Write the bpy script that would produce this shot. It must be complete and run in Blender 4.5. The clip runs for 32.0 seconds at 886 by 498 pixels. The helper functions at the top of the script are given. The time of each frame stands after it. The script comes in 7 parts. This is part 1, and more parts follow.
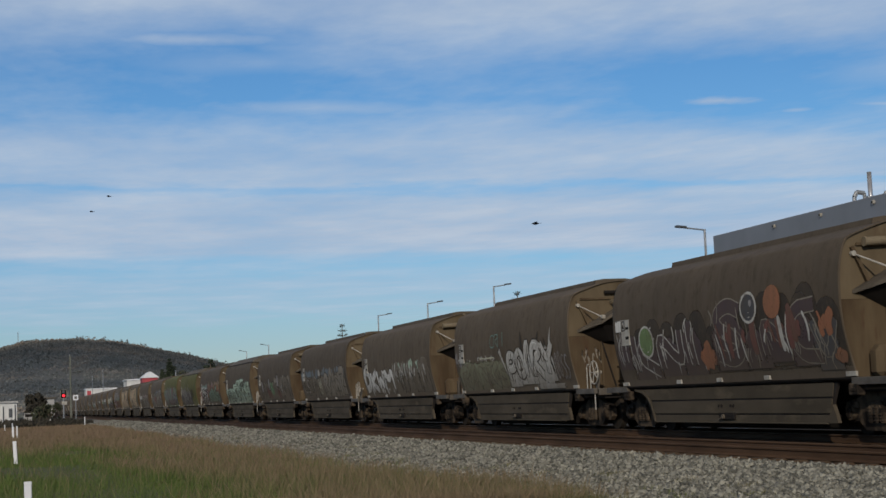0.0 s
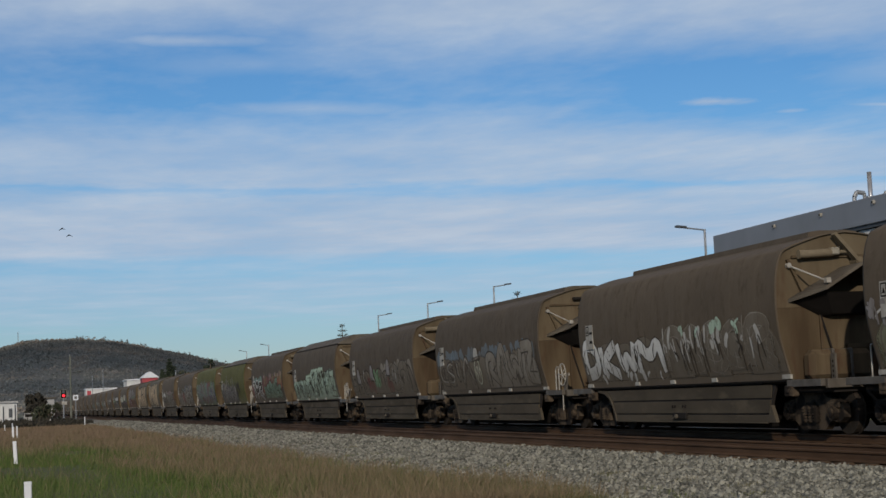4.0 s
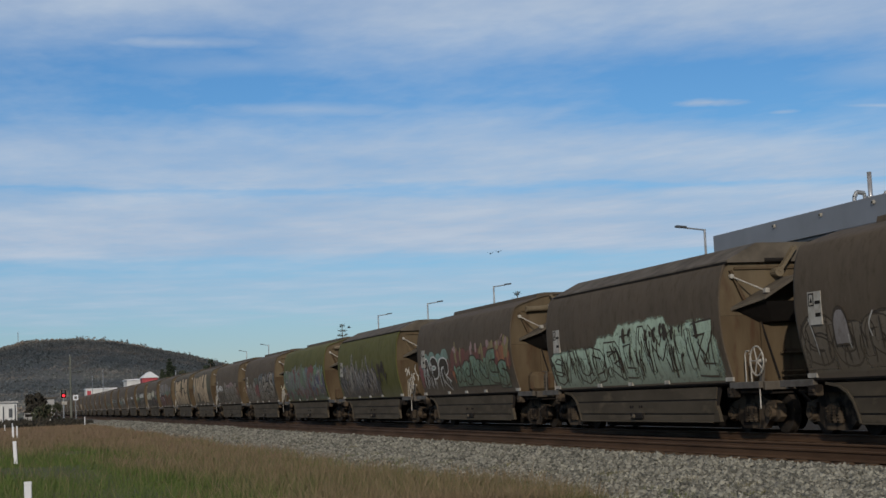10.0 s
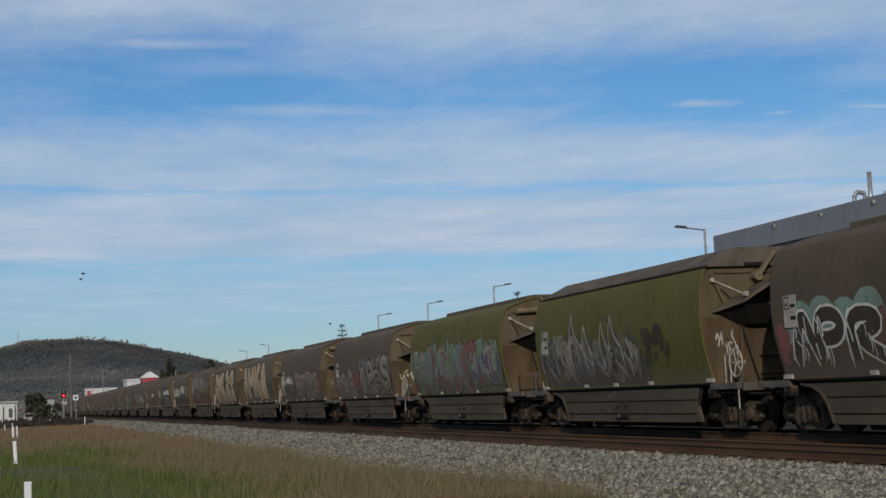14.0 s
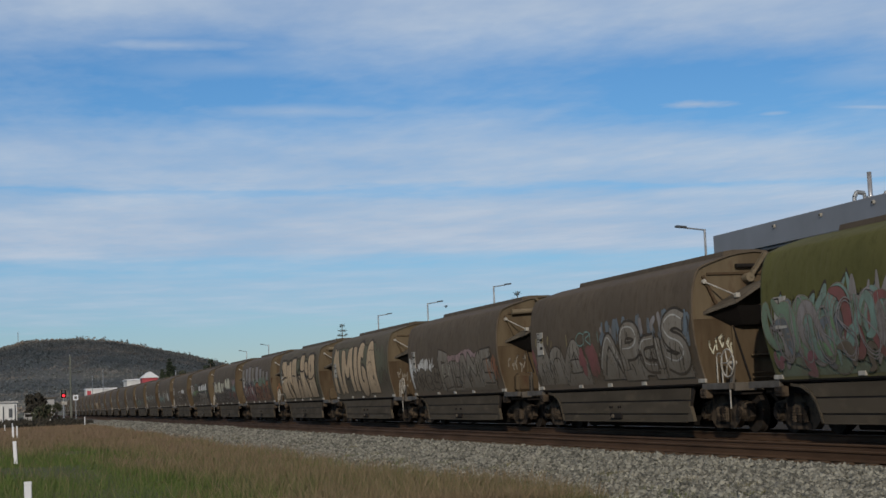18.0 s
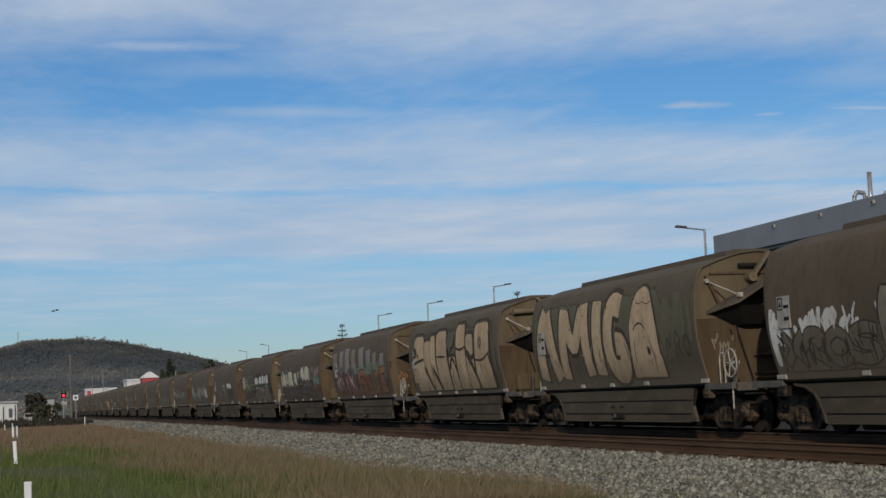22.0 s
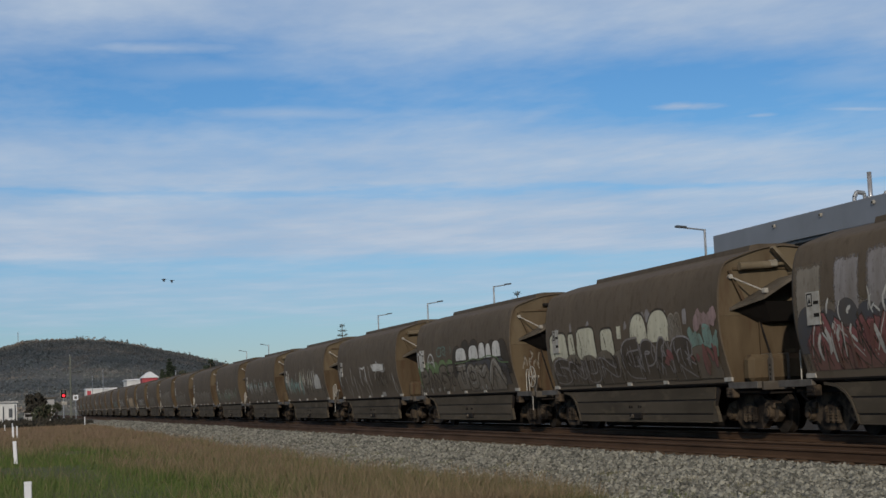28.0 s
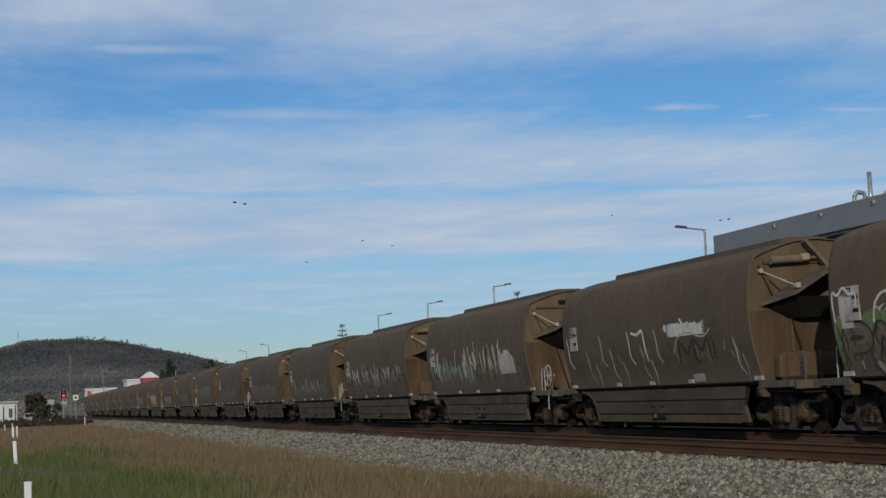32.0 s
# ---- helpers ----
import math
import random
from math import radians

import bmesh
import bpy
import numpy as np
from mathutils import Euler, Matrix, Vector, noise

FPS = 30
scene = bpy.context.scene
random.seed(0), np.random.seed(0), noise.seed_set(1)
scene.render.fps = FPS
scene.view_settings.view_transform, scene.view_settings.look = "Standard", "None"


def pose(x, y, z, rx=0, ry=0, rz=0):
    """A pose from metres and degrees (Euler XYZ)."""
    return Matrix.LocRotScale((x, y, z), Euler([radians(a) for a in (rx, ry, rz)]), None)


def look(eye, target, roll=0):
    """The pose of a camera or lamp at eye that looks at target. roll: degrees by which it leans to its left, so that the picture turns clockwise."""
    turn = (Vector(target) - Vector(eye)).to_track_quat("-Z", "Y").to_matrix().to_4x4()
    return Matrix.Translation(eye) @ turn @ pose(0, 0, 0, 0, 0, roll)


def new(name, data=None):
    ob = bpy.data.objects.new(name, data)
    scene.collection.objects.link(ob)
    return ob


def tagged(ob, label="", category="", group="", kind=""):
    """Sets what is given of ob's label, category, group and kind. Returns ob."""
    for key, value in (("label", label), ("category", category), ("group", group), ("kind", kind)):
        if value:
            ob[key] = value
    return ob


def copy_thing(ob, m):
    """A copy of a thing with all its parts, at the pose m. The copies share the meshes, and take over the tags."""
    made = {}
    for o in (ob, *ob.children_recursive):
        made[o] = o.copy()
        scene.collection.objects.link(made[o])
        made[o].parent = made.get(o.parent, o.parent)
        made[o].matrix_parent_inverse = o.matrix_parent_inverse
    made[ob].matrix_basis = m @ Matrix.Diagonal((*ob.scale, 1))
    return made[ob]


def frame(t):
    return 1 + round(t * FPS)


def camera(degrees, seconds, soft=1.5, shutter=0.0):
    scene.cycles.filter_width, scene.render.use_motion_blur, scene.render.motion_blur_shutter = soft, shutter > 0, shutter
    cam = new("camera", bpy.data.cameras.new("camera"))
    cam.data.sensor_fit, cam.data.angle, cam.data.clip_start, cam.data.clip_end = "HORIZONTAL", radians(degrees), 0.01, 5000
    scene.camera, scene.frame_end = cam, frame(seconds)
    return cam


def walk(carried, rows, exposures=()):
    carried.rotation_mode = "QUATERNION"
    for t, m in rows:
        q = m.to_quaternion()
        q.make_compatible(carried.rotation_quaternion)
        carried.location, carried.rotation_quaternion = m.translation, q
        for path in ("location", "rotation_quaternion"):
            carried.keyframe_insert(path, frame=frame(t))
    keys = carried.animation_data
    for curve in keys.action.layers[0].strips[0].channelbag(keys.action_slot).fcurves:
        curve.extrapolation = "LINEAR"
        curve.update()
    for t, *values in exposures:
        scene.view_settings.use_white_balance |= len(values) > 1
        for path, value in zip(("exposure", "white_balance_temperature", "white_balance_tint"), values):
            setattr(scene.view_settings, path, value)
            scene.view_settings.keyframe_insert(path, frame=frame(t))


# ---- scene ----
cam = camera(31.4, 32.0)
# the camera stands still on the verge, z = 0 is the top of the rails
EYE = (0.0, 0.0, 1.06)
AIM = look(EYE, (EYE[0] + 0.26928, EYE[1] + 0.95866, EYE[2] + 0.09202), -2.5)
walk(cam, [(0.0, AIM), (32.0, AIM)], exposures=[(0.0, 0.0), (32.0, 0.0)])

# ---------------------------------------------------------------- light
SUN_TO = Vector((-0.43, -1.0, 0.40)).normalized()
world = bpy.data.worlds.new("sky_world")
scene.world = world
world.use_nodes = True
wn = world.node_tree.nodes
wl = world.node_tree.links
sky = wn.new("ShaderNodeTexSky")
sky.sky_type = "NISHITA"
sky.sun_disc = False
sky.sun_elevation = math.asin(SUN_TO.z)
sky.sun_rotation = math.atan2(SUN_TO.x, SUN_TO.y)
sky.air_density, sky.dust_density, sky.ozone_density = 1.0, 0.0, 4.0
wn["Background"].inputs["Strength"].default_value = 0.0775
hs = wn.new("ShaderNodeHueSaturation")
hs.inputs["Saturation"].default_value = 1.15
wl.new(sky.outputs[0], hs.inputs["Color"])
tint = wn.new("ShaderNodeMix")
tint.data_type, tint.blend_type = "RGBA", "MULTIPLY"
tint.inputs["Factor"].default_value = 1.0
tint.inputs["B"].default_value = (0.84, 0.965, 1.085, 1)
wl.new(hs.outputs[0], tint.inputs["A"])
haze = wn.new("ShaderNodeMix")
haze.data_type, haze.blend_type = "RGBA", "MULTIPLY"
haze.inputs["Factor"].default_value = 1.0
wl.new(tint.outputs["Result"], haze.inputs["A"])
wl.new(haze.outputs["Result"], wn["Background"].inputs["Color"])
# thin bright cloud overhead and all round, thinning out towards the horizon
veil = wn.new("ShaderNodeBackground")
veil.inputs["Color"].default_value = (0.60, 0.555, 0.50, 1)
veil.inputs["Strength"].default_value = 0.72
wc = wn.new("ShaderNodeTexCoord").outputs["Generated"]
wxyz = wn.new("ShaderNodeSeparateXYZ")
wl.new(wc, wxyz.inputs[0])
# the air is a little duller close to the horizon
wlow = wn.new("ShaderNodeMapRange")
wlow.interpolation_type = "SMOOTHSTEP"
for key, val in (("From Min", 0.0), ("From Max", 0.15), ("To Min", 0.0), ("To Max", 1.0)):
    wlow.inputs[key].default_value = val
wl.new(wxyz.outputs["Z"], wlow.inputs["Value"])
wair = wn.new("ShaderNodeMix")
wair.data_type = "RGBA"
wair.inputs["A"].default_value, wair.inputs["B"].default_value = (0.72, 0.715, 0.84, 1), (1, 1, 1, 1)
wl.new(wlow.outputs[0], wair.inputs["Factor"])
wl.new(wair.outputs["Result"], haze.inputs["B"])
wz = wn.new("ShaderNodeMapRange")
wz.interpolation_type = "SMOOTHSTEP"
for key, val in (("From Min", 0.24), ("From Max", 0.55), ("To Min", 0.0), ("To Max", 1.0)):
    wz.inputs[key].default_value = val
wl.new(wxyz.outputs["Z"], wz.inputs["Value"])
wnoise = wn.new("ShaderNodeTexNoise")
wnoise.inputs["Scale"].default_value, wnoise.inputs["Detail"].default_value = 3.0, 6.0
wl.new(wc, wnoise.inputs["Vector"])
wpatch = wn.new("ShaderNodeMapRange")
for key, val in (("From Min", 0.3), ("From Max", 0.7), ("To Min", 0.45), ("To Max", 0.95)):
    wpatch.inputs[key].default_value = val
wl.new(wnoise.outputs["Fac"], wpatch.inputs["Value"])
wmul = wn.new("ShaderNodeMath")
wmul.operation = "MULTIPLY"
wl.new(wz.outputs[0], wmul.inputs[0])
wl.new(wpatch.outputs[0], wmul.inputs[1])
wmix = wn.new("ShaderNodeMixShader")
wl.new(wmul.outputs[0], wmix.inputs[0])
wl.new(wn["Background"].outputs[0], wmix.inputs[1])
wl.new(veil.outputs[0], wmix.inputs[2])
wl.new(wmix.outputs[0], wn["World Output"].inputs["Surface"])

sun_data = bpy.data.lights.new("sun", "SUN")
sun_data.energy, sun_data.angle, sun_data.color = 2.32, radians(0.6), (1.0, 0.91, 0.79)
sun = new("sun", sun_data)
sun.matrix_world = look((60, -200, 150), Vector((60, -200, 150)) - SUN_TO)

# ---------------------------------------------------------------- plan
TRACK = 15.62          # centre of the train's track
NEAR_TRACK = 12.33     # centre of the empty track beside it
GAUGE = 0.57           # half gauge to the rail's middle
GROUND = -0.55
PITCH = 13.876           # wagon to wagon
FIRST = 29.97          # middle of wagon 0 at the start
SPAN = 5.35            # half length of a body


def travelled(t):
    q = t / 32.0
    return 200.584 * q + 19.576 * q * q - 1.685 * q ** 3


# ---------------------------------------------------------------- materials
def node_mat(name):
    m = bpy.data.materials.new(name)
    m.use_nodes = True
    nt = m.node_tree
    return m, nt.nodes, nt.links, nt.nodes["Principled BSDF"]


def mixer(n, l, a, b, fac, how="MIX"):
    x = n.new("ShaderNodeMix")
    x.data_type, x.blend_type = "RGBA", how
    for sock, v in ((x.inputs["A"], a), (x.inputs["B"], b), (x.inputs["Factor"], fac)):
        if hasattr(v, "is_output"):
            l.new(v, sock)
        elif isinstance(v, (int, float)):
            sock.default_value = v
        else:
            sock.default_value = (*v[:3], 1)
    return x.outputs["Result"]


def ramped(n, l, val, lo, hi, a=0.0, b=1.0):
    r = n.new("ShaderNodeMapRange")
    l.new(val, r.inputs["Value"])
    for k, v in (("From Min", lo), ("From Max", hi), ("To Min", a), ("To Max", b)):
        r.inputs[k].default_value = v
    return r.outputs["Result"]


def noisy(n, l, coord, scale, detail=5.0, stretch=(1, 1, 1), rough=0.55):
    mp = n.new("ShaderNodeMapping")
    mp.inputs["Scale"].default_value = stretch
    l.new(coord, mp.inputs["Vector"])
    t = n.new("ShaderNodeTexNoise")
    t.inputs["Scale"].default_value, t.inputs["Detail"].default_value = scale, detail
    t.inputs["Roughness"].default_value = rough
    l.new(mp.outputs[0], t.inputs["Vector"])
    return t.outputs["Fac"]


def coords(n, l, shift=True):
    """Object coordinates, shifted by the object's random number so that copies differ."""
    c = n.new("ShaderNodeTexCoord").outputs["Object"]
    if not shift:
        return c
    info = n.new("ShaderNodeObjectInfo")
    mul = n.new("ShaderNodeMath")
    mul.operation = "MULTIPLY"
    mul.inputs[1].default_value = 37.0
    l.new(info.outputs["Random"], mul.inputs[0])
    add = n.new("ShaderNodeVectorMath")
    l.new(c, add.inputs[0])
    l.new(mul.outputs[0], add.inputs[1])
    return add.outputs[0]


def surface(name, base, second, rough=0.7, metal=0.0, scale=3.0, fine=40.0, bump=0.15,
            stretch=(1, 1, 1), third=None, shift=True, contrast=(0.35, 0.65)):
    """A worn surface: two tones at a large scale, grain and relief at a fine one."""
    m, n, l, b = node_mat(name)
    c = coords(n, l, shift)
    big = noisy(n, l, c, scale, 6, stretch)
    small = noisy(n, l, c, fine, 4, stretch)
    col = mixer(n, l, base, second, ramped(n, l, big, *contrast))
    if third:
        spots = noisy(n, l, c, scale * 2.7, 5, stretch)
        col = mixer(n, l, col, third, ramped(n, l, spots, 0.55, 0.72))
    col = mixer(n, l, col, (0.5, 0.5, 0.5), ramped(n, l, small, 0.2, 0.8, 0.0, 0.35), "OVERLAY")
    l.new(col, b.inputs["Base Color"])
    b.inputs["Metallic"].default_value = metal
    b.inputs["Specular IOR Level"].default_value = 0.5 if rough < 0.7 else 0.15
    l.new(ramped(n, l, big, 0.3, 0.7, rough - 0.08, rough + 0.08), b.inputs["Roughness"])
    if bump:
        bp = n.new("ShaderNodeBump")
        bp.inputs["Strength"].default_value, bp.inputs["Distance"].default_value = bump, 0.02
        l.new(small, bp.inputs["Height"])
        l.new(bp.outputs[0], b.inputs["Normal"])
    return m


def wagon_paint(name, base, streak, dust):
    """Weathered side sheets: rain streaks, a dusty lower band, fine dirt."""
    m, n, l, b = node_mat(name)
    c = coords(n, l)
    plain = n.new("ShaderNodeTexCoord").outputs["Object"]
    xyz = n.new("ShaderNodeSeparateXYZ")
    l.new(plain, xyz.inputs[0])
    streaks = noisy(n, l, c, 1.3, 7, (1, 1, 0.13))
    patches = noisy(n, l, c, 0.55, 5)
    grain = noisy(n, l, c, 26, 4)
    runs = noisy(n, l, c, 7.0, 6, (1, 1, 0.07), 0.65)
    blots = noisy(n, l, c, 4.5, 6, (1, 1, 0.6), 0.7)
    col = mixer(n, l, base, streak, ramped(n, l, streaks, 0.35, 0.75, 0, 0.8))
    col = mixer(n, l, col, [v * 0.50 for v in streak], ramped(n, l, runs, 0.55, 0.78, 0, 0.42))
    col = mixer(n, l, col, dust, ramped(n, l, runs, 0.44, 0.24, 0, 0.35))
    col = mixer(n, l, col, [v * 0.55 for v in base], ramped(n, l, blots, 0.53, 0.68, 0, 0.6))
    scuffs = noisy(n, l, c, 15.0, 5, (1, 1, 0.35), 0.7)
    col = mixer(n, l, col, [v * 1.35 for v in dust], ramped(n, l, scuffs, 0.62, 0.74, 0, 0.5))
    col = mixer(n, l, col, [v * 0.72 for v in base], ramped(n, l, patches, 0.45, 0.7, 0, 0.7))
    low = ramped(n, l, xyz.outputs["Z"], 1.55, 1.08, 0.0, 0.75)
    lowmix = n.new("ShaderNodeMath")
    lowmix.operation = "MULTIPLY"
    l.new(low, lowmix.inputs[0])
    l.new(ramped(n, l, streaks, 0.3, 0.6, 0.5, 1.0), lowmix.inputs[1])
    col = mixer(n, l, col, dust, lowmix.outputs[0])
    col = mixer(n, l, col, (0.5, 0.5, 0.5), ramped(n, l, grain, 0.3, 0.7, 0.0, 0.5), "OVERLAY")
    l.new(col, b.inputs["Base Color"])
    l.new(ramped(n, l, blots, 0.3, 0.7, 0.66, 0.82), b.inputs["Roughness"])
    b.inputs["Specular IOR Level"].default_value = 0.22
    bp = n.new("ShaderNodeBump")
    bp.inputs["Strength"].default_value, bp.inputs["Distance"].default_value = 0.12, 0.02
    l.new(patches, bp.inputs["Height"])
    l.new(bp.outputs[0], b.inputs["Normal"])
    return m


def plain_mat(name, col, rough=0.6, metal=0.0):
    return surface(name, col, [v * 0.8 for v in col], rough, metal, 2.0, 30.0, 0.06)


SIDE_BROWN = wagon_paint("brown_wagon_paint", (0.113, 0.086, 0.058), (0.088, 0.067, 0.046), (0.144, 0.114, 0.082))
SIDE_DARK = wagon_paint("dark_brown_wagon_paint", (0.097, 0.074, 0.051), (0.075, 0.058, 0.040), (0.130, 0.103, 0.076))
SIDE_OLIVE = wagon_paint("olive_wagon_paint", (0.106, 0.103, 0.028), (0.092, 0.086, 0.028), (0.135, 0.119, 0.071))
SIDE_GREEN = wagon_paint("grey_brown_wagon_paint", (0.113, 0.093, 0.063), (0.091, 0.073, 0.051), (0.149, 0.122, 0.088))
END_OCHRE = surface("ochre_end_paint", (0.112, 0.082, 0.048), (0.060, 0.040, 0.023), 0.85, 0, 1.6, 24, 0.15,
                    (1, 1, 0.22), (0.068, 0.038, 0.022))
# paler copy of the end ochre, light on the upper sheet painted in
END_UPPER_LIT = surface("sun_bleached_ochre_paint", (0.132, 0.101, 0.062), (0.085, 0.062, 0.037), 0.85, 0, 1.4, 24, 0.12, (1, 1, 0.3), (0.085, 0.055, 0.033))
END_PALE = surface("dusty_ochre_steel", (0.185, 0.148, 0.098), (0.125, 0.098, 0.062), 0.8, 0, 2.5, 30, 0.12)
CLEVIS = surface("chalky_steel", (0.30, 0.27, 0.21), (0.20, 0.175, 0.135), 0.7, 0, 4, 40, 0.1)
SHELF_GREY = surface("dusty_grey_plate", (0.125, 0.105, 0.080), (0.075, 0.063, 0.049), 0.7, 0, 2.0, 30, 0.12)
SKIRT = surface("dusty_skirt_paint", (0.084, 0.068, 0.048), (0.056, 0.046, 0.033), 0.85, 0, 1.2, 25, 0.1, (1, 0.35, 1), (0.105, 0.085, 0.058))
# painted shade: skirt grooves, the line under the sill, a strip on the ballast
PAINTED_SHADE = plain_mat("dark_groove", (0.030, 0.025, 0.022), 0.8)
SILL_BLUE = surface("grey_sill_paint", (0.102, 0.087, 0.069), (0.060, 0.049, 0.037), 0.6, 0, 3, 30, 0.1)
WHITE = surface("dirty_white_paint", (0.40, 0.375, 0.325), (0.26, 0.235, 0.195), 0.55, 0, 6, 40, 0.05)
BOGIE = surface("dirty_cast_steel", (0.082, 0.060, 0.040), (0.017, 0.013, 0.010), 0.85, 0.0, 2.6, 30, 0.3, (1, 1, 1), None, True, (0.44, 0.56))
WHEEL = surface("wheel_steel", (0.038, 0.029, 0.022), (0.021, 0.017, 0.013), 0.9, 0.0, 5, 40, 0.1)
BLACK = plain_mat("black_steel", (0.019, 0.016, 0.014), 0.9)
RAIL = surface("rusty_rail_steel", (0.098, 0.055, 0.030), (0.062, 0.035, 0.020), 0.75, 0.1, 3, 50, 0.2, (1, 0.2, 1), None, False)
RAIL_HEAD = surface("worn_rail_head", (0.240, 0.200, 0.168), (0.160, 0.120, 0.096), 0.4, 0.7, 3, 50, 0.05, (1, 0.1, 1), None, False)
SLEEPER = surface("concrete_sleeper", (0.093, 0.062, 0.038), (0.068, 0.045, 0.029), 0.9, 0, 2, 30, 0.3)
CLADDING = surface("blue_grey_cladding", (0.200, 0.212, 0.238), (0.178, 0.191, 0.212), 0.5, 0.0, 0.4, 25, 0.05, (1, 1, 1), None, False)
CHROME = surface("galvanised_flue", (0.62, 0.62, 0.62), (0.48, 0.48, 0.48), 0.3, 0.9, 3, 40, 0.05)
LAMP_GREY = plain_mat("galvanised_pole", (0.30, 0.31, 0.32), 0.5, 0.5)
DARK_GREY = plain_mat("dark_grey_paint", (0.06, 0.065, 0.07), 0.5)
CREAM = surface("cream_wall", (0.66, 0.65, 0.62), (0.55, 0.54, 0.52), 0.7, 0, 0.5, 20, 0.05)
RED_WALL = surface("red_wall", (0.42, 0.05, 0.06), (0.34, 0.04, 0.05), 0.6, 0, 0.6, 20, 0.05)
WHITE_ROOF = surface("white_roof", (0.75, 0.75, 0.76), (0.62, 0.62, 0.63), 0.5, 0, 0.5, 15, 0.05)
ASPHALT = surface("dark_asphalt", (0.035, 0.031, 0.028), (0.024, 0.022, 0.02), 1.0, 0, 0.3, 20, 0.2, (1, 1, 1), None, False)
GRAVEL_PATH = surface("gravel_track", (0.13, 0.118, 0.098), (0.075, 0.072, 0.05), 0.95, 0, 1.2, 25, 0.6, (1, 1, 1), None, False)
BARK = surface("bark", (0.16, 0.12, 0.09), (0.10, 0.08, 0.06), 0.9, 0, 6, 30, 0.4, (1, 1, 0.2))
FEATHER = plain_mat("dark_feathers", (0.035, 0.033, 0.035), 0.8)


def island_mat(name, a, b, rough=0.9, c=None, coat=0.0):
    """Loose pieces joined in one mesh, each with its own tone."""
    m, n, l, bs = node_mat(name)
    g = n.new("ShaderNodeNewGeometry").outputs["Random Per Island"]
    col = mixer(n, l, a, b, g)
    oc = n.new("ShaderNodeTexCoord").outputs["Object"]
    if c:
        patch = noisy(n, l, oc, c[1], 4)
        col = mixer(n, l, col, c[0], ramped(n, l, patch, c[2], c[3]))
    l.new(col, bs.inputs["Base Color"])
    bs.inputs["Roughness"].default_value = rough
    return m


STONES = island_mat("ballast_stone", (0.058, 0.057, 0.046), (0.315, 0.302, 0.246), 0.95)
LEAF_DARK = island_mat("dark_conifer_needles", (0.018, 0.026, 0.014), (0.04, 0.052, 0.026))
SCRUB = island_mat("dry_dark_scrub", (0.022, 0.02, 0.014), (0.05, 0.042, 0.028))
LEAF_OLIVE = island_mat("olive_leaves", (0.032, 0.038, 0.020), (0.075, 0.078, 0.042))
# crown tones of the far hill are lightened to paint in haze
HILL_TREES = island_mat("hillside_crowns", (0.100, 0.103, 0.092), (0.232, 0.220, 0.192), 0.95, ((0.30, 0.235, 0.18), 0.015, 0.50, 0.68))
PALE_WALL = surface("pale_grey_wall", (0.40, 0.39, 0.37), (0.31, 0.30, 0.285), 0.7, 0, 0.5, 20, 0.05)
POLE_GREY = surface("grey_green_pole", (0.17, 0.175, 0.145), (0.12, 0.125, 0.10), 0.8, 0, 3, 40, 0.1, (1, 1, 0.1))


def grass_mat():
    """Green blades near the ground level patches, straw and reddish seed heads elsewhere."""
    m, n, l, b = node_mat("verge_grass")
    g = n.new("ShaderNodeNewGeometry").outputs["Random Per Island"]
    oc = n.new("ShaderNodeTexCoord").outputs["Object"]
    xyz = n.new("ShaderNodeSeparateXYZ")
    l.new(oc, xyz.inputs[0])
    green = mixer(n, l, (0.042, 0.078, 0.011), (0.098, 0.134, 0.024), g)
    straw = mixer(n, l, (0.120, 0.076, 0.046), (0.250, 0.172, 0.112), g)
    lush = ramped(n, l, noisy(n, l, oc, 0.55, 4, (1, 0.5, 1)), 0.48, 0.64, 0, 0.55)
    near = n.new("ShaderNodeMath")
    near.operation = "MAXIMUM"
    l.new(lush, near.inputs[0])
    l.new(ramped(n, l, xyz.outputs["Y"], 40.0, 27.0, 0, 0.35), near.inputs[1])
    lush = near.outputs[0]
    straw = mixer(n, l, straw, mixer(n, l, (0.085, 0.082, 0.028), (0.18, 0.145, 0.065), g), lush)
    tall = ramped(n, l, xyz.outputs["Z"], GROUND + 0.10, GROUND + 0.30)
    l.new(mixer(n, l, green, straw, tall), b.inputs["Base Color"])
    b.inputs["Roughness"].default_value = 0.85
    return m


GRASS = grass_mat()


def ground_mat():
    m, n, l, b = node_mat("verge_ground")
    oc = n.new("ShaderNodeTexCoord").outputs["Object"]
    big = noisy(n, l, oc, 0.12, 5)
    mid = noisy(n, l, oc, 1.5, 6)
    fine = noisy(n, l, oc, 18, 4)
    col = mixer(n, l, (0.06, 0.065, 0.022), (0.12, 0.09, 0.05), ramped(n, l, big, 0.4, 0.62))
    col = mixer(n, l, col, (0.06, 0.08, 0.025), ramped(n, l, mid, 0.5, 0.65, 0, 0.7))
    col = mixer(n, l, col, (0.5, 0.5, 0.5), ramped(n, l, fine, 0.25, 0.75, 0, 0.5), "OVERLAY")
    l.new(col, b.inputs["Base Color"])
    b.inputs["Roughness"].default_value = 0.95
    bp = n.new("ShaderNodeBump")
    bp.inputs["Strength"].default_value, bp.inputs["Distance"].default_value = 0.6, 0.05
    l.new(fine, bp.inputs["Height"])
    l.new(bp.outputs[0], b.inputs["Normal"])
    return m


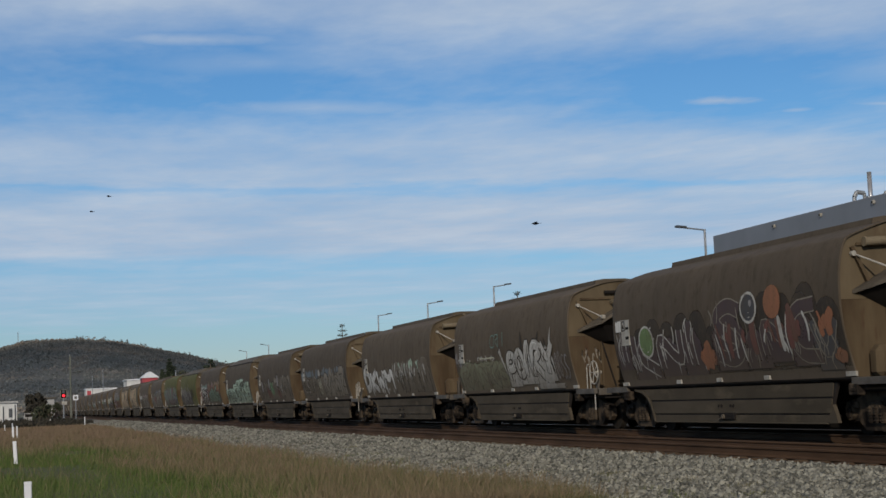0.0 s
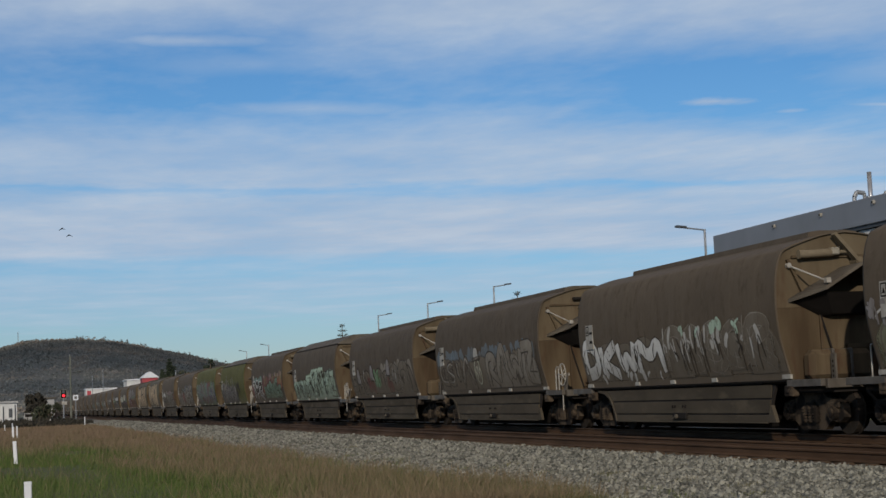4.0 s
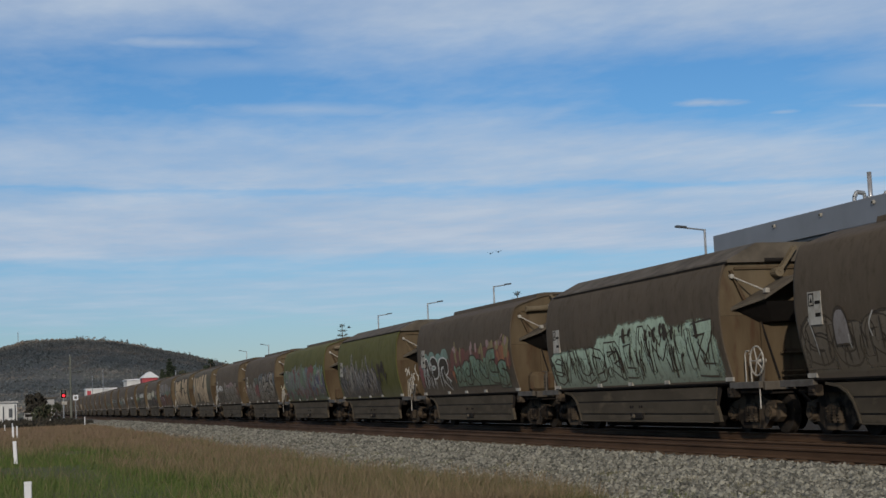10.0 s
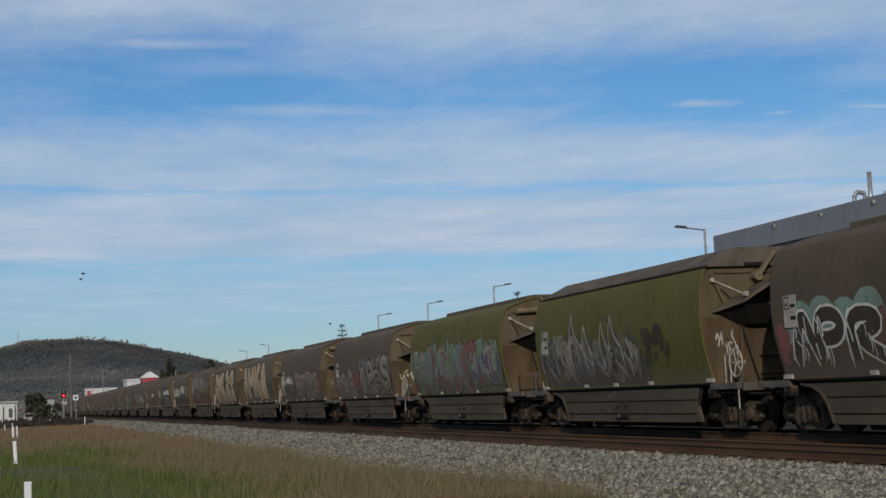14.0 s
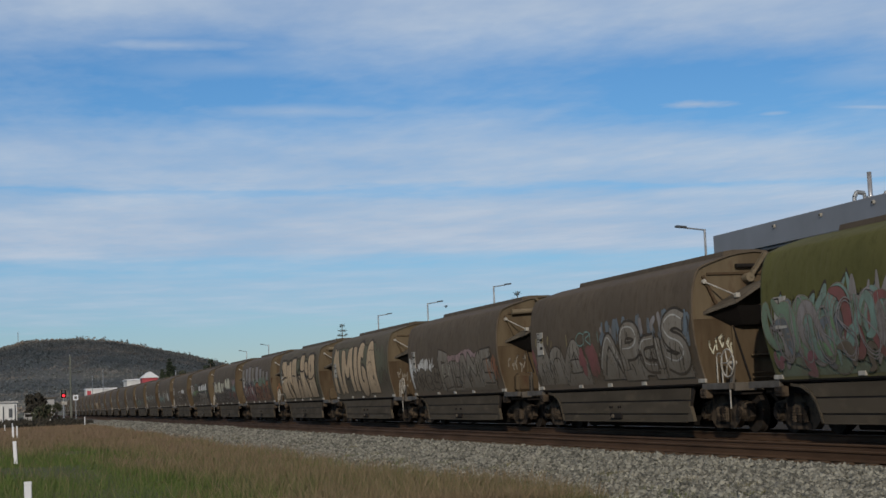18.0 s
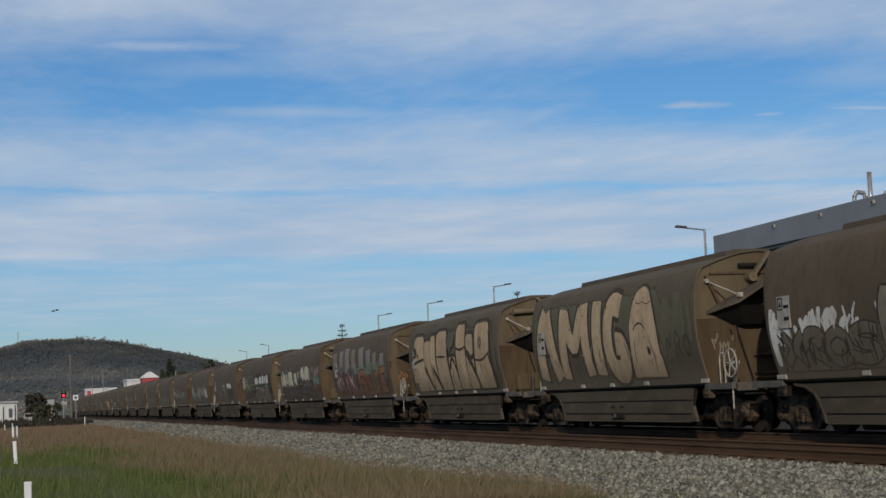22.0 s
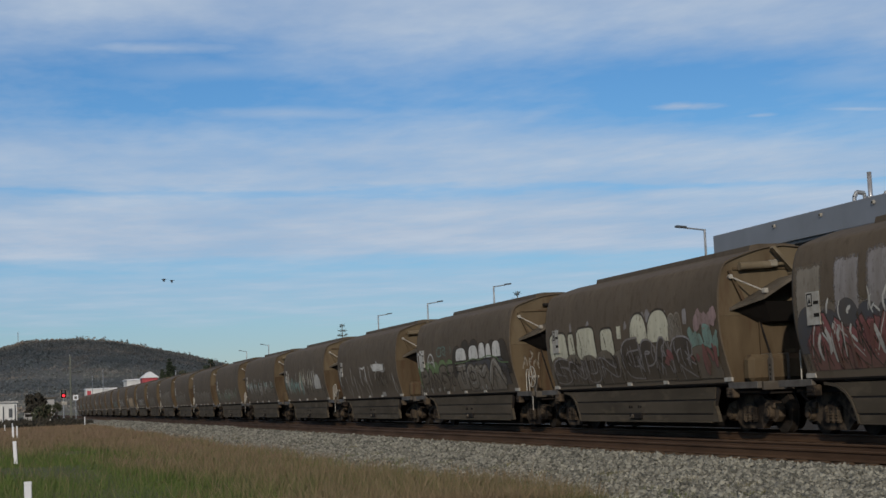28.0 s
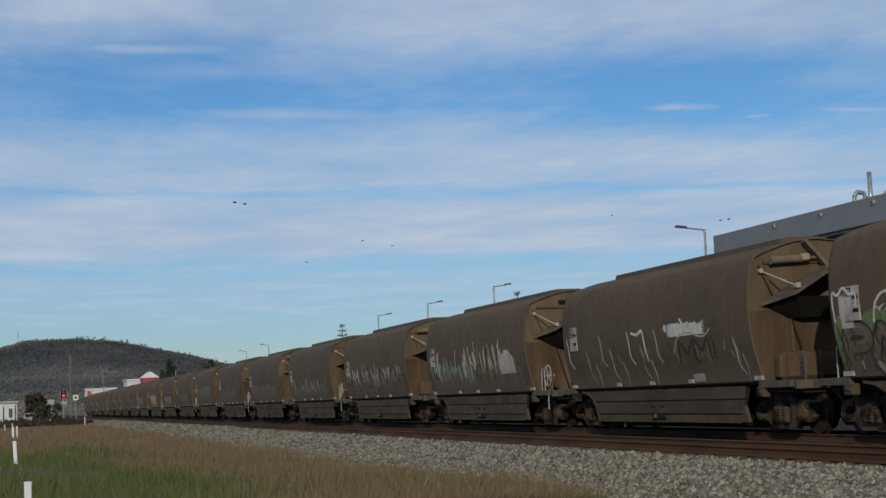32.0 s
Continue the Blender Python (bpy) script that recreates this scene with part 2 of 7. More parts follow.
def ballast_mat():
    m, n, l, b = node_mat("ballast_bed")
    oc = n.new("ShaderNodeTexCoord").outputs["Object"]
    v = n.new("ShaderNodeTexVoronoi")
    v.inputs["Scale"].default_value = 17
    l.new(oc, v.inputs["Vector"])
    big = noisy(n, l, oc, 0.35, 5)
    sep = n.new("ShaderNodeSeparateColor")
    l.new(v.outputs["Color"], sep.inputs[0])
    col = mixer(n, l, (0.085, 0.082, 0.068), (0.29, 0.278, 0.23), sep.outputs[0])
    col = mixer(n, l, col, (0.20, 0.165, 0.125), ramped(n, l, big, 0.5, 0.7, 0, 0.6))
    xyz = n.new("ShaderNodeSeparateXYZ")
    l.new(oc, xyz.inputs[0])
    rust = ramped(n, l, xyz.outputs["X"], 11.0, 11.5)
    col = mixer(n, l, col, (0.056, 0.036, 0.023), rust)
    l.new(col, b.inputs["Base Color"])
    b.inputs["Roughness"].default_value = 0.95
    bp = n.new("ShaderNodeBump")
    bp.inputs["Strength"].default_value, bp.inputs["Distance"].default_value = 1.0, 0.04
    l.new(v.outputs["Distance"], bp.inputs["Height"])
    bp.invert = True
    l.new(bp.outputs[0], b.inputs["Normal"])
    return m


GROUND_MAT = ground_mat()
BALLAST_MAT = ballast_mat()
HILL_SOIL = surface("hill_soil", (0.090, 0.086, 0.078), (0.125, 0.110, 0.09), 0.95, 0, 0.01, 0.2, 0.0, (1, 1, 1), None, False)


def glow_mat(name, col, power):
    m, n, l, b = node_mat(name)
    b.inputs["Base Color"].default_value = (*col, 1)
    b.inputs["Emission Color"].default_value = (*col, 1)
    b.inputs["Emission Strength"].default_value = power
    return m


RED_LIGHT = glow_mat("red_signal_light", (1.0, 0.02, 0.04), 1.0)


def cloud_mat():
    """Thin high cloud in long bands: the density decides how much white covers the sky."""
    m = bpy.data.materials.new("thin_cloud")
    m.use_nodes = True
    n, l = m.node_tree.nodes, m.node_tree.links
    n.clear()
    out = n.new("ShaderNodeOutputMaterial")
    oc = n.new("ShaderNodeTexCoord").outputs["Object"]
    xyz = n.new("ShaderNodeSeparateXYZ")
    l.new(oc, xyz.inputs[0])
    warp = noisy(n, l, oc, 0.0042, 6, (0.8, 0.7, 1), 0.6)
    bend = n.new("ShaderNodeMath")
    bend.operation = "MULTIPLY_ADD"
    l.new(ramped(n, l, warp, 0, 1, -1, 1), bend.inputs[0])
    bend.inputs[1].default_value = 190.0
    l.new(xyz.outputs["Y"], bend.inputs[2])
    ramp = n.new("ShaderNodeValToRGB")
    l.new(ramped(n, l, bend.outputs[0], 600, 4600), ramp.inputs[0])
    stops = ((600, .75), (860, .75), (930, .38), (1020, .10), (1150, .10), (1250, .48), (1330, .66), (1560, .74), (1605, .26),
             (1660, .66), (1750, .82), (2050, .92), (2300, .78), (2420, .30), (2600, .24), (2900, .46), (3300, .40), (3900, .28), (4600, .0))
    els = ramp.color_ramp.elements
    while len(els) < len(stops):
        els.new(0.5)
    for e, (d, v) in zip(els, stops):
        e.position = (d - 600) / 4000
        e.color = (v, v, v, 1)
    wisps = noisy(n, l, oc, 0.0062, 5, (0.75, 0.55, 1), 0.52)
    fine = noisy(n, l, oc, 0.035, 6, (1.0, 0.6, 1), 0.6)
    s1 = n.new("ShaderNodeMath")
    s1.operation = "MULTIPLY_ADD"
    l.new(ramped(n, l, wisps, 0.25, 0.75, -1, 1), s1.inputs[0])
    s1.inputs[1].default_value = 0.27
    l.new(ramp.outputs[0], s1.inputs[2])
    s2 = n.new("ShaderNodeMath")
    s2.operation = "MULTIPLY_ADD"
    s2.use_clamp = True
    l.new(ramped(n, l, fine, 0.25, 0.75, -1, 1), s2.inputs[0])
    s2.inputs[1].default_value = 0.11
    l.new(s1.outputs[0], s2.inputs[2])
    total = s2.outputs[0]
    for wx, wy, wa, wb, amount in ((546, 1119, 26, 17, .75), (631, 1156, 11, 10, .45), (700, 1125, 30, 9, .45), (113, 945, 46, 14, .50), (225, 1160, 70, 26, .40), (150, 1010, 50, 30, .22), (640, 1010, 60, 40, .22)):
        off = n.new("ShaderNodeVectorMath")
        off.operation = "SUBTRACT"
        l.new(oc, off.inputs[0])
        off.inputs[1].default_value = (wx, wy, 0)
        shr = n.new("ShaderNodeVectorMath")
        shr.operation = "DIVIDE"
        l.new(off.outputs[0], shr.inputs[0])
        shr.inputs[1].default_value = (wa, wb, 1)
        ln = n.new("ShaderNodeVectorMath")
        ln.operation = "LENGTH"
        l.new(shr.outputs[0], ln.inputs[0])
        ragged = n.new("ShaderNodeMath")
        ragged.operation = "MULTIPLY_ADD"
        l.new(ramped(n, l, fine, 0.3, 0.7, -1, 1), ragged.inputs[0])
        ragged.inputs[1].default_value = 0.45
        l.new(ln.outputs["Value"], ragged.inputs[2])
        add = n.new("ShaderNodeMath")
        add.use_clamp = True
        l.new(ramped(n, l, ragged.outputs[0], 1.25, 0.1, 0, amount), add.inputs[0])
        l.new(total, add.inputs[1])
        total = add.outputs[0]
    em = n.new("ShaderNodeEmission")
    em.inputs["Color"].default_value = (0.42, 0.52, 0.665, 1)
    em.inputs["Strength"].default_value = 1.0
    l.new(mixer(n, l, (0.382, 0.475, 0.62), (0.465, 0.552, 0.672), ramped(n, l, wisps, 0.35, 0.68)), em.inputs["Color"])
    tr = n.new("ShaderNodeBsdfTransparent")
    mix = n.new("ShaderNodeMixShader")
    l.new(total, mix.inputs[0])
    l.new(tr.outputs[0], mix.inputs[1])
    l.new(em.outputs[0], mix.inputs[2])
    l.new(mix.outputs[0], out.inputs["Surface"])
    return m


CLOUD = cloud_mat()

# ---------------------------------------------------------------- mesh helpers
def link_mesh(name, bm, material, parent=None, label="", smooth=False):
    me = bpy.data.meshes.new(name)
    bm.to_mesh(me)
    bm.free()
    for mm in (material if isinstance(material, (list, tuple)) else [material]):
        me.materials.append(mm)
    if smooth:
        me.polygons.foreach_set("use_smooth", [True] * len(me.polygons))
    ob = new(name, me)
    if parent:
        ob.parent = parent
    if label:
        ob["label"] = label
    return ob


def part(name, bm, material, parent, label="", smooth=False):
    """Links a bmesh as one mesh object under a thing or a part."""
    return link_mesh(name, bm, material, parent, label, smooth)


def soup(name, verts, faces, material, smooth=False):
    me = bpy.data.meshes.new(name)
    verts = np.asarray(verts, dtype=np.float32)
    faces = np.asarray(faces, dtype=np.int32)
    k = faces.shape[1]
    me.vertices.add(len(verts))
    me.vertices.foreach_set("co", verts.ravel())
    me.loops.add(faces.size)
    me.loops.foreach_set("vertex_index", faces.ravel())
    me.polygons.add(len(faces))
    me.polygons.foreach_set("loop_start", np.arange(0, faces.size, k, dtype=np.int32))
    me.update(calc_edges=True)
    me.materials.append(material)
    if smooth:
        me.polygons.foreach_set("use_smooth", [True] * len(me.polygons))
    return new(name, me)


def box(bm, x0, x1, y0, y1, z0, z1, bevel=0.0):
    b2 = bmesh.new()
    bmesh.ops.create_cube(b2, size=1)
    for v in b2.verts:
        v.co = ((x0 + x1) / 2 + v.co.x * (x1 - x0), (y0 + y1) / 2 + v.co.y * (y1 - y0), (z0 + z1) / 2 + v.co.z * (z1 - z0))
    if bevel:
        bmesh.ops.bevel(b2, geom=b2.edges[:], offset=bevel, segments=1, affect="EDGES")
    merge(bm, b2)
    return bm


def merge(bm, b2):
    me = bpy.data.meshes.new("tmp")
    b2.to_mesh(me)
    b2.free()
    bm.from_mesh(me)
    bpy.data.meshes.remove(me)


def rod(bm, a, b, r, seg=8, r2=None):
    """A round bar from a to b."""
    a, b = Vector(a), Vector(b)
    d = b - a
    m = Matrix.Translation((a + b) / 2) @ d.to_track_quat("Z", "Y").to_matrix().to_4x4()
    bmesh.ops.create_cone(bm, cap_ends=True, segments=seg, radius1=r, radius2=r if r2 is None else r2, depth=d.length, matrix=m)
    return bm


def bar(bm, a, b, w, h):
    """A flat bar from a to b."""
    a, b = Vector(a), Vector(b)
    d = b - a
    m = Matrix.Translation((a + b) / 2) @ d.to_track_quat("Z", "Y").to_matrix().to_4x4() @ Matrix.Diagonal((w, h, d.length, 1))
    bmesh.ops.create_cube(bm, size=1, matrix=m)
    return bm


def prism(bm, outline, axis, lo, hi):
    """Extrudes a closed outline (2D) along x or y."""
    def p3(u, v, s):
        return (s, u, v) if axis == "x" else (u, s, v)
    a = [bm.verts.new(p3(u, v, lo)) for u, v in outline]
    b = [bm.verts.new(p3(u, v, hi)) for u, v in outline]
    k = len(a)
    for i in range(k):
        bm.faces.new((a[i], a[(i + 1) % k], b[(i + 1) % k], b[i]))
    bm.faces.new(a[::-1])
    bm.faces.new(b)
    bmesh.ops.recalc_face_normals(bm, faces=bm.faces[:])
    return bm


def thing(name, at, label, category, group="", kind=""):
    e = new(name)
    e.matrix_basis = at if isinstance(at, Matrix) else Matrix.Translation(at)
    return tagged(e, label, category, group, kind)

# ---------------------------------------------------------------- ground and tracks
def make_ground():
    bm = bmesh.new()
    xs = [-4200, -1500, -500, -150, -60, -25, -12] + [-8 + i * 1.0 for i in range(17)] + [12, 20, 35, 60, 150, 500, 1500, 4200]
    ys = [-4200, -1000, -200, -50, -10, 5] + [10 + 2.0 * i for i in range(46)] + [110, 130, 160, 200, 260, 400, 800, 1600, 3000, 4600]
    grid = []
    for y in ys:
        row = []
        for x in xs:
            near = max(0.0, 1 - abs(x - 1) / 8) * (1 if 8 < y < 104 else 0)
            row.append(bm.verts.new((x, y, GROUND + near * 0.10 * noise.noise(Vector((x * 0.35, y * 0.12, 0))))))
        grid.append(row)
    for a, b in zip(grid, grid[1:]):
        for i in range(len(a) - 1):
            bm.faces.new((a[i], a[i + 1], b[i + 1], b[i]))
    tagged(link_mesh("ground", bm, GROUND_MAT, smooth=True), "uneven grassy ground of a railway verge", "ground", kind="structure")


make_ground()

bm = bmesh.new()
prism(bm, [(7.2, GROUND - 0.12), (7.9, GROUND + 0.03), (9.6, -0.36), (10.9, -0.215), (11.3, -0.2), (17.6, -0.2), (18.2, -0.25), (20.2, GROUND - 0.12)], "y", -80, 900)
tagged(link_mesh("ballast_bed", bm, BALLAST_MAT), "grey crushed-stone ballast bed under two tracks", "ballast", kind="structure")

bm = bmesh.new()
prism(bm, [(-90, GROUND - 0.1), (6.6, GROUND - 0.1), (6.6, GROUND + 0.06), (-90, GROUND + 0.06)], "y", 178, 560)
tagged(link_mesh("road", bm, ASPHALT), "dark asphalt yard road beyond the grass", "road", kind="structure")
bm = bmesh.new()
prism(bm, [(20.4, GROUND - 0.1), (29.6, GROUND - 0.1), (29.6, GROUND + 0.05), (20.4, GROUND + 0.05)], "y", -60, 420)
tagged(link_mesh("road", bm, ASPHALT), "dark asphalt road behind the railway", "road", kind="structure")
# thin dark strip laid on the ballast slope in place of a shadow
bm = bmesh.new()
prism(bm, [(8.7, -0.47), (10.9, -0.205), (10.9, -0.195), (8.6, -0.46)], "y", 144, 153)
tagged(link_mesh("drain", bm, PAINTED_SHADE), "dark strip painting a shadow on the ballast shoulder", "drain", kind="structure")
bm = bmesh.new()
rim = [bm.verts.new((x, 28.6 - 0.9 * max(x + 0.2, 0) + 0.5 * noise.noise(Vector((x * 2.3, 4, 1))), GROUND + 0.045)) for x in [-30, -12, -6, -3, -2] + [-1.5 + 0.25 * i for i in range(17)]]
foot = [bm.verts.new((v.co.x, 9.0, GROUND + 0.05)) for v in rim]
low = [bm.verts.new((v.co.x, v.co.y + 0.3, GROUND - 0.1)) for v in rim]
for i in range(len(rim) - 1):
    bm.faces.new((foot[i], foot[i + 1], rim[i + 1], rim[i]))
    bm.faces.new((rim[i], rim[i + 1], low[i + 1], low[i]))
tagged(link_mesh("gravel_track", bm, GRAVEL_PATH), "grey gravel vehicle track beside the grass", "path", kind="structure")

RAIL_OUTLINE = [(-0.065, -0.158), (0.065, -0.158), (0.065, -0.146), (0.012, -0.125), (0.010, -0.045), (0.034, -0.032), (0.035, -0.008),
                (-0.035, -0.008), (-0.034, -0.032), (-0.010, -0.045), (-0.012, -0.125), (-0.065, -0.146)]
for name, cx in (("railway_track", TRACK), ("railway_track", NEAR_TRACK)):
    tr = thing(name, (cx, 0, 0), "narrow-gauge railway track with rusty rails on ballast" if cx == TRACK else "empty rusty narrow-gauge track on ballast",
               "railway track", "railway tracks", "structure")
    for side in (-1, 1):
        b1 = bmesh.new()
        prism(b1, [(side * GAUGE + u, v) for u, v in RAIL_OUTLINE], "y", -80, 900)
        rl = part("rail", b1, RAIL, tr)
        b2 = bmesh.new()
        prism(b2, [(side * GAUGE - 0.032, -0.008), (side * GAUGE + 0.032, -0.008), (side * GAUGE + 0.026, 0.0), (side * GAUGE - 0.026, 0.0)], "y", -80, 900)
        part("rail_head", b2, RAIL_HEAD if cx == TRACK else RAIL, rl)
    b3 = bmesh.new()
    for i in range(230):
        y = -40 + i * 0.68 if i < 160 else 68.8 + (i - 160) * 2.0
        box(b3, -1.0, 1.0, y - 0.12, y + 0.12, -0.30, -0.16)
    tagged(part("sleepers", b3, SLEEPER, tr), kind="stuff")


def make_stones():
    """Loose crushed stones on the shoulder of the ballast."""
    rng = np.random.default_rng(5)
    y = np.concatenate([15 + 75 * rng.random(60000) ** 1.9, 80 + 95 * rng.random(24000)])
    x = 7.3 + 4.1 * rng.random(84000)
    keep = x < 11.35
    x, y = x[keep], y[keep]
    k = len(x)
    z = np.interp(x, [7.2, 7.9, 9.6, 10.9, 11.3], [GROUND - 0.02, GROUND + 0.03, -0.36, -0.215, -0.2]) + rng.normal(0.004, 0.012, k)
    size = rng.uniform(0.024, 0.062, k) * np.where(y > 80, 2.2, np.where(y > 45, 1.3, 1.0))
    base = np.array([[1, 0, 0], [-1, 0, 0], [0, 1, 0], [0, -1, 0], [0, 0, 0.8], [0, 0, -0.8]], float)
    v = base[None] * rng.uniform(0.6, 1.35, (k, 6, 1)) + rng.normal(0, 0.22, (k, 6, 3))
    ang = rng.uniform(0, 2 * np.pi, k)
    tilt = rng.uniform(-0.9, 0.9, k)
    ca, sa, ct, st = np.cos(ang), np.sin(ang), np.cos(tilt), np.sin(tilt)
    vx, vy, vz = v[..., 0], v[..., 1], v[..., 2]
    vy, vz = vy * ct[:, None] - vz * st[:, None], vy * st[:, None] + vz * ct[:, None]
    vx, vy = vx * ca[:, None] - vy * sa[:, None], vx * sa[:, None] + vy * ca[:, None]
    v = np.stack([vx, vy, vz], -1) * size[:, None, None] + np.stack([x, y, z], -1)[:, None]
    tri = np.array([[0, 2, 4], [2, 1, 4], [1, 3, 4], [3, 0, 4], [2, 0, 5], [1, 2, 5], [3, 1, 5], [0, 3, 5]])
    f = (tri[None] + 6 * np.arange(k)[:, None, None]).reshape(-1, 3)
    tagged(soup("ballast_stones", v.reshape(-1, 3), f, STONES), "loose grey crushed stones on the track shoulder", "gravel", kind="stuff")


make_stones()


def make_grass():
    """Verge grass: short green blades, taller straw with seed heads towards the ballast."""
    rng = np.random.default_rng(9)
    k = 430000
    y = 19 + 170 * rng.random(k) ** 2.2
    x = -1.6 + 9.6 * rng.random(k)
    wob = 0.5 * np.sin(y * 0.31) + 0.35 * np.sin(y * 0.83 + 1)
    edge = 7.9 + wob * 0.45
    rim_y = 28.6 - 0.9 * np.maximum(x + 0.2, 0) + 0.4 * wob
    keep = (x < edge) & (rng.random(k) < np.clip((y - rim_y + 1.4) / 2.6, 0.10, 1) + np.clip((x - 2.0) / 0.6, 0, 1)) & (y < 150)
    # thin out towards the stones
    keep &= rng.random(k) < np.clip((edge - x) / 1.3, 0.06, 1)
    x, y = x[keep], y[keep]
    # single tufts that have taken root among the stones
    tuft = rng.integers(0, 90, 5400)
    tx, ty = 7.5 + 2.2 * rng.random(90) ** 1.6, 17 + 60 * rng.random(90) ** 1.5
    x = np.concatenate([x, tx[tuft] + rng.normal(0, 0.10, 5400)])
    y = np.concatenate([y, ty[tuft] + rng.normal(0, 0.16, 5400)])
    k = len(x)
    straw = np.clip((x - 2.7 + 0.7 * np.sin(y * 0.27 + x) + 0.4 * np.sin(y * 1.3 - x * 2)) / 1.8, 0, 1) * (0.75 + 0.25 * np.sin(y * 0.5 + 2 * x))
    straw = np.maximum(straw, np.clip((y - 58 + 5 * np.sin(x * 1.7)) / 22, 0, 1))
    tall = (rng.random(k) < 0.03 + 0.72 * straw) & (np.arange(k) < k - 5400)
    h = np.where(tall, rng.uniform(0.14, 0.44, k), rng.uniform(0.035, 0.11, k)) * np.where(rng.random(k) < 0.1, 1.25, 1.0)
    far = 1 + np.clip((y - 35) / 40, 0, 3)
    w = np.where(tall, 0.0036, 0.0058) * far
    a = rng.uniform(0, np.pi, k)
    lean = rng.normal(0, 0.36, (k, 2)) * h[:, None] + np.array([0.05, 0.0]) * h[:, None]
    dx, dy = np.cos(a) * w, np.sin(a) * w
    z0 = np.interp(x, [7.2, 7.9, 9.6, 10.9], [GROUND - 0.02, GROUND + 0.02, -0.37, -0.225])
    p0 = np.stack([x - dx, y - dy, z0], -1)
    p1 = np.stack([x + dx, y + dy, z0], -1)
    m = np.stack([x + lean[:, 0] * 0.4, y + lean[:, 1] * 0.4, z0 + h * 0.6], -1)
    head = np.where(tall, 1.3, 0.6)
    m0 = m - np.stack([dx * head, dy * head, 0 * dx], -1)
    m1 = m + np.stack([dx * head, dy * head, 0 * dx], -1)
    tip = np.stack([x + lean[:, 0], y + lean[:, 1], z0 + h], -1)
    v = np.stack([p0, p1, m1, m0, tip], 1).reshape(-1, 3)
    tri = np.array([[0, 1, 2], [0, 2, 3], [3, 2, 4]])
    f = (tri[None] + 5 * np.arange(k)[:, None, None]).reshape(-1, 3)
    tagged(soup("verge_grass", v, f, GRASS), "green grass with tall dry reddish seed heads", "grass", kind="stuff")


make_grass()

# ---------------------------------------------------------------- wagon
PROFILE = [(1.31, 1.06), (1.36, 1.25), (1.44, 1.55), (1.515, 1.9), (1.555, 2.3), (1.555, 2.65), (1.535, 2.95), (1.485, 3.22),
           (1.40, 3.44), (1.28, 3.55), (0.86, 3.70), (0.45, 3.81), (0.0, 3.86)]


def rounded(points, m=4):
    """The same outline with its corners drawn out into a smooth curve."""
    out = []
    for i in range(len(points) - 1):
        p0, p1, p2, p3 = (Vector(points[min(max(i + d, 0), len(points) - 1)]) for d in (-1, 0, 1, 2))
        for j in range(m):
            q = j / m
            out.append(tuple(0.5 * (2 * p1 + (p2 - p0) * q + (2 * p0 - 5 * p1 + 4 * p2 - p3) * q * q + (3 * p1 - p0 - 3 * p2 + p3) * q ** 3)))
    return out + [points[-1]]


PROFILE = rounded(PROFILE)


def half_width(z):
    for (a, za), (b, zb) in zip(PROFILE, PROFILE[1:]):
        if za <= z <= zb:
            return a + (b - a) * (z - za) / (zb - za)
    return PROFILE[0][0] if z < 1.06 else 0.0


def shell_mesh(name, material):
    """Side sheets and arched roof in one skin with a folded rim at either end."""
    bm = bmesh.new()
    full = [(-a, z) for a, z in PROFILE] + [(a, z) for a, z in PROFILE[-2::-1]]
    inner = [(a * 0.982, 1.06 + (z - 1.06) * 0.993) for a, z in full]
    stations = [-SPAN, -SPAN + 0.05, -3.6, -1.8, 0, 1.8, 3.6, SPAN - 0.05, SPAN]
    rows = [[bm.verts.new((a, y, z)) for a, z in full] for y in stations]
    ins = [[bm.verts.new((a, y, z)) for a, z in inner] for y in (-SPAN, -SPAN + 0.25)]
    ins2 = [[bm.verts.new((a, y, z)) for a, z in inner] for y in (SPAN, SPAN - 0.25)]
    def band(p, q):
        for i in range(len(p) - 1):
            bm.faces.new((p[i], p[i + 1], q[i + 1], q[i]))
    for p, q in zip(rows, rows[1:]):
        band(p, q)
    band(ins[0], rows[0]), band(ins[1], ins[0]), band(rows[-1], ins2[0]), band(ins2[0], ins2[1])
    bmesh.ops.recalc_face_normals(bm, faces=bm.faces[:])
    me = bpy.data.meshes.new(name)
    bm.to_mesh(me)
    bm.free()
    me.materials.append(material)
    me.polygons.foreach_set("use_smooth", [abs(p.normal.y) < 0.5 for p in me.polygons])
    return me


SHELLS = {"brown": shell_mesh("body", SIDE_BROWN), "dark": shell_mesh("body", SIDE_DARK), "olive": shell_mesh("body", SIDE_OLIVE), "green": shell_mesh("body", SIDE_GREEN)}


def end_outline(lo):
    return [(-half_width(lo) * 0.984, lo)] + [(-a * 0.981, z - 0.012) for a, z in PROFILE if z > lo] + [(a * 0.981, z - 0.012) for a, z in PROFILE[-2::-1] if z > lo] + [(half_width(lo) * 0.984, lo)]


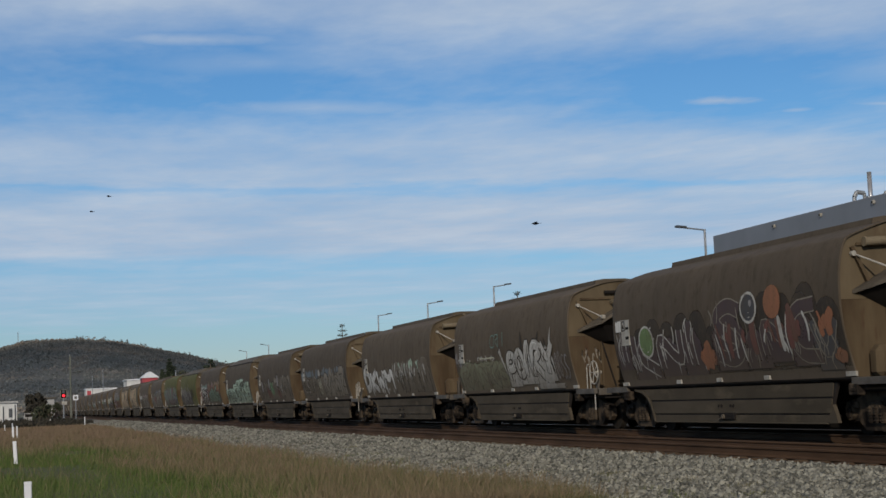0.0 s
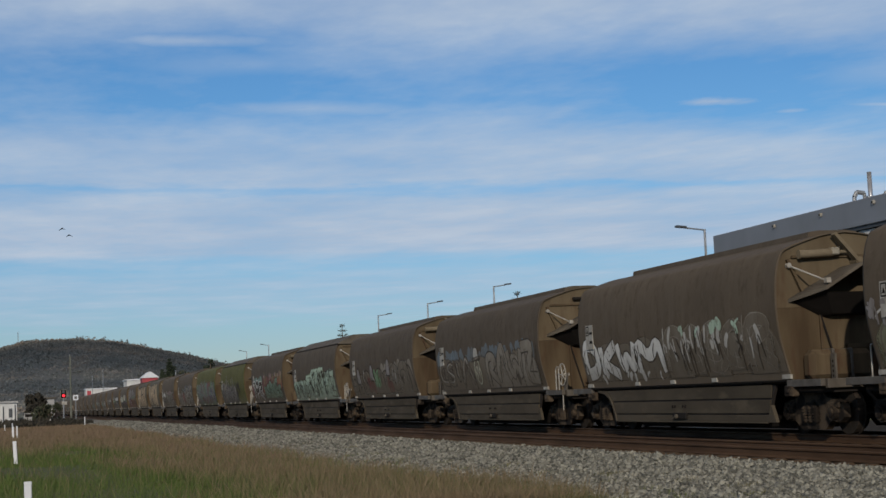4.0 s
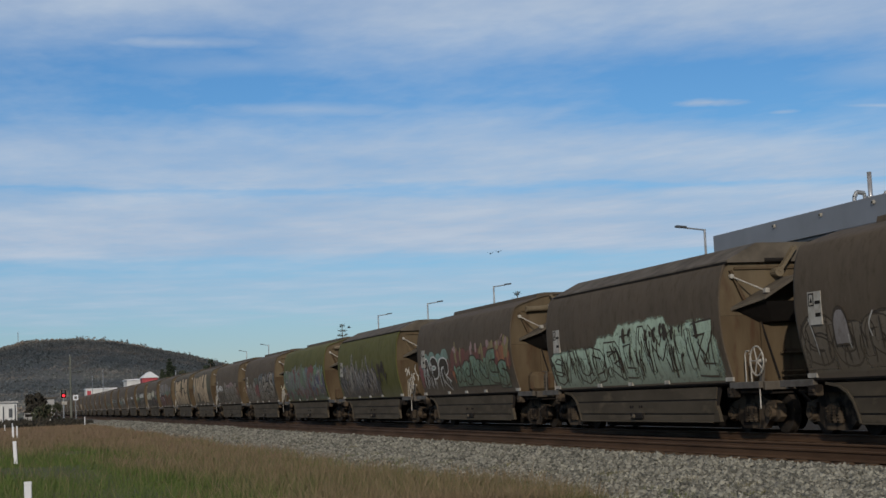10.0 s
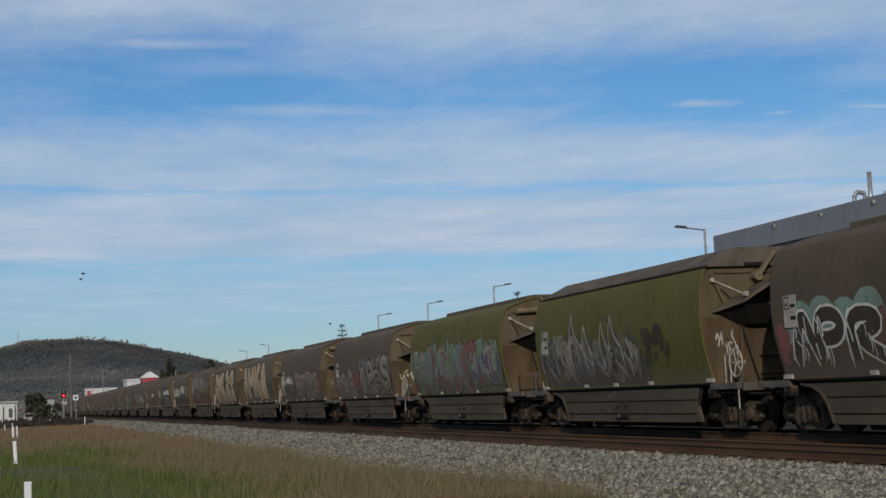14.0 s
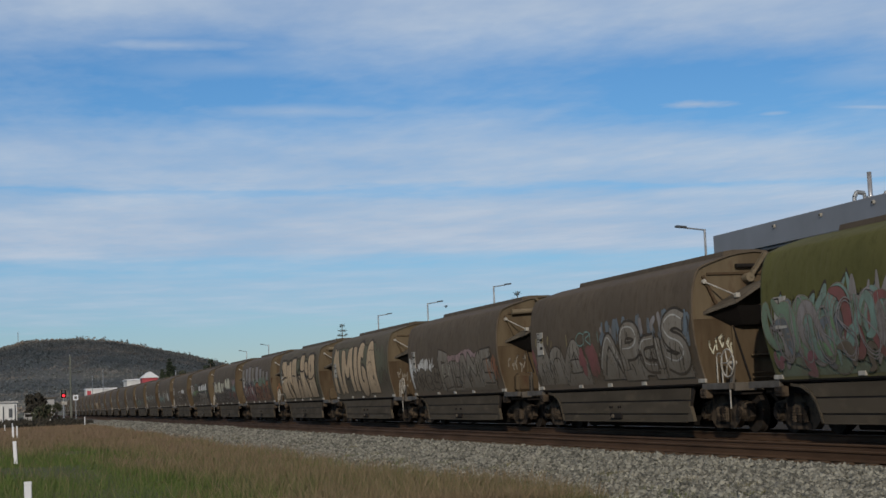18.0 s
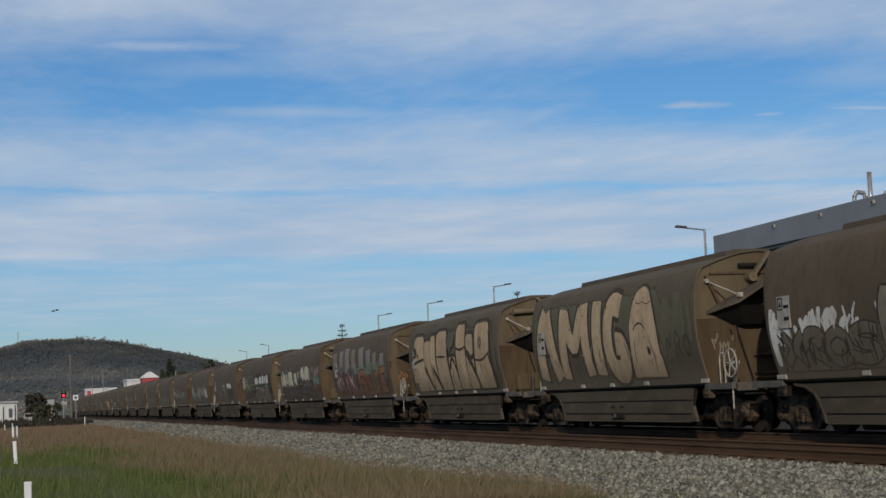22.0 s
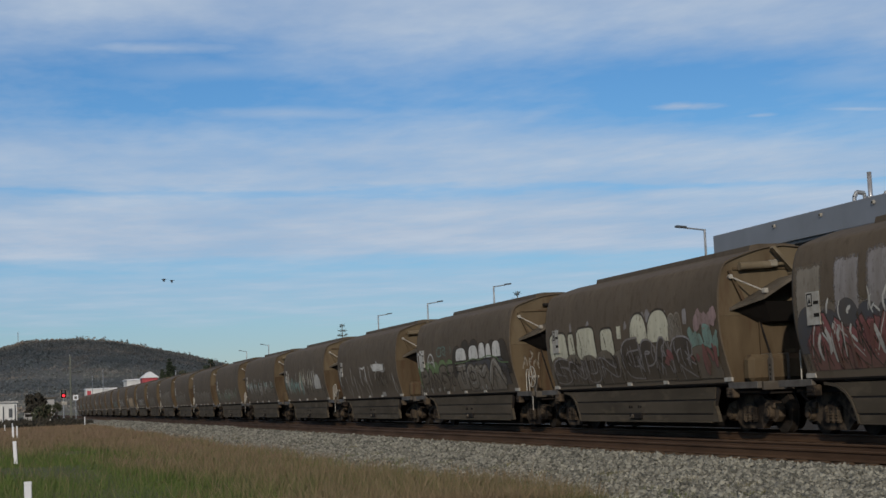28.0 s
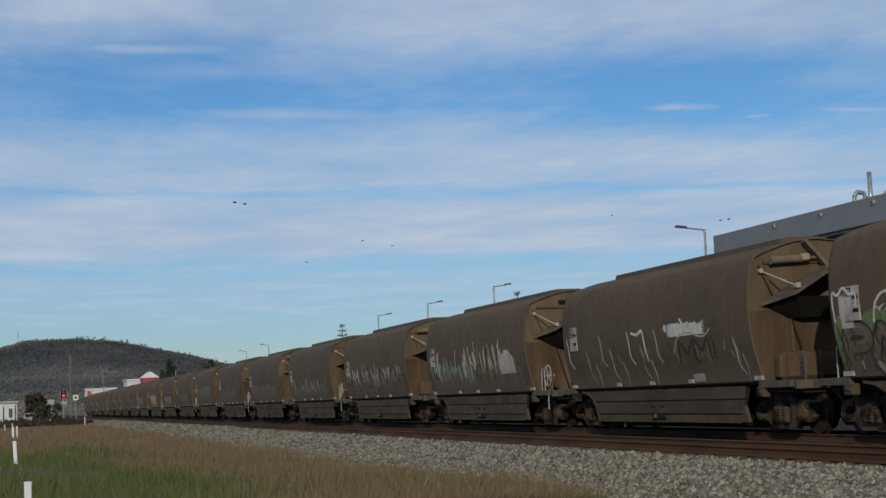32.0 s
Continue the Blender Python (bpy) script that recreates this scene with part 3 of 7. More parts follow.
def make_bogie(wagon, y):
    bo = bmesh.new()
    box(bo, -0.95, 0.95, -0.17, 0.17, 0.38, 0.62, 0.03)
    rod(bo, (0, 0, 0.6), (0, 0, 0.9), 0.22, 12)
    bogie = part("bogie", bo, BOGIE, wagon, "dirty brown cast-steel bogie with two axles")
    bogie.location = (0, y, 0)
    for s in (-1, 1):
        b = bmesh.new()
        arch = [(-1.16, 0.52), (-1.16, 0.34), (-1.0, 0.24), (-0.70, 0.27), (-0.45, 0.10), (0.45, 0.10), (0.70, 0.27), (1.0, 0.24), (1.16, 0.34),
                (1.16, 0.52), (0.98, 0.64), (0.6, 0.70), (0.42, 0.79), (-0.42, 0.79), (-0.6, 0.70), (-0.98, 0.64)]
        prism(b, arch, "x", s * 0.80 - 0.07, s * 0.80 + 0.07)
        for q in (-0.85, 0.85):
            rod(b, (s * 0.72, q, 0.42), (s * 0.97, q, 0.42), 0.14, 12)
            rod(b, (s * 0.97, q, 0.42), (s * 1.0, q, 0.42), 0.09, 10)
            box(b, s * 0.80 - 0.12, s * 0.80 + 0.12, q - 0.2, q + 0.2, 0.5, 0.62, 0.02)
        side = part("sideframe", b, BOGIE, bogie)
        for q in (-0.2, 0.0, 0.2):
            c = bmesh.new()
            for i in range(5):
                rod(c, (s * 0.9, q, 0.27 + i * 0.055), (s * 0.9, q, 0.30 + i * 0.055), 0.085, 10)
            rod(c, (s * 0.9, q, 0.24), (s * 0.9, q, 0.55), 0.06, 8)
            c2 = part("spring", c, BOGIE, bogie)
    wheels = []
    for q in (-0.85, 0.85):
        w = bmesh.new()
        rod(w, (-0.75, 0, 0), (0.75, 0, 0), 0.07, 10)
        for s in (-1, 1):
            x = s * 0.56
            rod(w, (x - 0.06, 0, 0), (x + 0.06, 0, 0), 0.415, 26)
            rod(w, (x - s * 0.06, 0, 0), (x - s * 0.085, 0, 0), 0.442, 26)
            rod(w, (x - 0.085, 0, 0), (x + 0.085, 0, 0), 0.12, 12)
            rod(w, (x + s * 0.062, 0.22, 0), (x + s * 0.066, 0.22, 0), 0.06, 8)
        ws = part("wheelset", w, WHEEL, bogie)
        ws.location = (0, q, 0.42)
        wheels.append(ws)
    return bogie


def make_wagon(handbrake):
    wg = thing("hopper_wagon", (TRACK, 0, 0), "dirty brown curved-sided grain hopper wagon with graffiti", "hopper wagon", "wagons of the goods train")
    body = new("body", SHELLS["brown"])
    body.parent = wg
    # raised hatch along the roof
    b = bmesh.new()
    prism(b, [(-0.55, 3.79), (-0.52, 3.90), (-0.30, 3.93), (0.30, 3.93), (0.52, 3.90), (0.55, 3.79)], "y", -4.9, 4.0)
    part("roof_hatch", b, SIDE_DARK, wg, "dark brown sliding roof hatch")
    # floor that closes the shell under the hopper
    b = bmesh.new()
    box(b, -1.30, 1.30, -4.1, 4.1, 1.0, 1.07)
    part("hopper_floor", b, BLACK, wg)
    for e in (-1, 1):
        y = e * (SPAN - 0.06)
        b = bmesh.new()
        prism(b, end_outline(2.42), "y", min(y, y - e * 0.04), max(y, y - e * 0.04))
        part("end_sheet", b, END_UPPER_LIT, wg, "ochre end sheet stained with rust, painted paler as if lit")
        b = bmesh.new()
        lower = [(-half_width(z) * 0.984, z) for z in (1.04, 1.3, 1.6, 1.9, 2.2, 2.415)]
        prism(b, lower + [(-a, z) for a, z in lower[::-1]], "y", min(y + e * 0.012, y - e * 0.03), max(y + e * 0.012, y - e * 0.03))
        part("slope_sheet", b, END_OCHRE, wg, "ochre hopper end, rust-stained")
        b = bmesh.new()
        # ribs down the slope and a cross rib
        for x in (-0.62, 0.62):
            bar(b, (x, y + e * 0.03, 2.40), (x, y + e * 0.03, 1.10), 0.05, 0.06)
        box(b, -0.1, 1.28, min(y + e * 0.012, y + e * 0.07), max(y + e * 0.012, y + e * 0.07), 1.62, 1.70)
        part("rib", b, END_OCHRE, wg)
        # shelf over the bogie end, tilted up outwards; tapered trough under it, black for the shade there
        b = bmesh.new()
        o = e * 0.82
        inner = [(-1.27, y, 2.58), (-0.12, y, 3.17), (0.12, y, 3.17), (1.27, y, 2.58)]
        outer = [(-0.88, y + o, 2.77), (-0.12, y + o, 3.20), (0.12, y + o, 3.20), (0.88, y + o, 2.77)]
        low_in, low_out = ([(px_, py_, pz_ - 0.07) for px_, py_, pz_ in line] for line in (inner, outer))
        rings = [[b.verts.new(q) for q in line] for line in (inner, outer, low_out, low_in)]
        for u in range(4):
            p0, p1 = rings[u], rings[(u + 1) % 4]
            for i in range(3):
                b.faces.new((p0[i], p0[i + 1], p1[i + 1], p1[i]))
        for i in (0, 3):
            b.faces.new([line[i] for line in rings])
        bmesh.ops.recalc_face_normals(b, faces=b.faces[:])
        part("shelf", b, SHELF_GREY, wg, "dusty grey sloping shelf plate")
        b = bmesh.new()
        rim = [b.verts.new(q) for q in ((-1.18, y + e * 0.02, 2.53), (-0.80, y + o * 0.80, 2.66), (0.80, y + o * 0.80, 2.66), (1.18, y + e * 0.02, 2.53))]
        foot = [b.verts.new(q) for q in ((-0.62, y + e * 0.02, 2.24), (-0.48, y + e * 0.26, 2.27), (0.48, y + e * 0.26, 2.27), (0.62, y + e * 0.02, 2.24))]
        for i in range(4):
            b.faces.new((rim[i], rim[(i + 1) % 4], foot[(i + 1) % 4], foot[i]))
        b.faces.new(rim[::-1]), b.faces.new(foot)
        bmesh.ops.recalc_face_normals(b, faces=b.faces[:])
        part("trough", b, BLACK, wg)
        for s in (-1, 1):
            b = bmesh.new()
            rod(b, (s * 1.24, y + e * 0.05, 3.22), (s * 0.84, y + e * 0.78, 2.86), 0.017, 8)
            rod(b, (s * 1.24, y + e * 0.02, 3.22), (s * 1.24, y + e * 0.10, 3.22), 0.05, 8)
            box(b, s * 0.83 - 0.05, s * 0.83 + 0.05, y + e * 0.77 - 0.06, y + e * 0.77 + 0.06, 2.82, 2.92, 0.01)
            part("tie_rod", b, WHITE, wg, "white-painted tie rod")
            b = bmesh.new()
            bar(b, (s * 1.25, y + e * 0.03, 3.34), (s * 0.98, y + e * 0.06, 2.72), 0.11, 0.06)
            part("end_stay", b, END_OCHRE, wg)
            b = bmesh.new()
            rod(b, (s * 0.62, y + e * 0.05, 2.26), (s * 0.30, y + e * 0.10, 1.1), 0.022, 6)
            part("air_pipe", b, BLACK, wg)
        # hatch gear: ram, lever
        b = bmesh.new()
        if handbrake:
            bar(b, (-0.24, y + e * 0.20, 3.28), (0.16, y + e * 0.20, 3.80), 0.15, 0.07)
            rod(b, (-0.24, y, 3.28), (-0.24, y + e * 0.26, 3.28), 0.10, 12)
        else:
            bar(b, (-0.32, y + e * 0.20, 3.80), (0.18, y + e * 0.20, 3.24), 0.16, 0.07)
            rod(b, (0.18, y, 3.26), (0.18, y + e * 0.26, 3.26), 0.09, 12)
        part("hatch_lever", b, END_PALE, wg, "pale ochre hatch lever")
        b = bmesh.new()
        if handbrake:
            rod(b, (-0.50, y + e * 0.10, 3.54), (0.10, y + e * 0.10, 3.54), 0.045, 12)
        else:
            rod(b, (-1.02, y + e * 0.14, 3.42), (-0.34, y + e * 0.14, 3.45), 0.078, 14)
            rod(b, (-1.06, y + e * 0.14, 3.42), (-1.02, y + e * 0.14, 3.42), 0.088, 14)
            rod(b, (-0.34, y + e * 0.14, 3.45), (0.0, y + e * 0.14, 3.46), 0.035, 8)
        part("air_ram", b, END_PALE if not handbrake else BLACK, wg)
        b = bmesh.new()
        cx = 0.30 if handbrake else -0.30
        box(b, cx - 0.09, cx + 0.09, y + e * 0.14 - 0.08, y + e * 0.14 + 0.08, 3.40, 3.54, 0.02)
        part("ram_clevis", b, CLEVIS, wg)
        b = bmesh.new()
        prism(b, [(-1.16, 3.36), (1.16, 3.36), (1.14, 3.41), (-1.14, 3.41)], "y", min(y, y + e * 0.05), max(y, y + e * 0.05))
        part("cross_rib", b, END_OCHRE, wg)
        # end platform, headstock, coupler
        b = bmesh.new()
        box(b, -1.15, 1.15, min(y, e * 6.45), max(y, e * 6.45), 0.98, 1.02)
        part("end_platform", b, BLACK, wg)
        # black mass added above the bogies to block light and hold the shade
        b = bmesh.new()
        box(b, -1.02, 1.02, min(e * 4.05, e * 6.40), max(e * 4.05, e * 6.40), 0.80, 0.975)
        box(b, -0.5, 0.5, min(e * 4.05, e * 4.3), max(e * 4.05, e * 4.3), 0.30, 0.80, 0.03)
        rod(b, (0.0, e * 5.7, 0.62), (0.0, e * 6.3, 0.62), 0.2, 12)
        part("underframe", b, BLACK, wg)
        b = bmesh.new()
        box(b, -0.22, 0.22, min(e * 3.9, e * 6.4), max(e * 3.9, e * 6.4), 0.70, 0.96, 0.02)
        part("centre_sill", b, BOGIE, wg)
        b = bmesh.new()
        box(b, -1.22, 1.22, min(e * 6.42, e * 6.52), max(e * 6.42, e * 6.52), 0.88, 1.05, 0.01)
        part("headstock", b, SILL_BLUE, wg, "dusty grey headstock")
        b = bmesh.new()
        box(b, -0.09, 0.09, min(e * 6.5, e * 6.85), max(e * 6.5, e * 6.85), 0.74, 0.92, 0.02)
        box(b, -0.16, 0.14, min(e * 6.74, e * 6.945), max(e * 6.74, e * 6.945), 0.70, 0.96, 0.03)
        part("coupler", b, BOGIE, wg, "rusty automatic coupler")
        b = bmesh.new()
        rod(b, (-0.42, e * 6.5, 0.80), (-0.40, e * 6.8, 0.60), 0.03, 8)
        rod(b, (-0.40, e * 6.8, 0.60), (-0.38, e * 6.94, 0.62), 0.03, 8)
        part("brake_hose", b, BLACK, wg)
        for s in (-1, 1):
            b = bmesh.new()
            box(b, s * 1.30 - 0.05, s * 1.30 + 0.05, min(e * 5.2, e * 6.5), max(e * 5.2, e * 6.5), 0.92, 1.055, 0.008)
            part("side_sill", b, SILL_BLUE, wg, "dusty grey side sill")
            b = bmesh.new()
            box(b, s * 1.28 - 0.08, s * 1.28 + 0.08, e * 5.25 - 0.16, e * 5.25 + 0.16, 0.74, 0.95, 0.02)
            box(b, s * 1.28 - 0.10, s * 1.28 + 0.10, e * 5.25 - 0.10, e * 5.25 + 0.10, 0.80, 0.88, 0.02)
            part("jacking_pad", b, BOGIE, wg)
            # hoop handrail on the platform corner
            b = bmesh.new()
            hx = s * 1.22
            if not handbrake or s > 0:
                b.free()
                continue
            y1, y2 = (5.72, 5.96) if e < 0 else (5.55, 5.80)
            for yy in (y1, y2):
                rod(b, (hx, e * yy, 1.04), (hx, e * yy, 1.60), 0.015, 6)
            rod(b, (hx, e * y1, 1.60), (hx, e * (y1 + 0.06), 1.67), 0.015, 6)
            rod(b, (hx, e * (y1 + 0.06), 1.67), (hx, e * (y2 - 0.06), 1.67), 0.015, 6)
            rod(b, (hx, e * (y2 - 0.06), 1.61), (hx, e * y2, 1.60), 0.015, 6)
            part("handrail", b, WHITE, wg, "white bent-tube handrail")
            if e < 0:
                b = bmesh.new()
                rod(b, (s * 1.30, e * 6.44, 0.98), (s * 1.30, e * 6.44, 0.52), 0.016, 6)
                part("grab_iron", b, WHITE, wg)
        if not handbrake:
            b = bmesh.new()
            box(b, -1.10, 0.22, min(e * 5.36, e * 5.74), max(e * 5.36, e * 5.74), 1.03, 1.60, 0.10)
            tank = part("valve_box", b, END_OCHRE, wg, "rusty brown valve cover with rounded corners")
            for xa, xb in ((-0.66, -0.60), (-0.28, -0.22)):
                b = bmesh.new()
                box(b, xa, xb, min(e * 5.34, e * 5.765), max(e * 5.34, e * 5.765), 1.02, 1.615, 0.02)
                part("strap", b, SILL_BLUE, tank)
        else:
            for zr in (1.14, 1.24, 1.62):
                b = bmesh.new()
                rod(b, (-0.25, e * 5.40, zr), (0.75, e * 5.40, zr), 0.022, 8)
                part("rung", b, END_OCHRE, wg)
        make_bogie(wg, e * 5.25)
    # black discharge chutes and trough under the hopper, added to keep the gap shaded
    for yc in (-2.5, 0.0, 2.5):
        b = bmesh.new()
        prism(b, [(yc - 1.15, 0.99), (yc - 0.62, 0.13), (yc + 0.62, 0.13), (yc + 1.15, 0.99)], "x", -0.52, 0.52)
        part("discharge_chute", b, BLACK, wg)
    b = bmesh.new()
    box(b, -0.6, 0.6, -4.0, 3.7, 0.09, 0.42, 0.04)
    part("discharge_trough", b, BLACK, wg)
    # sill rail along each side, skirt panels below it
    for s in (-1, 1):
        # lip coloured near-black to paint the shadow line under the side sheet
        b = bmesh.new()
        prism(b, [(s * 1.20, 0.985), (s * 1.33, 1.03), (s * 1.345, 1.058), (s * 1.20, 1.058)], "y", -SPAN, SPAN)
        part("sill_lip", b, PAINTED_SHADE, wg)
        skirt_out = [(-4.55, 0.975), (-4.35, 0.62), (-4.2, 0.24), (3.75, 0.24), (3.85, 0.42), (3.98, 0.62), (4.2, 0.80), (4.5, 0.92), (4.9, 0.975)]
        # near-black backing, so the grooves between the panels look shaded
        b = bmesh.new()
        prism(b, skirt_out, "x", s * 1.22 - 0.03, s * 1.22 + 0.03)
        sk = part("skirt", b, PAINTED_SHADE, wg, "lower hopper skirt, near-black backing that paints shade in its grooves")
        for z0, z1, off in ((0.985, 0.725, 0.050), (0.70, 0.425, 0.060), (0.405, 0.25, 0.052)):
            b = bmesh.new()
            zs = [z1 + (z0 - 0.012 - z1) * q / 5 for q in range(6)]
            edge = [(np.interp(z, [0.24, 0.42, 0.62, 0.80, 0.92, 0.975], [3.72, 3.80, 3.92, 4.12, 4.42, 4.80]), z) for z in zs]
            prism(b, [(-4.42 + (0.98 - z0) * 0.25, z0 - 0.012), (-4.42 + (0.98 - z1) * 0.25, z1)] + edge, "x", min(s * 1.22, s * (1.22 + off)), max(s * 1.22, s * (1.22 + off)))
            part("skirt_panel", b, SKIRT, sk)
        b = bmesh.new()
        box(b, min(s * 1.22, s * 1.29), max(s * 1.22, s * 1.29), -4.15, 3.7, 0.222, 0.25, 0.008)
        part("bottom_lip", b, SKIRT, sk, "worn lip along the skirt's foot")
        b = bmesh.new()
        prism(b, [(-4.20, 0.24), (-4.52, 0.25), (-4.46, 0.40), (-4.36, 0.58), (-4.30, 0.58)], "x", min(s * 1.20, s * 1.275), max(s * 1.20, s * 1.275))
        part("gusset", b, SKIRT, sk, "slanted dusty end gusset")
        b = bmesh.new()
        arch = [(3.72, 0.24), (3.80, 0.42), (3.92, 0.62), (4.12, 0.80), (4.42, 0.92), (4.85, 0.97)]
        for (ya, za), (yb, zb) in zip(arch, arch[1:]):
            bar(b, (s * 1.25, ya, za), (s * 1.25, yb, zb), 0.10, 0.05)
        part("arch_rim", b, SKIRT, sk, "folded rim round the wheel arch")
        b = bmesh.new()
        box(b, min(s * 1.25, s * 1.32), max(s * 1.25, s * 1.32), -0.42, 0.30, 0.30, 0.44, 0.01)
        part("discharge_box", b, BLACK, sk)
        for q in (-0.35, -0.22, 0.20, 0.33):
            b = bmesh.new()
            rod(b, (s * 1.26, q, 0.58), (s * 1.30, q, 0.58), 0.03, 8)
            part("bolt", b, BLACK, sk)
        b = bmesh.new()
        rod(b, (s * 1.30, 0.05, 0.36), (s * 1.36, 0.05, 0.36), 0.05, 8)
        rod(b, (s * 1.36, 0.05, 0.36), (s * 1.36, 0.22, 0.30), 0.018, 6)
        part("discharge_handle", b, SHELF_GREY, sk)
        for f in (0.0, 0.295, 0.49, 0.695, 1.0):
            yy = (SPAN - 0.14) * (1 - 2 * f)
            wdt = 0.17 if f in (0.0, 1.0) else 0.12
            b = bmesh.new()
            box(b, min(s * 1.31, s * 1.358), max(s * 1.31, s * 1.358), yy - wdt, yy + wdt, 1.075, 1.16, 0.004)
            part("reflector", b, WHITE, wg)
    # identification plate near the rear of each side: a small square mark and plain bars
    for s in (-1, 1):
        yp = 4.58
        b = bmesh.new()
        x = half_width(2.3) + 0.012
        box(b, min(s * (x - 0.03), s * x), max(s * (x - 0.03), s * x), yp - 0.24, yp + 0.24, 2.02, 2.62)
        pl = part("identification_plate", b, WHITE, wg, "white plate with a triangle mark and bars")
        b = bmesh.new()
        xx = s * (x + 0.004)
        for ya, yb, za, zb in ((yp + 0.02, yp + 0.21, 2.57, 2.595), (yp + 0.02, yp + 0.21, 2.36, 2.385), (yp + 0.185, yp + 0.21, 2.36, 2.595), (yp + 0.02, yp + 0.045, 2.36, 2.595)):
            box(b, min(xx, xx - s * 0.004), max(xx, xx - s * 0.004), ya, yb, za, zb)
        tri = [b.verts.new((xx, yp + 0.165, 2.42)), b.verts.new((xx, yp + 0.065, 2.42)), b.verts.new((xx, yp + 0.115, 2.53))]
        b.faces.new(tri)
        part("square_mark", b, BLACK, pl)
        for za, zb in ((2.39, 2.45), (2.16, 2.23)):
            b = bmesh.new()
            box(b, min(xx, xx - s * 0.004), max(xx, xx - s * 0.004), yp - 0.21, yp - 0.02, za, zb)
            part("lettering_bar", b, BLACK, pl)
    if handbrake:
        b = bmesh.new()
        c = Vector((-1.22, -6.22, 1.46))
        R = 0.29
        ring = [c + Vector((0, R * math.cos(i * math.pi / 10), R * math.sin(i * math.pi / 10))) for i in range(20)]
        for i in range(20):
            rod(b, ring[i], ring[(i + 1) % 20], 0.017, 6)
        bmesh.ops.remove_doubles(b, verts=b.verts[:], dist=0.004)
        wheel = part("brake_wheel", b, WHITE, wg, "white spoked handbrake wheel")
        for i in range(5):
            b = bmesh.new()
            rod(b, c, ring[i * 4], 0.013, 6)
            part("spoke", b, WHITE, wheel)
        b = bmesh.new()
        rod(b, c, c + Vector((0.2, 0, 0)), 0.04, 8)
        part("hub", b, WHITE, wheel)
        b = bmesh.new()
        bar(b, (-1.14, -6.22, 1.04), (-1.08, -6.22, 1.5), 0.12, 0.05)
        part("brake_stand", b, SILL_BLUE, wg)
    else:
        b = bmesh.new()
        bar(b, (-0.75, -5.95, 1.02), (-0.75, -5.95, 1.52), 0.04, 0.16)
        part("step_bracket", b, SILL_BLUE, wg, "dusty grey perforated bracket")
        for i in range(4):
            b = bmesh.new()
            rod(b, (-0.775, -5.95, 1.10 + i * 0.09), (-0.772, -5.95, 1.10 + i * 0.09), 0.028, 8)
            part("bracket_hole", b, BLACK, wg)
    return wg


# ---------------------------------------------------------------- graffiti
def spray(name, col, worn=0.55):
    """Faded spray paint, dirtied by the brown dust of the wagon."""
    m, n, l, b = node_mat(name)
    c = coords(n, l)
    k = noisy(n, l, c, 2.4, 6, (1, 1, 0.3))
    f = noisy(n, l, c, 22, 3)
    dirty = mixer(n, l, col, (0.105, 0.078, 0.050), ramped(n, l, k, 0.32, 0.72, 0.12, worn + 0.20))
    runs = noisy(n, l, c, 7.0, 6, (1, 1, 0.07), 0.65)
    dirty = mixer(n, l, dirty, (0.055, 0.040, 0.027), ramped(n, l, runs, 0.55, 0.78, 0, 0.42))
    place = n.new("ShaderNodeSeparateXYZ")
    l.new(n.new("ShaderNodeTexCoord").outputs["Object"], place.inputs[0])
    dirty = mixer(n, l, dirty, (0.110, 0.086, 0.058), ramped(n, l, place.outputs["Z"], 1.75, 1.10, 0.0, 0.62))
    flakes = noisy(n, l, c, 9, 6, (1, 1, 0.6), 0.7)
    dirty = mixer(n, l, dirty, (0.085, 0.064, 0.042), ramped(n, l, flakes, 0.54, 0.66, 0, 0.55))
    l.new(mixer(n, l, dirty, (0.5, 0.5, 0.5), ramped(n, l, f, 0.2, 0.8, 0, 0.25), "OVERLAY"), b.inputs["Base Color"])
    b.inputs["Roughness"].default_value = 0.75
    b.inputs["Specular IOR Level"].default_value = 0.22
    rim = n.new("ShaderNodeAttribute")
    rim.attribute_name = "edge"
    ragged = n.new("ShaderNodeMath")
    ragged.operation = "MULTIPLY_ADD"
    l.new(ramped(n, l, f, 0.3, 0.7, -1, 1), ragged.inputs[0])
    ragged.inputs[1].default_value = 0.16
    l.new(rim.outputs["Fac"], ragged.inputs[2])
    l.new(ramped(n, l, ragged.outputs[0], 0.04, 0.34), b.inputs["Alpha"])
    return m


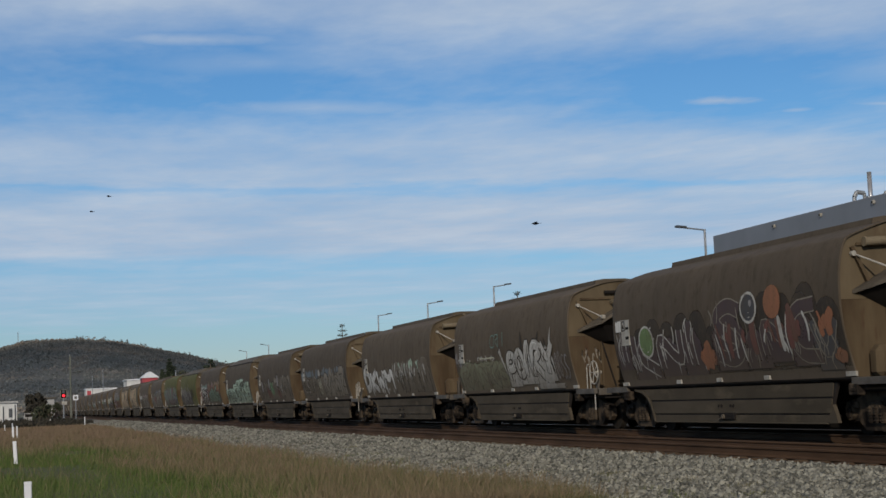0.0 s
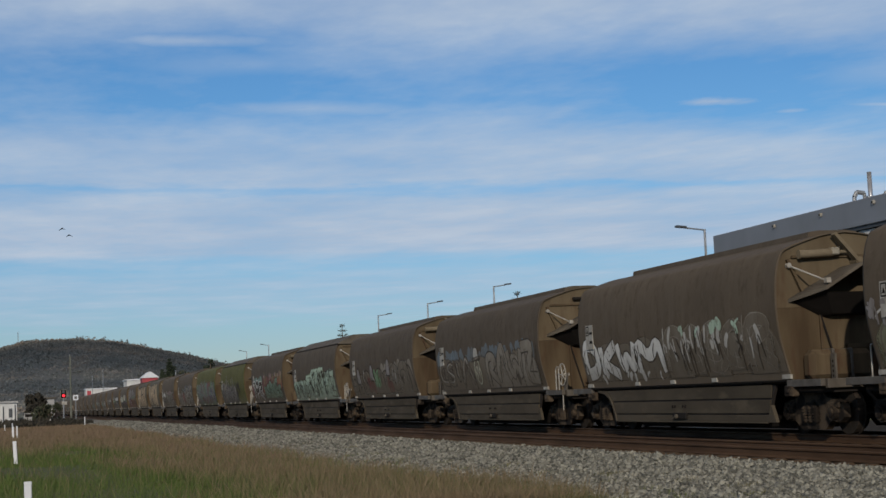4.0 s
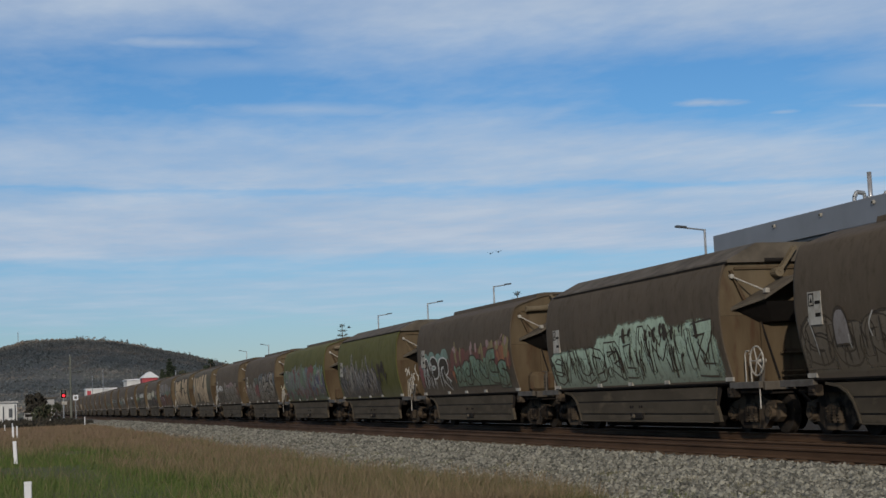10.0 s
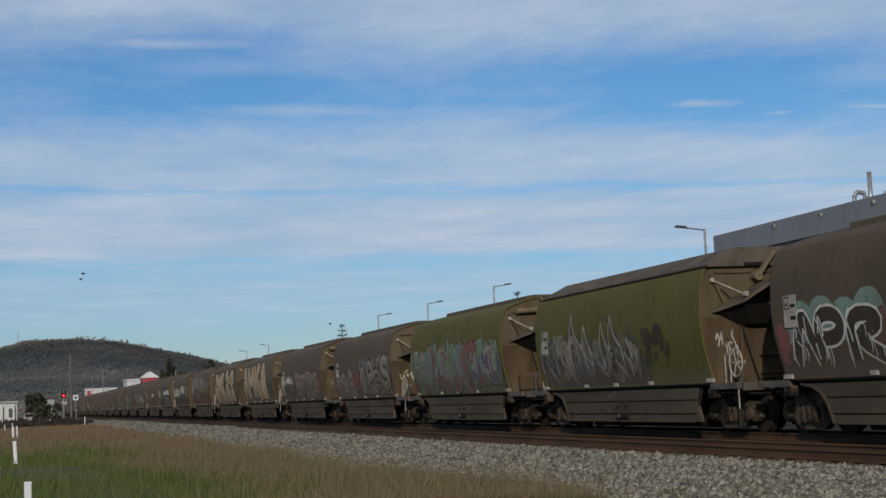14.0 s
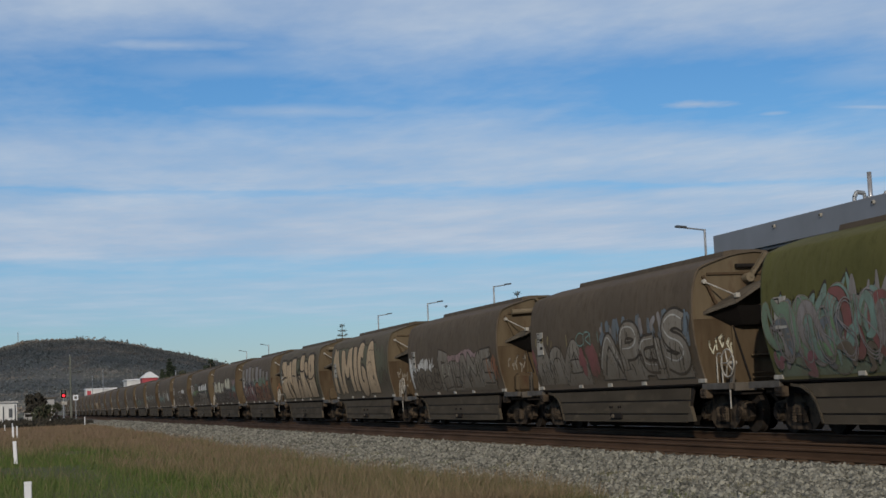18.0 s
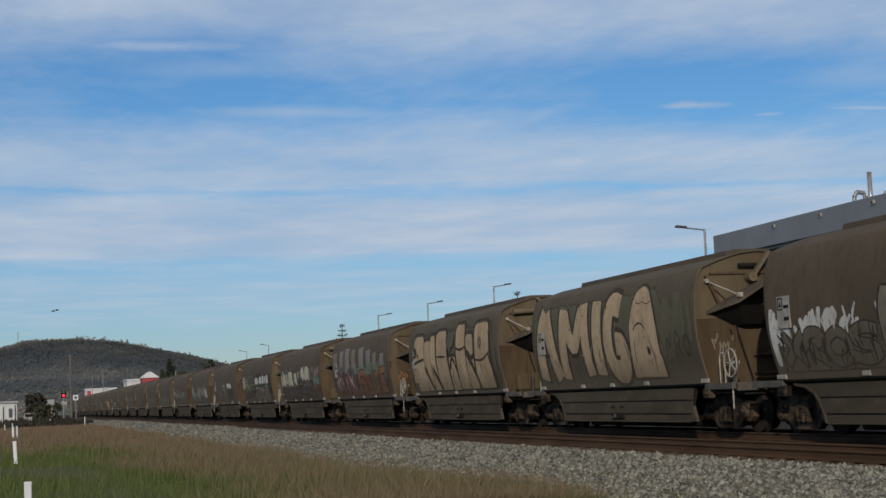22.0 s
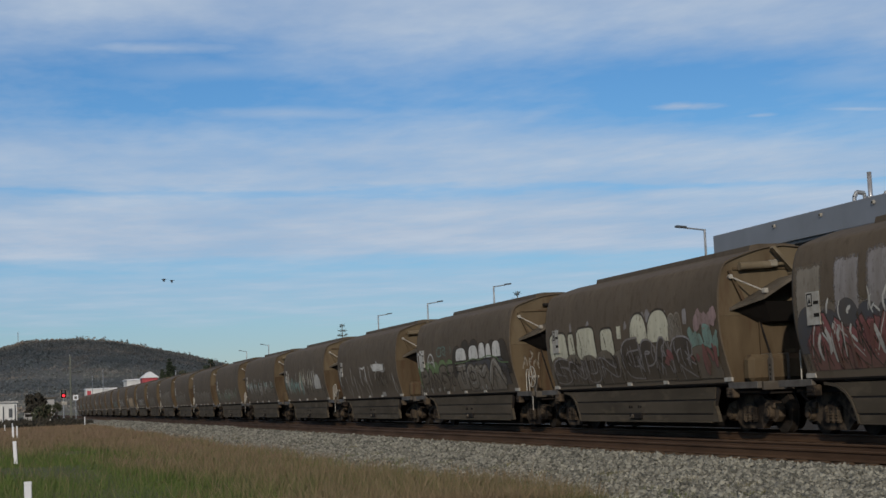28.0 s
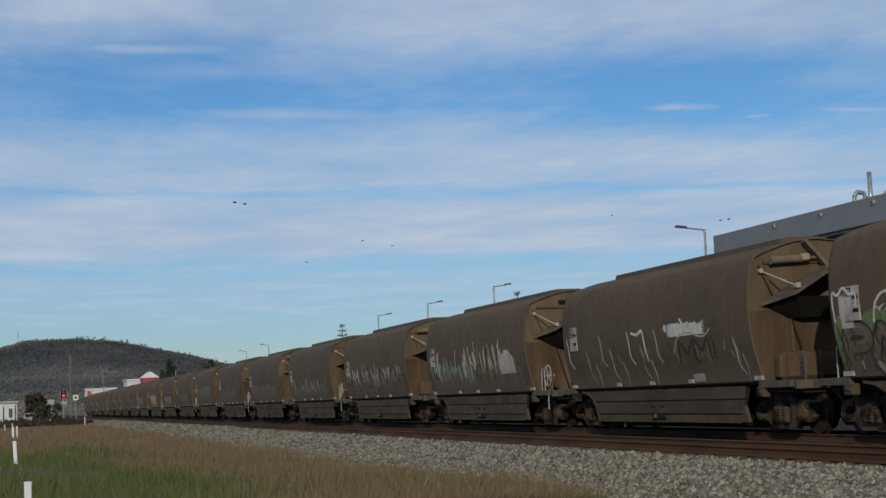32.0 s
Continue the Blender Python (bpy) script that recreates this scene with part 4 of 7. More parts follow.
INKS = {k: spray("spray_" + k, c, w) for k, (c, w) in {
    "white": ((0.74, 0.73, 0.69), 0.18), "silver": ((0.54, 0.525, 0.48), 0.28), "grey": ((0.26, 0.235, 0.195), 0.4), "dim": ((0.165, 0.142, 0.112), 0.5),
    "black": ((0.028, 0.024, 0.021), 0.22), "dark": ((0.050, 0.042, 0.035), 0.35), "tan": ((0.57, 0.43, 0.275), 0.28), "cream": ((0.62, 0.60, 0.46), 0.22), "mint": ((0.46, 0.60, 0.47), 0.2),
    "teal": ((0.20, 0.33, 0.29), 0.4), "blue": ((0.15, 0.20, 0.24), 0.55), "deepblue": ((0.07, 0.085, 0.16), 0.35), "green": ((0.16, 0.29, 0.16), 0.35),
    "seagreen": ((0.17, 0.27, 0.19), 0.4), "shade": ((0.115, 0.122, 0.080), 0.4), "olive": ((0.22, 0.23, 0.15), 0.4), "red": ((0.16, 0.06, 0.055), 0.55), "orange": ((0.34, 0.135, 0.07), 0.45),
    "rose": ((0.25, 0.085, 0.09), 0.4), "yellow": ((0.30, 0.25, 0.12), 0.5), "slate": ((0.055, 0.062, 0.075), 0.3), "leaf": ((0.15, 0.24, 0.10), 0.3), "pink": ((0.36, 0.25, 0.25), 0.5), "magenta": ((0.26, 0.09, 0.13), 0.4), "purple": ((0.060, 0.042, 0.052), 0.3), "lilac": ((0.29, 0.275, 0.275), 0.45)}.items()}

GLYPH = {"A": [[(0, 0), (.42, 1), (.62, 1), (1, 0)], [(.2, .36), (.82, .36)]], "M": [[(0, 0), (.1, 1), (.5, .4), (.9, 1), (1, 0)]],
         "I": [[(.5, 0), (.5, 1)]], "G": [[(.95, .8), (.6, 1), (.2, .85), (.02, .5), (.2, .12), (.6, 0), (.95, .15), (.95, .45), (.6, .45)]],
         "O": [[(.5, 1), (.12, .8), (.02, .45), (.2, .08), (.55, 0), (.9, .15), (.98, .5), (.85, .85), (.5, 1)]],
         "H": [[(.05, 0), (.05, 1)], [(.95, 0), (.9, 1)], [(.05, .5), (.92, .5)]], "L": [[(.1, 1), (.1, .08), (.95, .05)]],
         "K": [[(.1, 0), (.1, 1)], [(.95, 1), (.12, .45), (.95, 0)]], "P": [[(.1, 0), (.1, .95), (.7, .98), (.95, .72), (.7, .45), (.12, .45)]],
         "E": [[(.95, 1), (.1, .95), (.1, .05), (.95, 0)], [(.1, .5), (.8, .5)]], "S": [[(.95, .85), (.55, 1), (.1, .8), (.3, .52), (.8, .42), (.92, .18), (.5, 0), (.05, .15)]],
         "T": [[(0, 1), (1, 1)], [(.5, 1), (.5, 0)]],
         "N": [[(.05, 0), (.05, 1), (.92, 0), (.95, 1)]], "R": [[(.1, 0), (.1, .95), (.75, .95), (.9, .7), (.15, .5), (.95, 0)]],
         "U": [[(.05, 1), (.1, .15), (.5, 0), (.9, .15), (.95, 1)]], "V": [[(0, 1), (.45, 0), (1, 1)]], "W": [[(0, 1), (.22, 0), (.5, .7), (.78, 0), (1, 1)]],
         "C": [[(.95, .8), (.5, 1), (.08, .6), (.15, .15), (.55, 0), (.95, .2)]], "D": [[(.1, 0), (.1, 1), (.75, .85), (.95, .45), (.7, .08), (.1, 0)]],
         "B": [[(.1, 0), (.1, 1), (.8, .85), (.7, .55), (.2, .5), (.9, .4), (.85, .08), (.1, 0)]], "F": [[(.1, 0), (.1, 1), (.95, .95)], [(.1, .55), (.75, .55)]],
         "Y": [[(0, 1), (.5, .45), (1, 1)], [(.5, .45), (.45, 0)]], "Z": [[(.05, .95), (.95, 1), (.1, .05), (.95, 0)]], "J": [[(.3, 1), (.9, 1), (.8, .15), (.4, 0), (.05, .2)]],
         "X": [[(0, 0), (1, 1)], [(0, 1), (1, 0)]], "Q": [[(0, 0), (.1, .8), (.5, 1), (.9, .8), (1, 0)]], "n": [[(0, 0), (.05, .9), (.35, 1), (.5, .55), (.65, 1), (.95, .9), (1, 0)]]}


class Mural:
    """Paint on one wagon side. a runs from the rear end (0) to the front end (10.7), z is the height; each stroke lies a little over the last."""

    def __init__(self):
        self.verts, self.faces, self.inks, self.used, self.lift, self.piece, self.pieces, self.rim = [], [], [], [], 0.003, 0, [], []

    def put(self, a, z, e, rim=1.0):
        self.rim.append(rim)
        zz = min(max(z, 1.07), 3.75)
        self.verts.append((-half_width(zz) - e, SPAN - min(max(a, 0.03), 10.67), zz))
        return len(self.verts) - 1

    def slot(self, ink):
        if ink not in self.used:
            self.used.append(ink)
        return self.used.index(ink)

    def stroke(self, pts, w, ink, taper=False, sharp=False):
        self.lift = self.lift + 0.00012
        e, k = self.lift, self.slot(ink)
        for _ in range(2 if len(pts) > 2 and not sharp else 0):
            soft = [pts[0]]
            for (a0, z0), (a1, z1) in zip(pts, pts[1:]):
                soft += [(a0 * .75 + a1 * .25, z0 * .75 + z1 * .25), (a0 * .25 + a1 * .75, z0 * .25 + z1 * .75)]
            pts = soft + [pts[-1]]
        fine = []
        for (a0, z0), (a1, z1) in zip(pts, pts[1:]):
            m = max(1, int(abs(z1 - z0) / (0.10 if max(z0, z1) < 2.7 else 0.05) + abs(a1 - a0) / 0.5))
            fine += [(a0 + (a1 - a0) * i / m, z0 + (z1 - z0) * i / m) for i in range(m)]
        fine.append(pts[-1])
        last = None
        wide = 3 if w < 0.12 else 5 if w < 0.3 else 9
        spread = [2 * u / (wide - 1) - 1 for u in range(wide)]
        if wide == 5:
            spread = [-1, -0.8, 0, 0.8, 1]
        if w > 0.6:
            wide = 19
            spread = [-1, -0.94] + [j * 0.11 for j in range(-7, 8)] + [0.94, 1]
        elif wide == 9:
            spread = [-1, -0.88, -0.6, -0.3, 0, 0.3, 0.6, 0.88, 1]
        for i, (a, z) in enumerate(fine):
            p, q = fine[max(i - 1, 0)], fine[min(i + 1, len(fine) - 1)]
            da, dz = q[0] - p[0], q[1] - p[1]
            d = math.hypot(da, dz) or 1
            far_on = i / max(len(fine) - 1, 1)
            ww = w * (1 - 0.94 * far_on) if taper == 2 else w * (0.06 + 0.94 * (1 - (2 * far_on - 1) ** 2)) if taper == 3 else w * (1 - 0.6 * abs(2 * far_on - 1) ** 3) if taper else w
            nx, nz = -dz / d * ww / 2, da / d * ww / 2
            end = 0.0 if i in (0, len(fine) - 1) else 1.0
            cross = [self.put(a + nx * q, z + nz * q, e, end * (0.0 if abs(q) == 1 else 0.8)) for q in spread]
            if last:
                for u in range(wide - 1):
                    self.faces.append((last[u], cross[u], cross[u + 1], last[u + 1]))
                    self.inks.append(k), self.pieces.append(self.piece)
            last = cross

    def wash(self, a0, a1, z0, z1, ink, jag=0.25, seed=1, step=0.14, square=False):
        self.piece += 1
        self.lift = self.lift + 0.00012
        rng = random.Random(seed)
        e, k, last = self.lift, self.slot(ink), None
        n = int((a1 - a0) / step)
        tops = [z1 + jag * (noise.noise(Vector((i * step * 0.7, seed * 3.7, 0))) * 1.3 + rng.uniform(-0.5, 0.5) * 0.7) for i in range(n + 1)]
        for i in range(n + 1):
            fade = 1.0 if square else min(1.0, i / 4, (n - i) / 4)
            t = z0 + (tops[i] - z0) * (0.55 + 0.45 * fade)
            col = [self.put(a0 + i * step, z0 + (t - z0) * j / 14, e, (0.0, 0.25, 1.0)[min(i, n - i, 14 - j, 2)]) for j in range(15)]
            if last:
                for j in range(14):
                    self.faces.append((last[j], last[j + 1], col[j + 1], col[j]))
                    self.inks.append(k), self.pieces.append(self.piece)
            last = col

    def dome(self, a0, a1, z0, z1, ink, flare=0.0, power=2.4):
        """A round-topped shape filled with paint, a little wider at its foot."""
        self.lift = self.lift + 0.00012
        e, k, last = self.lift, self.slot(ink), None
        for i in range(17):
            f = i / 8 - 1
            top = z0 + (z1 - z0) * max(1 - abs(f) ** power, 0.02) ** (1 / power)
            mid, half = (a0 + a1) / 2, (a1 - a0) / 2
            col = []
            for j in range(17):
                z = z0 + (top - z0) * j / 16
                col.append(self.put(mid + f * half * (1 + flare * (1 - (z - z0) / (z1 - z0))), z, e, 0.0 if i in (0, 16) or j in (0, 16) else 0.8))
            if last:
                for j in range(16):
                    self.faces.append((last[j], last[j + 1], col[j + 1], col[j]))
                    self.inks.append(k), self.pieces.append(self.piece)
            last = col

    def tag(self, n, a0, a1, z0, z1, w, fill, line=None, rim=0.05, seed=1):
        """Unreadable looping letters: bent strokes of spray paint with no meaning."""
        rng = random.Random(seed)
        self.piece += 1
        runs = []
        cell = (a1 - a0) / n
        for i in range(n):
            c, h = a0 + cell * (i + 0.5), z1 - z0
            kind = rng.randrange(5)
            b, t = z0 + h * rng.uniform(0, 0.15), z1 - h * rng.uniform(0, 0.25)
            l, r = c - cell * rng.uniform(0.35, 0.6), c + cell * rng.uniform(0.3, 0.6)
            if kind == 0:
                runs.append([(l, b), (l + cell * 0.15, t), (c, t + 0.05), (r, t - h * 0.3), (c, b + h * 0.45), (r, b)])
            elif kind == 1:
                runs.append([(l, t), (l - 0.03, b + h * 0.2), (c, b), (r, b + h * 0.25), (r - 0.05, t)])
            elif kind == 2:
                runs.append([(l, b), (c - cell * 0.1, t), (c + cell * 0.1, b + h * 0.2), (r, t)])
            elif kind == 3:
                runs.append([(r, t - h * 0.1), (c, t), (l, t - h * 0.25), (c, (b + t) / 2), (r, b + h * 0.3), (c, b), (l, b + h * 0.12)])
            else:
                runs.append([(c + cell * 0.3 * math.sin(q), (b + t) / 2 + (t - b) / 2 * math.cos(q)) for q in [j * math.pi / 5 for j in range(11)]])
        if line:
            for r in runs:
                self.stroke(r, w + 2 * rim, line)
        for r in runs:
            self.stroke(r, w, fill, True)

    def block(self, n, a0, a1, z0, z1, fill, line, seed=1, shade=None, lean=-0.15):
        """Packed, leaning block shapes with tapered feet, outlined: unreadable letters."""
        rng = random.Random(seed)
        self.piece += 1
        cell, h = (a1 - a0) / n, z1 - z0
        w = cell * 0.46
        runs = []
        for i in range(n):
            l, r = a0 + cell * (i - rng.uniform(0, .12)) + w * 0.4, a0 + cell * (i + 1 + rng.uniform(0, .15)) - w * 0.4
            b, t = z0 + h * rng.uniform(0, .10), z1 - h * rng.uniform(0, .22)
            c, mid = (l + r) / 2, (b + t) / 2
            def s(a, z):
                return (a + (lean + .12 * math.sin(i * 1.9)) * (z - mid) + rng.uniform(-.05, .05), (2 * mid - z if flip else z) + rng.uniform(-.04, .04))
            kind, flip = rng.randrange(6), rng.random() < 0.5
            if kind == 0:
                runs += [[s(l, b), s(l, t), s(r, t - h * .05)], [s(l, mid), s(r - w * .3, mid)], [s(r, t), s(r, b)]]
            elif kind == 1:
                runs += [[s(l, t), s(l + w * .2, b), s(r, b + h * .04)], [s(r, t * .9 + b * .1), s(r, b)]]
            elif kind == 2:
                runs += [[s(l, b), s(c, t), s(r, b)], [s(l + w * .4, mid - h * .1), s(r - w * .4, mid - h * .1)]]
            elif kind == 3:
                runs += [[s(l, b), s(l, t)], [s(r, t), s(l + w * .3, mid), s(r + w * .2, b)]]
            elif kind == 4:
                runs += [[s(r, t - h * .1), s(c, t), s(l, mid + h * .15), s(r, mid - h * .1), s(c, b), s(l, b + h * .1)]]
            else:
                runs += [[s(l, b), s(l, t), s(c, mid), s(r, t), s(r, b)]]
        self.wash(a0, a1, z0, z1 - h * .22, fill, .16, seed + 3)
        if shade:
            for q in runs:
                self.stroke([(a - .10, z - .08) for a, z in q], w + .06, shade)
        for q in runs:
            self.stroke(q, w + .09, line)
        for q in runs:
            self.stroke(q, w, fill)
        for i in range(n):
            for _ in range(3):
                a, z, ln = a0 + cell * (i + rng.uniform(.05, .95)), rng.uniform(z0 + h * .25, z1 - h * .25), h * rng.uniform(.10, .30)
                self.stroke([(a + rng.uniform(-.1, .1), z - ln), (a + rng.uniform(-.12, .12), z), (a + rng.uniform(-.1, .1) + lean * ln, z + ln)], rng.uniform(.03, .07), line, True)

    def wild(self, n, a0, a1, z0, z1, inks, line, seed=1, w=0.22, rim=0.05):
        """Interlocking hooks, arrows and swirls of many colours, each with a pale outline."""
        rng = random.Random(seed)
        h = z1 - z0
        for i in range(n):
            if i % 6 == 0:
                self.piece += 1
            a = a0 + (a1 - a0) * ((i * 0.618 + rng.uniform(-.05, .05)) % 1.0)
            z, r = z0 + h * rng.uniform(.30, .72), h * rng.uniform(.24, .42)
            q0, turn = rng.uniform(0, 6.28), rng.choice((-1, 1)) * rng.uniform(2.2, 4.4)
            run = [(a + r * .8 * math.cos(q0 + turn * j / 5), min(max(z + r * math.sin(q0 + turn * j / 5), z0), z1)) for j in range(6)]
            ea, ez = run[-1]
            run.append((ea + rng.uniform(-.35, .35), min(max(ez + rng.uniform(-.5, .5) * h, z0), z1)))
            ww = w * rng.uniform(1.0, 1.9)
            self.stroke(run, ww + 2 * rim, line if i % 7 else "black", 3)
            self.stroke(run, ww, inks[rng.randrange(len(inks))], 3)

    def spikes(self, n, a0, a1, z0, z1, ink, seed=1):
        """Pointed flames of paint along the top of a piece."""
        rng = random.Random(seed)
        self.piece += 1
        for i in range(n):
            a = a0 + (a1 - a0) * (i + rng.random()) / n
            t = z0 + (z1 - z0) * rng.uniform(.3, 1)
            self.stroke([(a - .1, z0 - .2), (a, (z0 + t) / 2), (a + rng.uniform(-.2, .25), t)], rng.uniform(.3, .6), ink, 2)

    def letters(self, cells, fill, line, w=0.30, rim=0.045, inner="", lean=0.0, sharp=False):
        """Drawn letters, each in a cell (letter, from a, to a, from z, to z) with its outline and an inner highlight."""
        self.piece += 1
        if rim > 0.02 and fill not in ("black", "white"):
            for cell in cells:
                self.wash(cell[1] - 0.12, cell[2] + 0.12, cell[3], cell[4] - 0.12 * (cell[4] - cell[3]), cell[5] if len(cell) > 5 else fill, 0.08, int(cell[1] * 50) + 3, (cell[2] - cell[1] + 0.24) / 11)
                self.piece -= 1
        for cell in cells:
            ch, a0, a1, z0, z1 = cell[:5]
            a0, a1, z1 = a0 - 0.10, a1 + 0.10, z1 + 0.06
            ww = 0.72 * w * min(a1 - a0, 0.75 * (z1 - z0))
            pad = ww / 2 + rim
            runs = [[(a0 + pad + (a1 - a0 - 2 * pad) * u + lean * (v - 0.5), z0 + pad + (z1 - z0 - 2 * pad) * v) for u, v in run] for run in GLYPH[ch]]
            for r in runs:
                self.stroke(r, ww + 2 * rim, line, False, sharp)
            self.lift += 0.0008
            for r in runs:
                self.stroke(r, ww, cell[5] if len(cell) > 5 else fill, False, sharp)
            if inner:
                for r in runs:
                    self.stroke([(a - ww * 0.22, z + ww * 0.2) for a, z in r], max(0.035, ww * 0.16), inner, True, sharp)
        if rim > 0.02:
            rng = random.Random(int(cells[0][1] * 100) + len(cells))
            for cell in cells:
                for _ in range(7):
                    a, z = rng.uniform(cell[1], cell[2]), rng.uniform(cell[3] + 0.1, cell[4] - 0.25)
                    self.stroke([(a, z - 0.12), (a + rng.uniform(-0.10, 0.10), z + 0.05), (a + rng.uniform(-0.16, 0.16), z + rng.uniform(0.15, 0.35))], rng.uniform(0.03, 0.07), line, True)

    def puffs(self, n, a0, a1, z0, z1, ink, seed=1, low=0.72):
        """A cloud of rounded humps behind a piece."""
        rng = random.Random(seed)
        self.piece += 1
        cell = (a1 - a0) / n
        for i in range(n):
            self.dome(a0 + cell * (i - 0.25), a0 + cell * (i + 1.25), z0, z0 + (z1 - z0) * rng.uniform(low, 1.0), ink)

    def disc(self, a, z, ra, rz, ink):
        """A round spot of paint."""
        self.lift = self.lift + 0.0003
        e, k, last = self.lift, self.slot(ink), None
        for j in range(17):
            q = j * math.pi / 8
            spoke = [self.put(a + ra * u * math.sin(q), z + rz * u * math.cos(q), e, 0.0 if u == 1 else 0.9) for u in (0.0, 0.3, 0.6, 0.85, 1.0)]
            if last:
                for u in range(4):
                    self.faces.append((last[u], last[u + 1], spoke[u + 1], spoke[u]))
                    self.inks.append(k), self.pieces.append(self.piece)
            last = spoke

    def ring(self, a, z, ra, rz, w, ink):
        self.stroke([(a + ra * math.sin(q), z + rz * math.cos(q)) for q in [j * math.pi / 7 for j in range(15)]], w, ink)

    def slab(self, a0, a1, z0, z1, ink, ragged=0.05, seed=1, line=""):
        """A patch with nearly straight sides and a worn edge."""
        if line:
            self.wash(a0 - 0.07, a1 + 0.07, z0, z1 + 0.07, line, ragged, seed, (a1 - a0) / 12, True)
            self.piece -= 1
            self.lift += 0.0008
        self.wash(a0, a1, z0, z1, ink, ragged, seed, (a1 - a0) / 12, True)

    def drips(self, n, a0, a1, z0, z1, ink, seed=1, w=0.05):
        rng = random.Random(seed)
        self.piece += 1
        for i in range(n):
            a, t = rng.uniform(a0, a1), rng.uniform((z0 + z1) / 2, z1)
            b = rng.uniform(z0, (z0 + z1) / 2)
            self.stroke([(a, b), (a + rng.uniform(-.08, .08), (b + t) / 2), (a + rng.uniform(-.2, .2), t)], w * rng.uniform(0.5, 1.6), ink, True)

    def finish(self, wagon, label):
        """One mesh for each painted piece."""
        for piece in sorted(set(self.pieces)):
            ids = [i for i, p in enumerate(self.pieces) if p == piece]
            near, verts, faces, rims = {}, [], [], []
            for i in ids:
                for v in self.faces[i]:
                    if v not in near:
                        near[v] = len(verts)
                        verts.append(self.verts[v])
                        rims.append(self.rim[v])
                faces.append([near[v] for v in self.faces[i]])
            me = bpy.data.meshes.new("graffiti")
            me.from_pydata(verts, [], faces)
            for ink in self.used:
                me.materials.append(INKS[ink])
            me.polygons.foreach_set("material_index", [self.inks[i] for i in ids])
            me.attributes.new("edge", "FLOAT", "POINT").data.foreach_set("value", rims)
            me.update()
            ob = new("graffiti", me)
            ob.parent = wagon
            tagged(ob, label, kind="stuff")


def paint(k, wg):
    """The graffiti of wagon k, counted from the first one past the camera."""
    g, words = Mural(), "faded unreadable spray-paint graffiti"
    if k == 0:
        g.puffs(12, 1.2, 10.6, 1.25, 2.85, "black", 3, .62)
        g.puffs(5, 6.0, 9.6, 1.3, 3.0, "black", 4, .8)
        g.letters([("I", .15, .95, 1.45, 2.45), ("K", .95, 2.5, 1.2, 2.35), ("N", 2.5, 3.9, 1.25, 2.35), ("I", 3.8, 4.8, 1.25, 2.55)], "purple", "silver", .40, .035)
        g.piece += 1
        g.disc(1.95, 2.05, .44, .38, "silver")
        g.disc(1.95, 2.05, .38, .33, "leaf")
        g.drips(9, 4.7, 5.5, 1.3, 1.95, "orange", 9, .24)
        g.letters([("S", 5.4, 6.9, 1.3, 2.75, "purple"), ("I", 6.8, 7.8, 1.3, 2.3, "purple"), ("N", 7.6, 8.9, 1.4, 2.4, "purple"), ("E", 8.7, 9.9, 1.3, 2.5, "purple"), ("V", 9.6, 10.5, 1.2, 2.2, "slate")], "purple", "grey", .36, .028)
        g.drips(12, 5.6, 9.6, 1.5, 2.5, "red", 7, .16)
        g.drips(10, 5.6, 9.8, 1.3, 2.4, "silver", 19, .09)
        g.piece += 1
        g.disc(7.2, 2.5, .38, .33, "silver")
        g.disc(7.2, 2.5, .31, .27, "slate")
        g.disc(7.3, 2.58, .07, .07, "lilac")
        g.disc(8.2, 2.55, .36, .34, "orange")
        g.drips(6, 9.8, 10.3, 1.8, 2.3, "orange", 2, .2)
        g.drips(4, 10.3, 10.55, 1.2, 1.6, "orange", 5, .18)
        g.slab(.2, .6, 2.35, 2.62, "white", .08, 6)
        words = "dark graffiti with red, orange and white outlines"
    elif k == 1:
        g.wash(.1, 5.4, 1.15, 2.1, "olive", 0.10, 5)
        g.letters([("R", .3, 1.4, 1.15, 1.95), ("A", 1.3, 2.4, 1.15, 1.95), ("N", 2.4, 3.4, 1.15, 2.0), ("K", 3.4, 4.4, 1.15, 2.0), ("S", 4.3, 5.3, 1.15, 1.95)], "olive", "dim", .42, .035)
        g.drips(12, .3, 4.6, 1.95, 2.2, "silver", 3, .06)
        g.slab(2.6, 4.3, 2.08, 2.16, "cream", .05, 8)
        g.drips(6, .1, .6, 1.8, 2.4, "lilac", 13, .14)
        g.letters([("C", 3.9, 4.3, 2.35, 2.75), ("R", 4.35, 4.7, 2.35, 2.75), ("H", 4.75, 5.1, 2.35, 2.8)], "teal", "teal", .18, .0)
        g.piece += 1
        g.wash(5.2, 9.4, 1.25, 2.2, "black", .12, 14)
        g.wash(5.3, 9.3, 1.25, 2.12, "silver", .12, 14)
        g.spikes(7, 5.0, 9.6, 2.0, 2.75, "black", 15)
        g.letters([("P", 5.3, 6.3, 1.2, 2.25), ("O", 6.1, 7.0, 1.35, 2.3), ("A", 6.9, 7.7, 1.3, 2.5), ("R", 7.5, 8.6, 1.25, 2.5), ("Y", 8.4, 9.5, 1.3, 2.45)], "silver", "black", .42, .04, "white")
        g.stroke([(4.75, 2.35), (5.1, 1.9), (5.3, 1.5)], .30, "black", 2)
        g.stroke([(4.8, 2.3), (5.1, 1.9), (5.3, 1.55)], .22, "silver", 2)
        g.stroke([(9.0, 1.7), (9.25, 2.2), (9.4, 2.75)], .22, "silver", 2)
        g.slab(7.6, 10.0, 1.1, 1.25, "silver", .04, 16)
        g.tag(4, 9.5, 10.5, 1.3, 2.1, .07, "lilac", None, 0, 17)
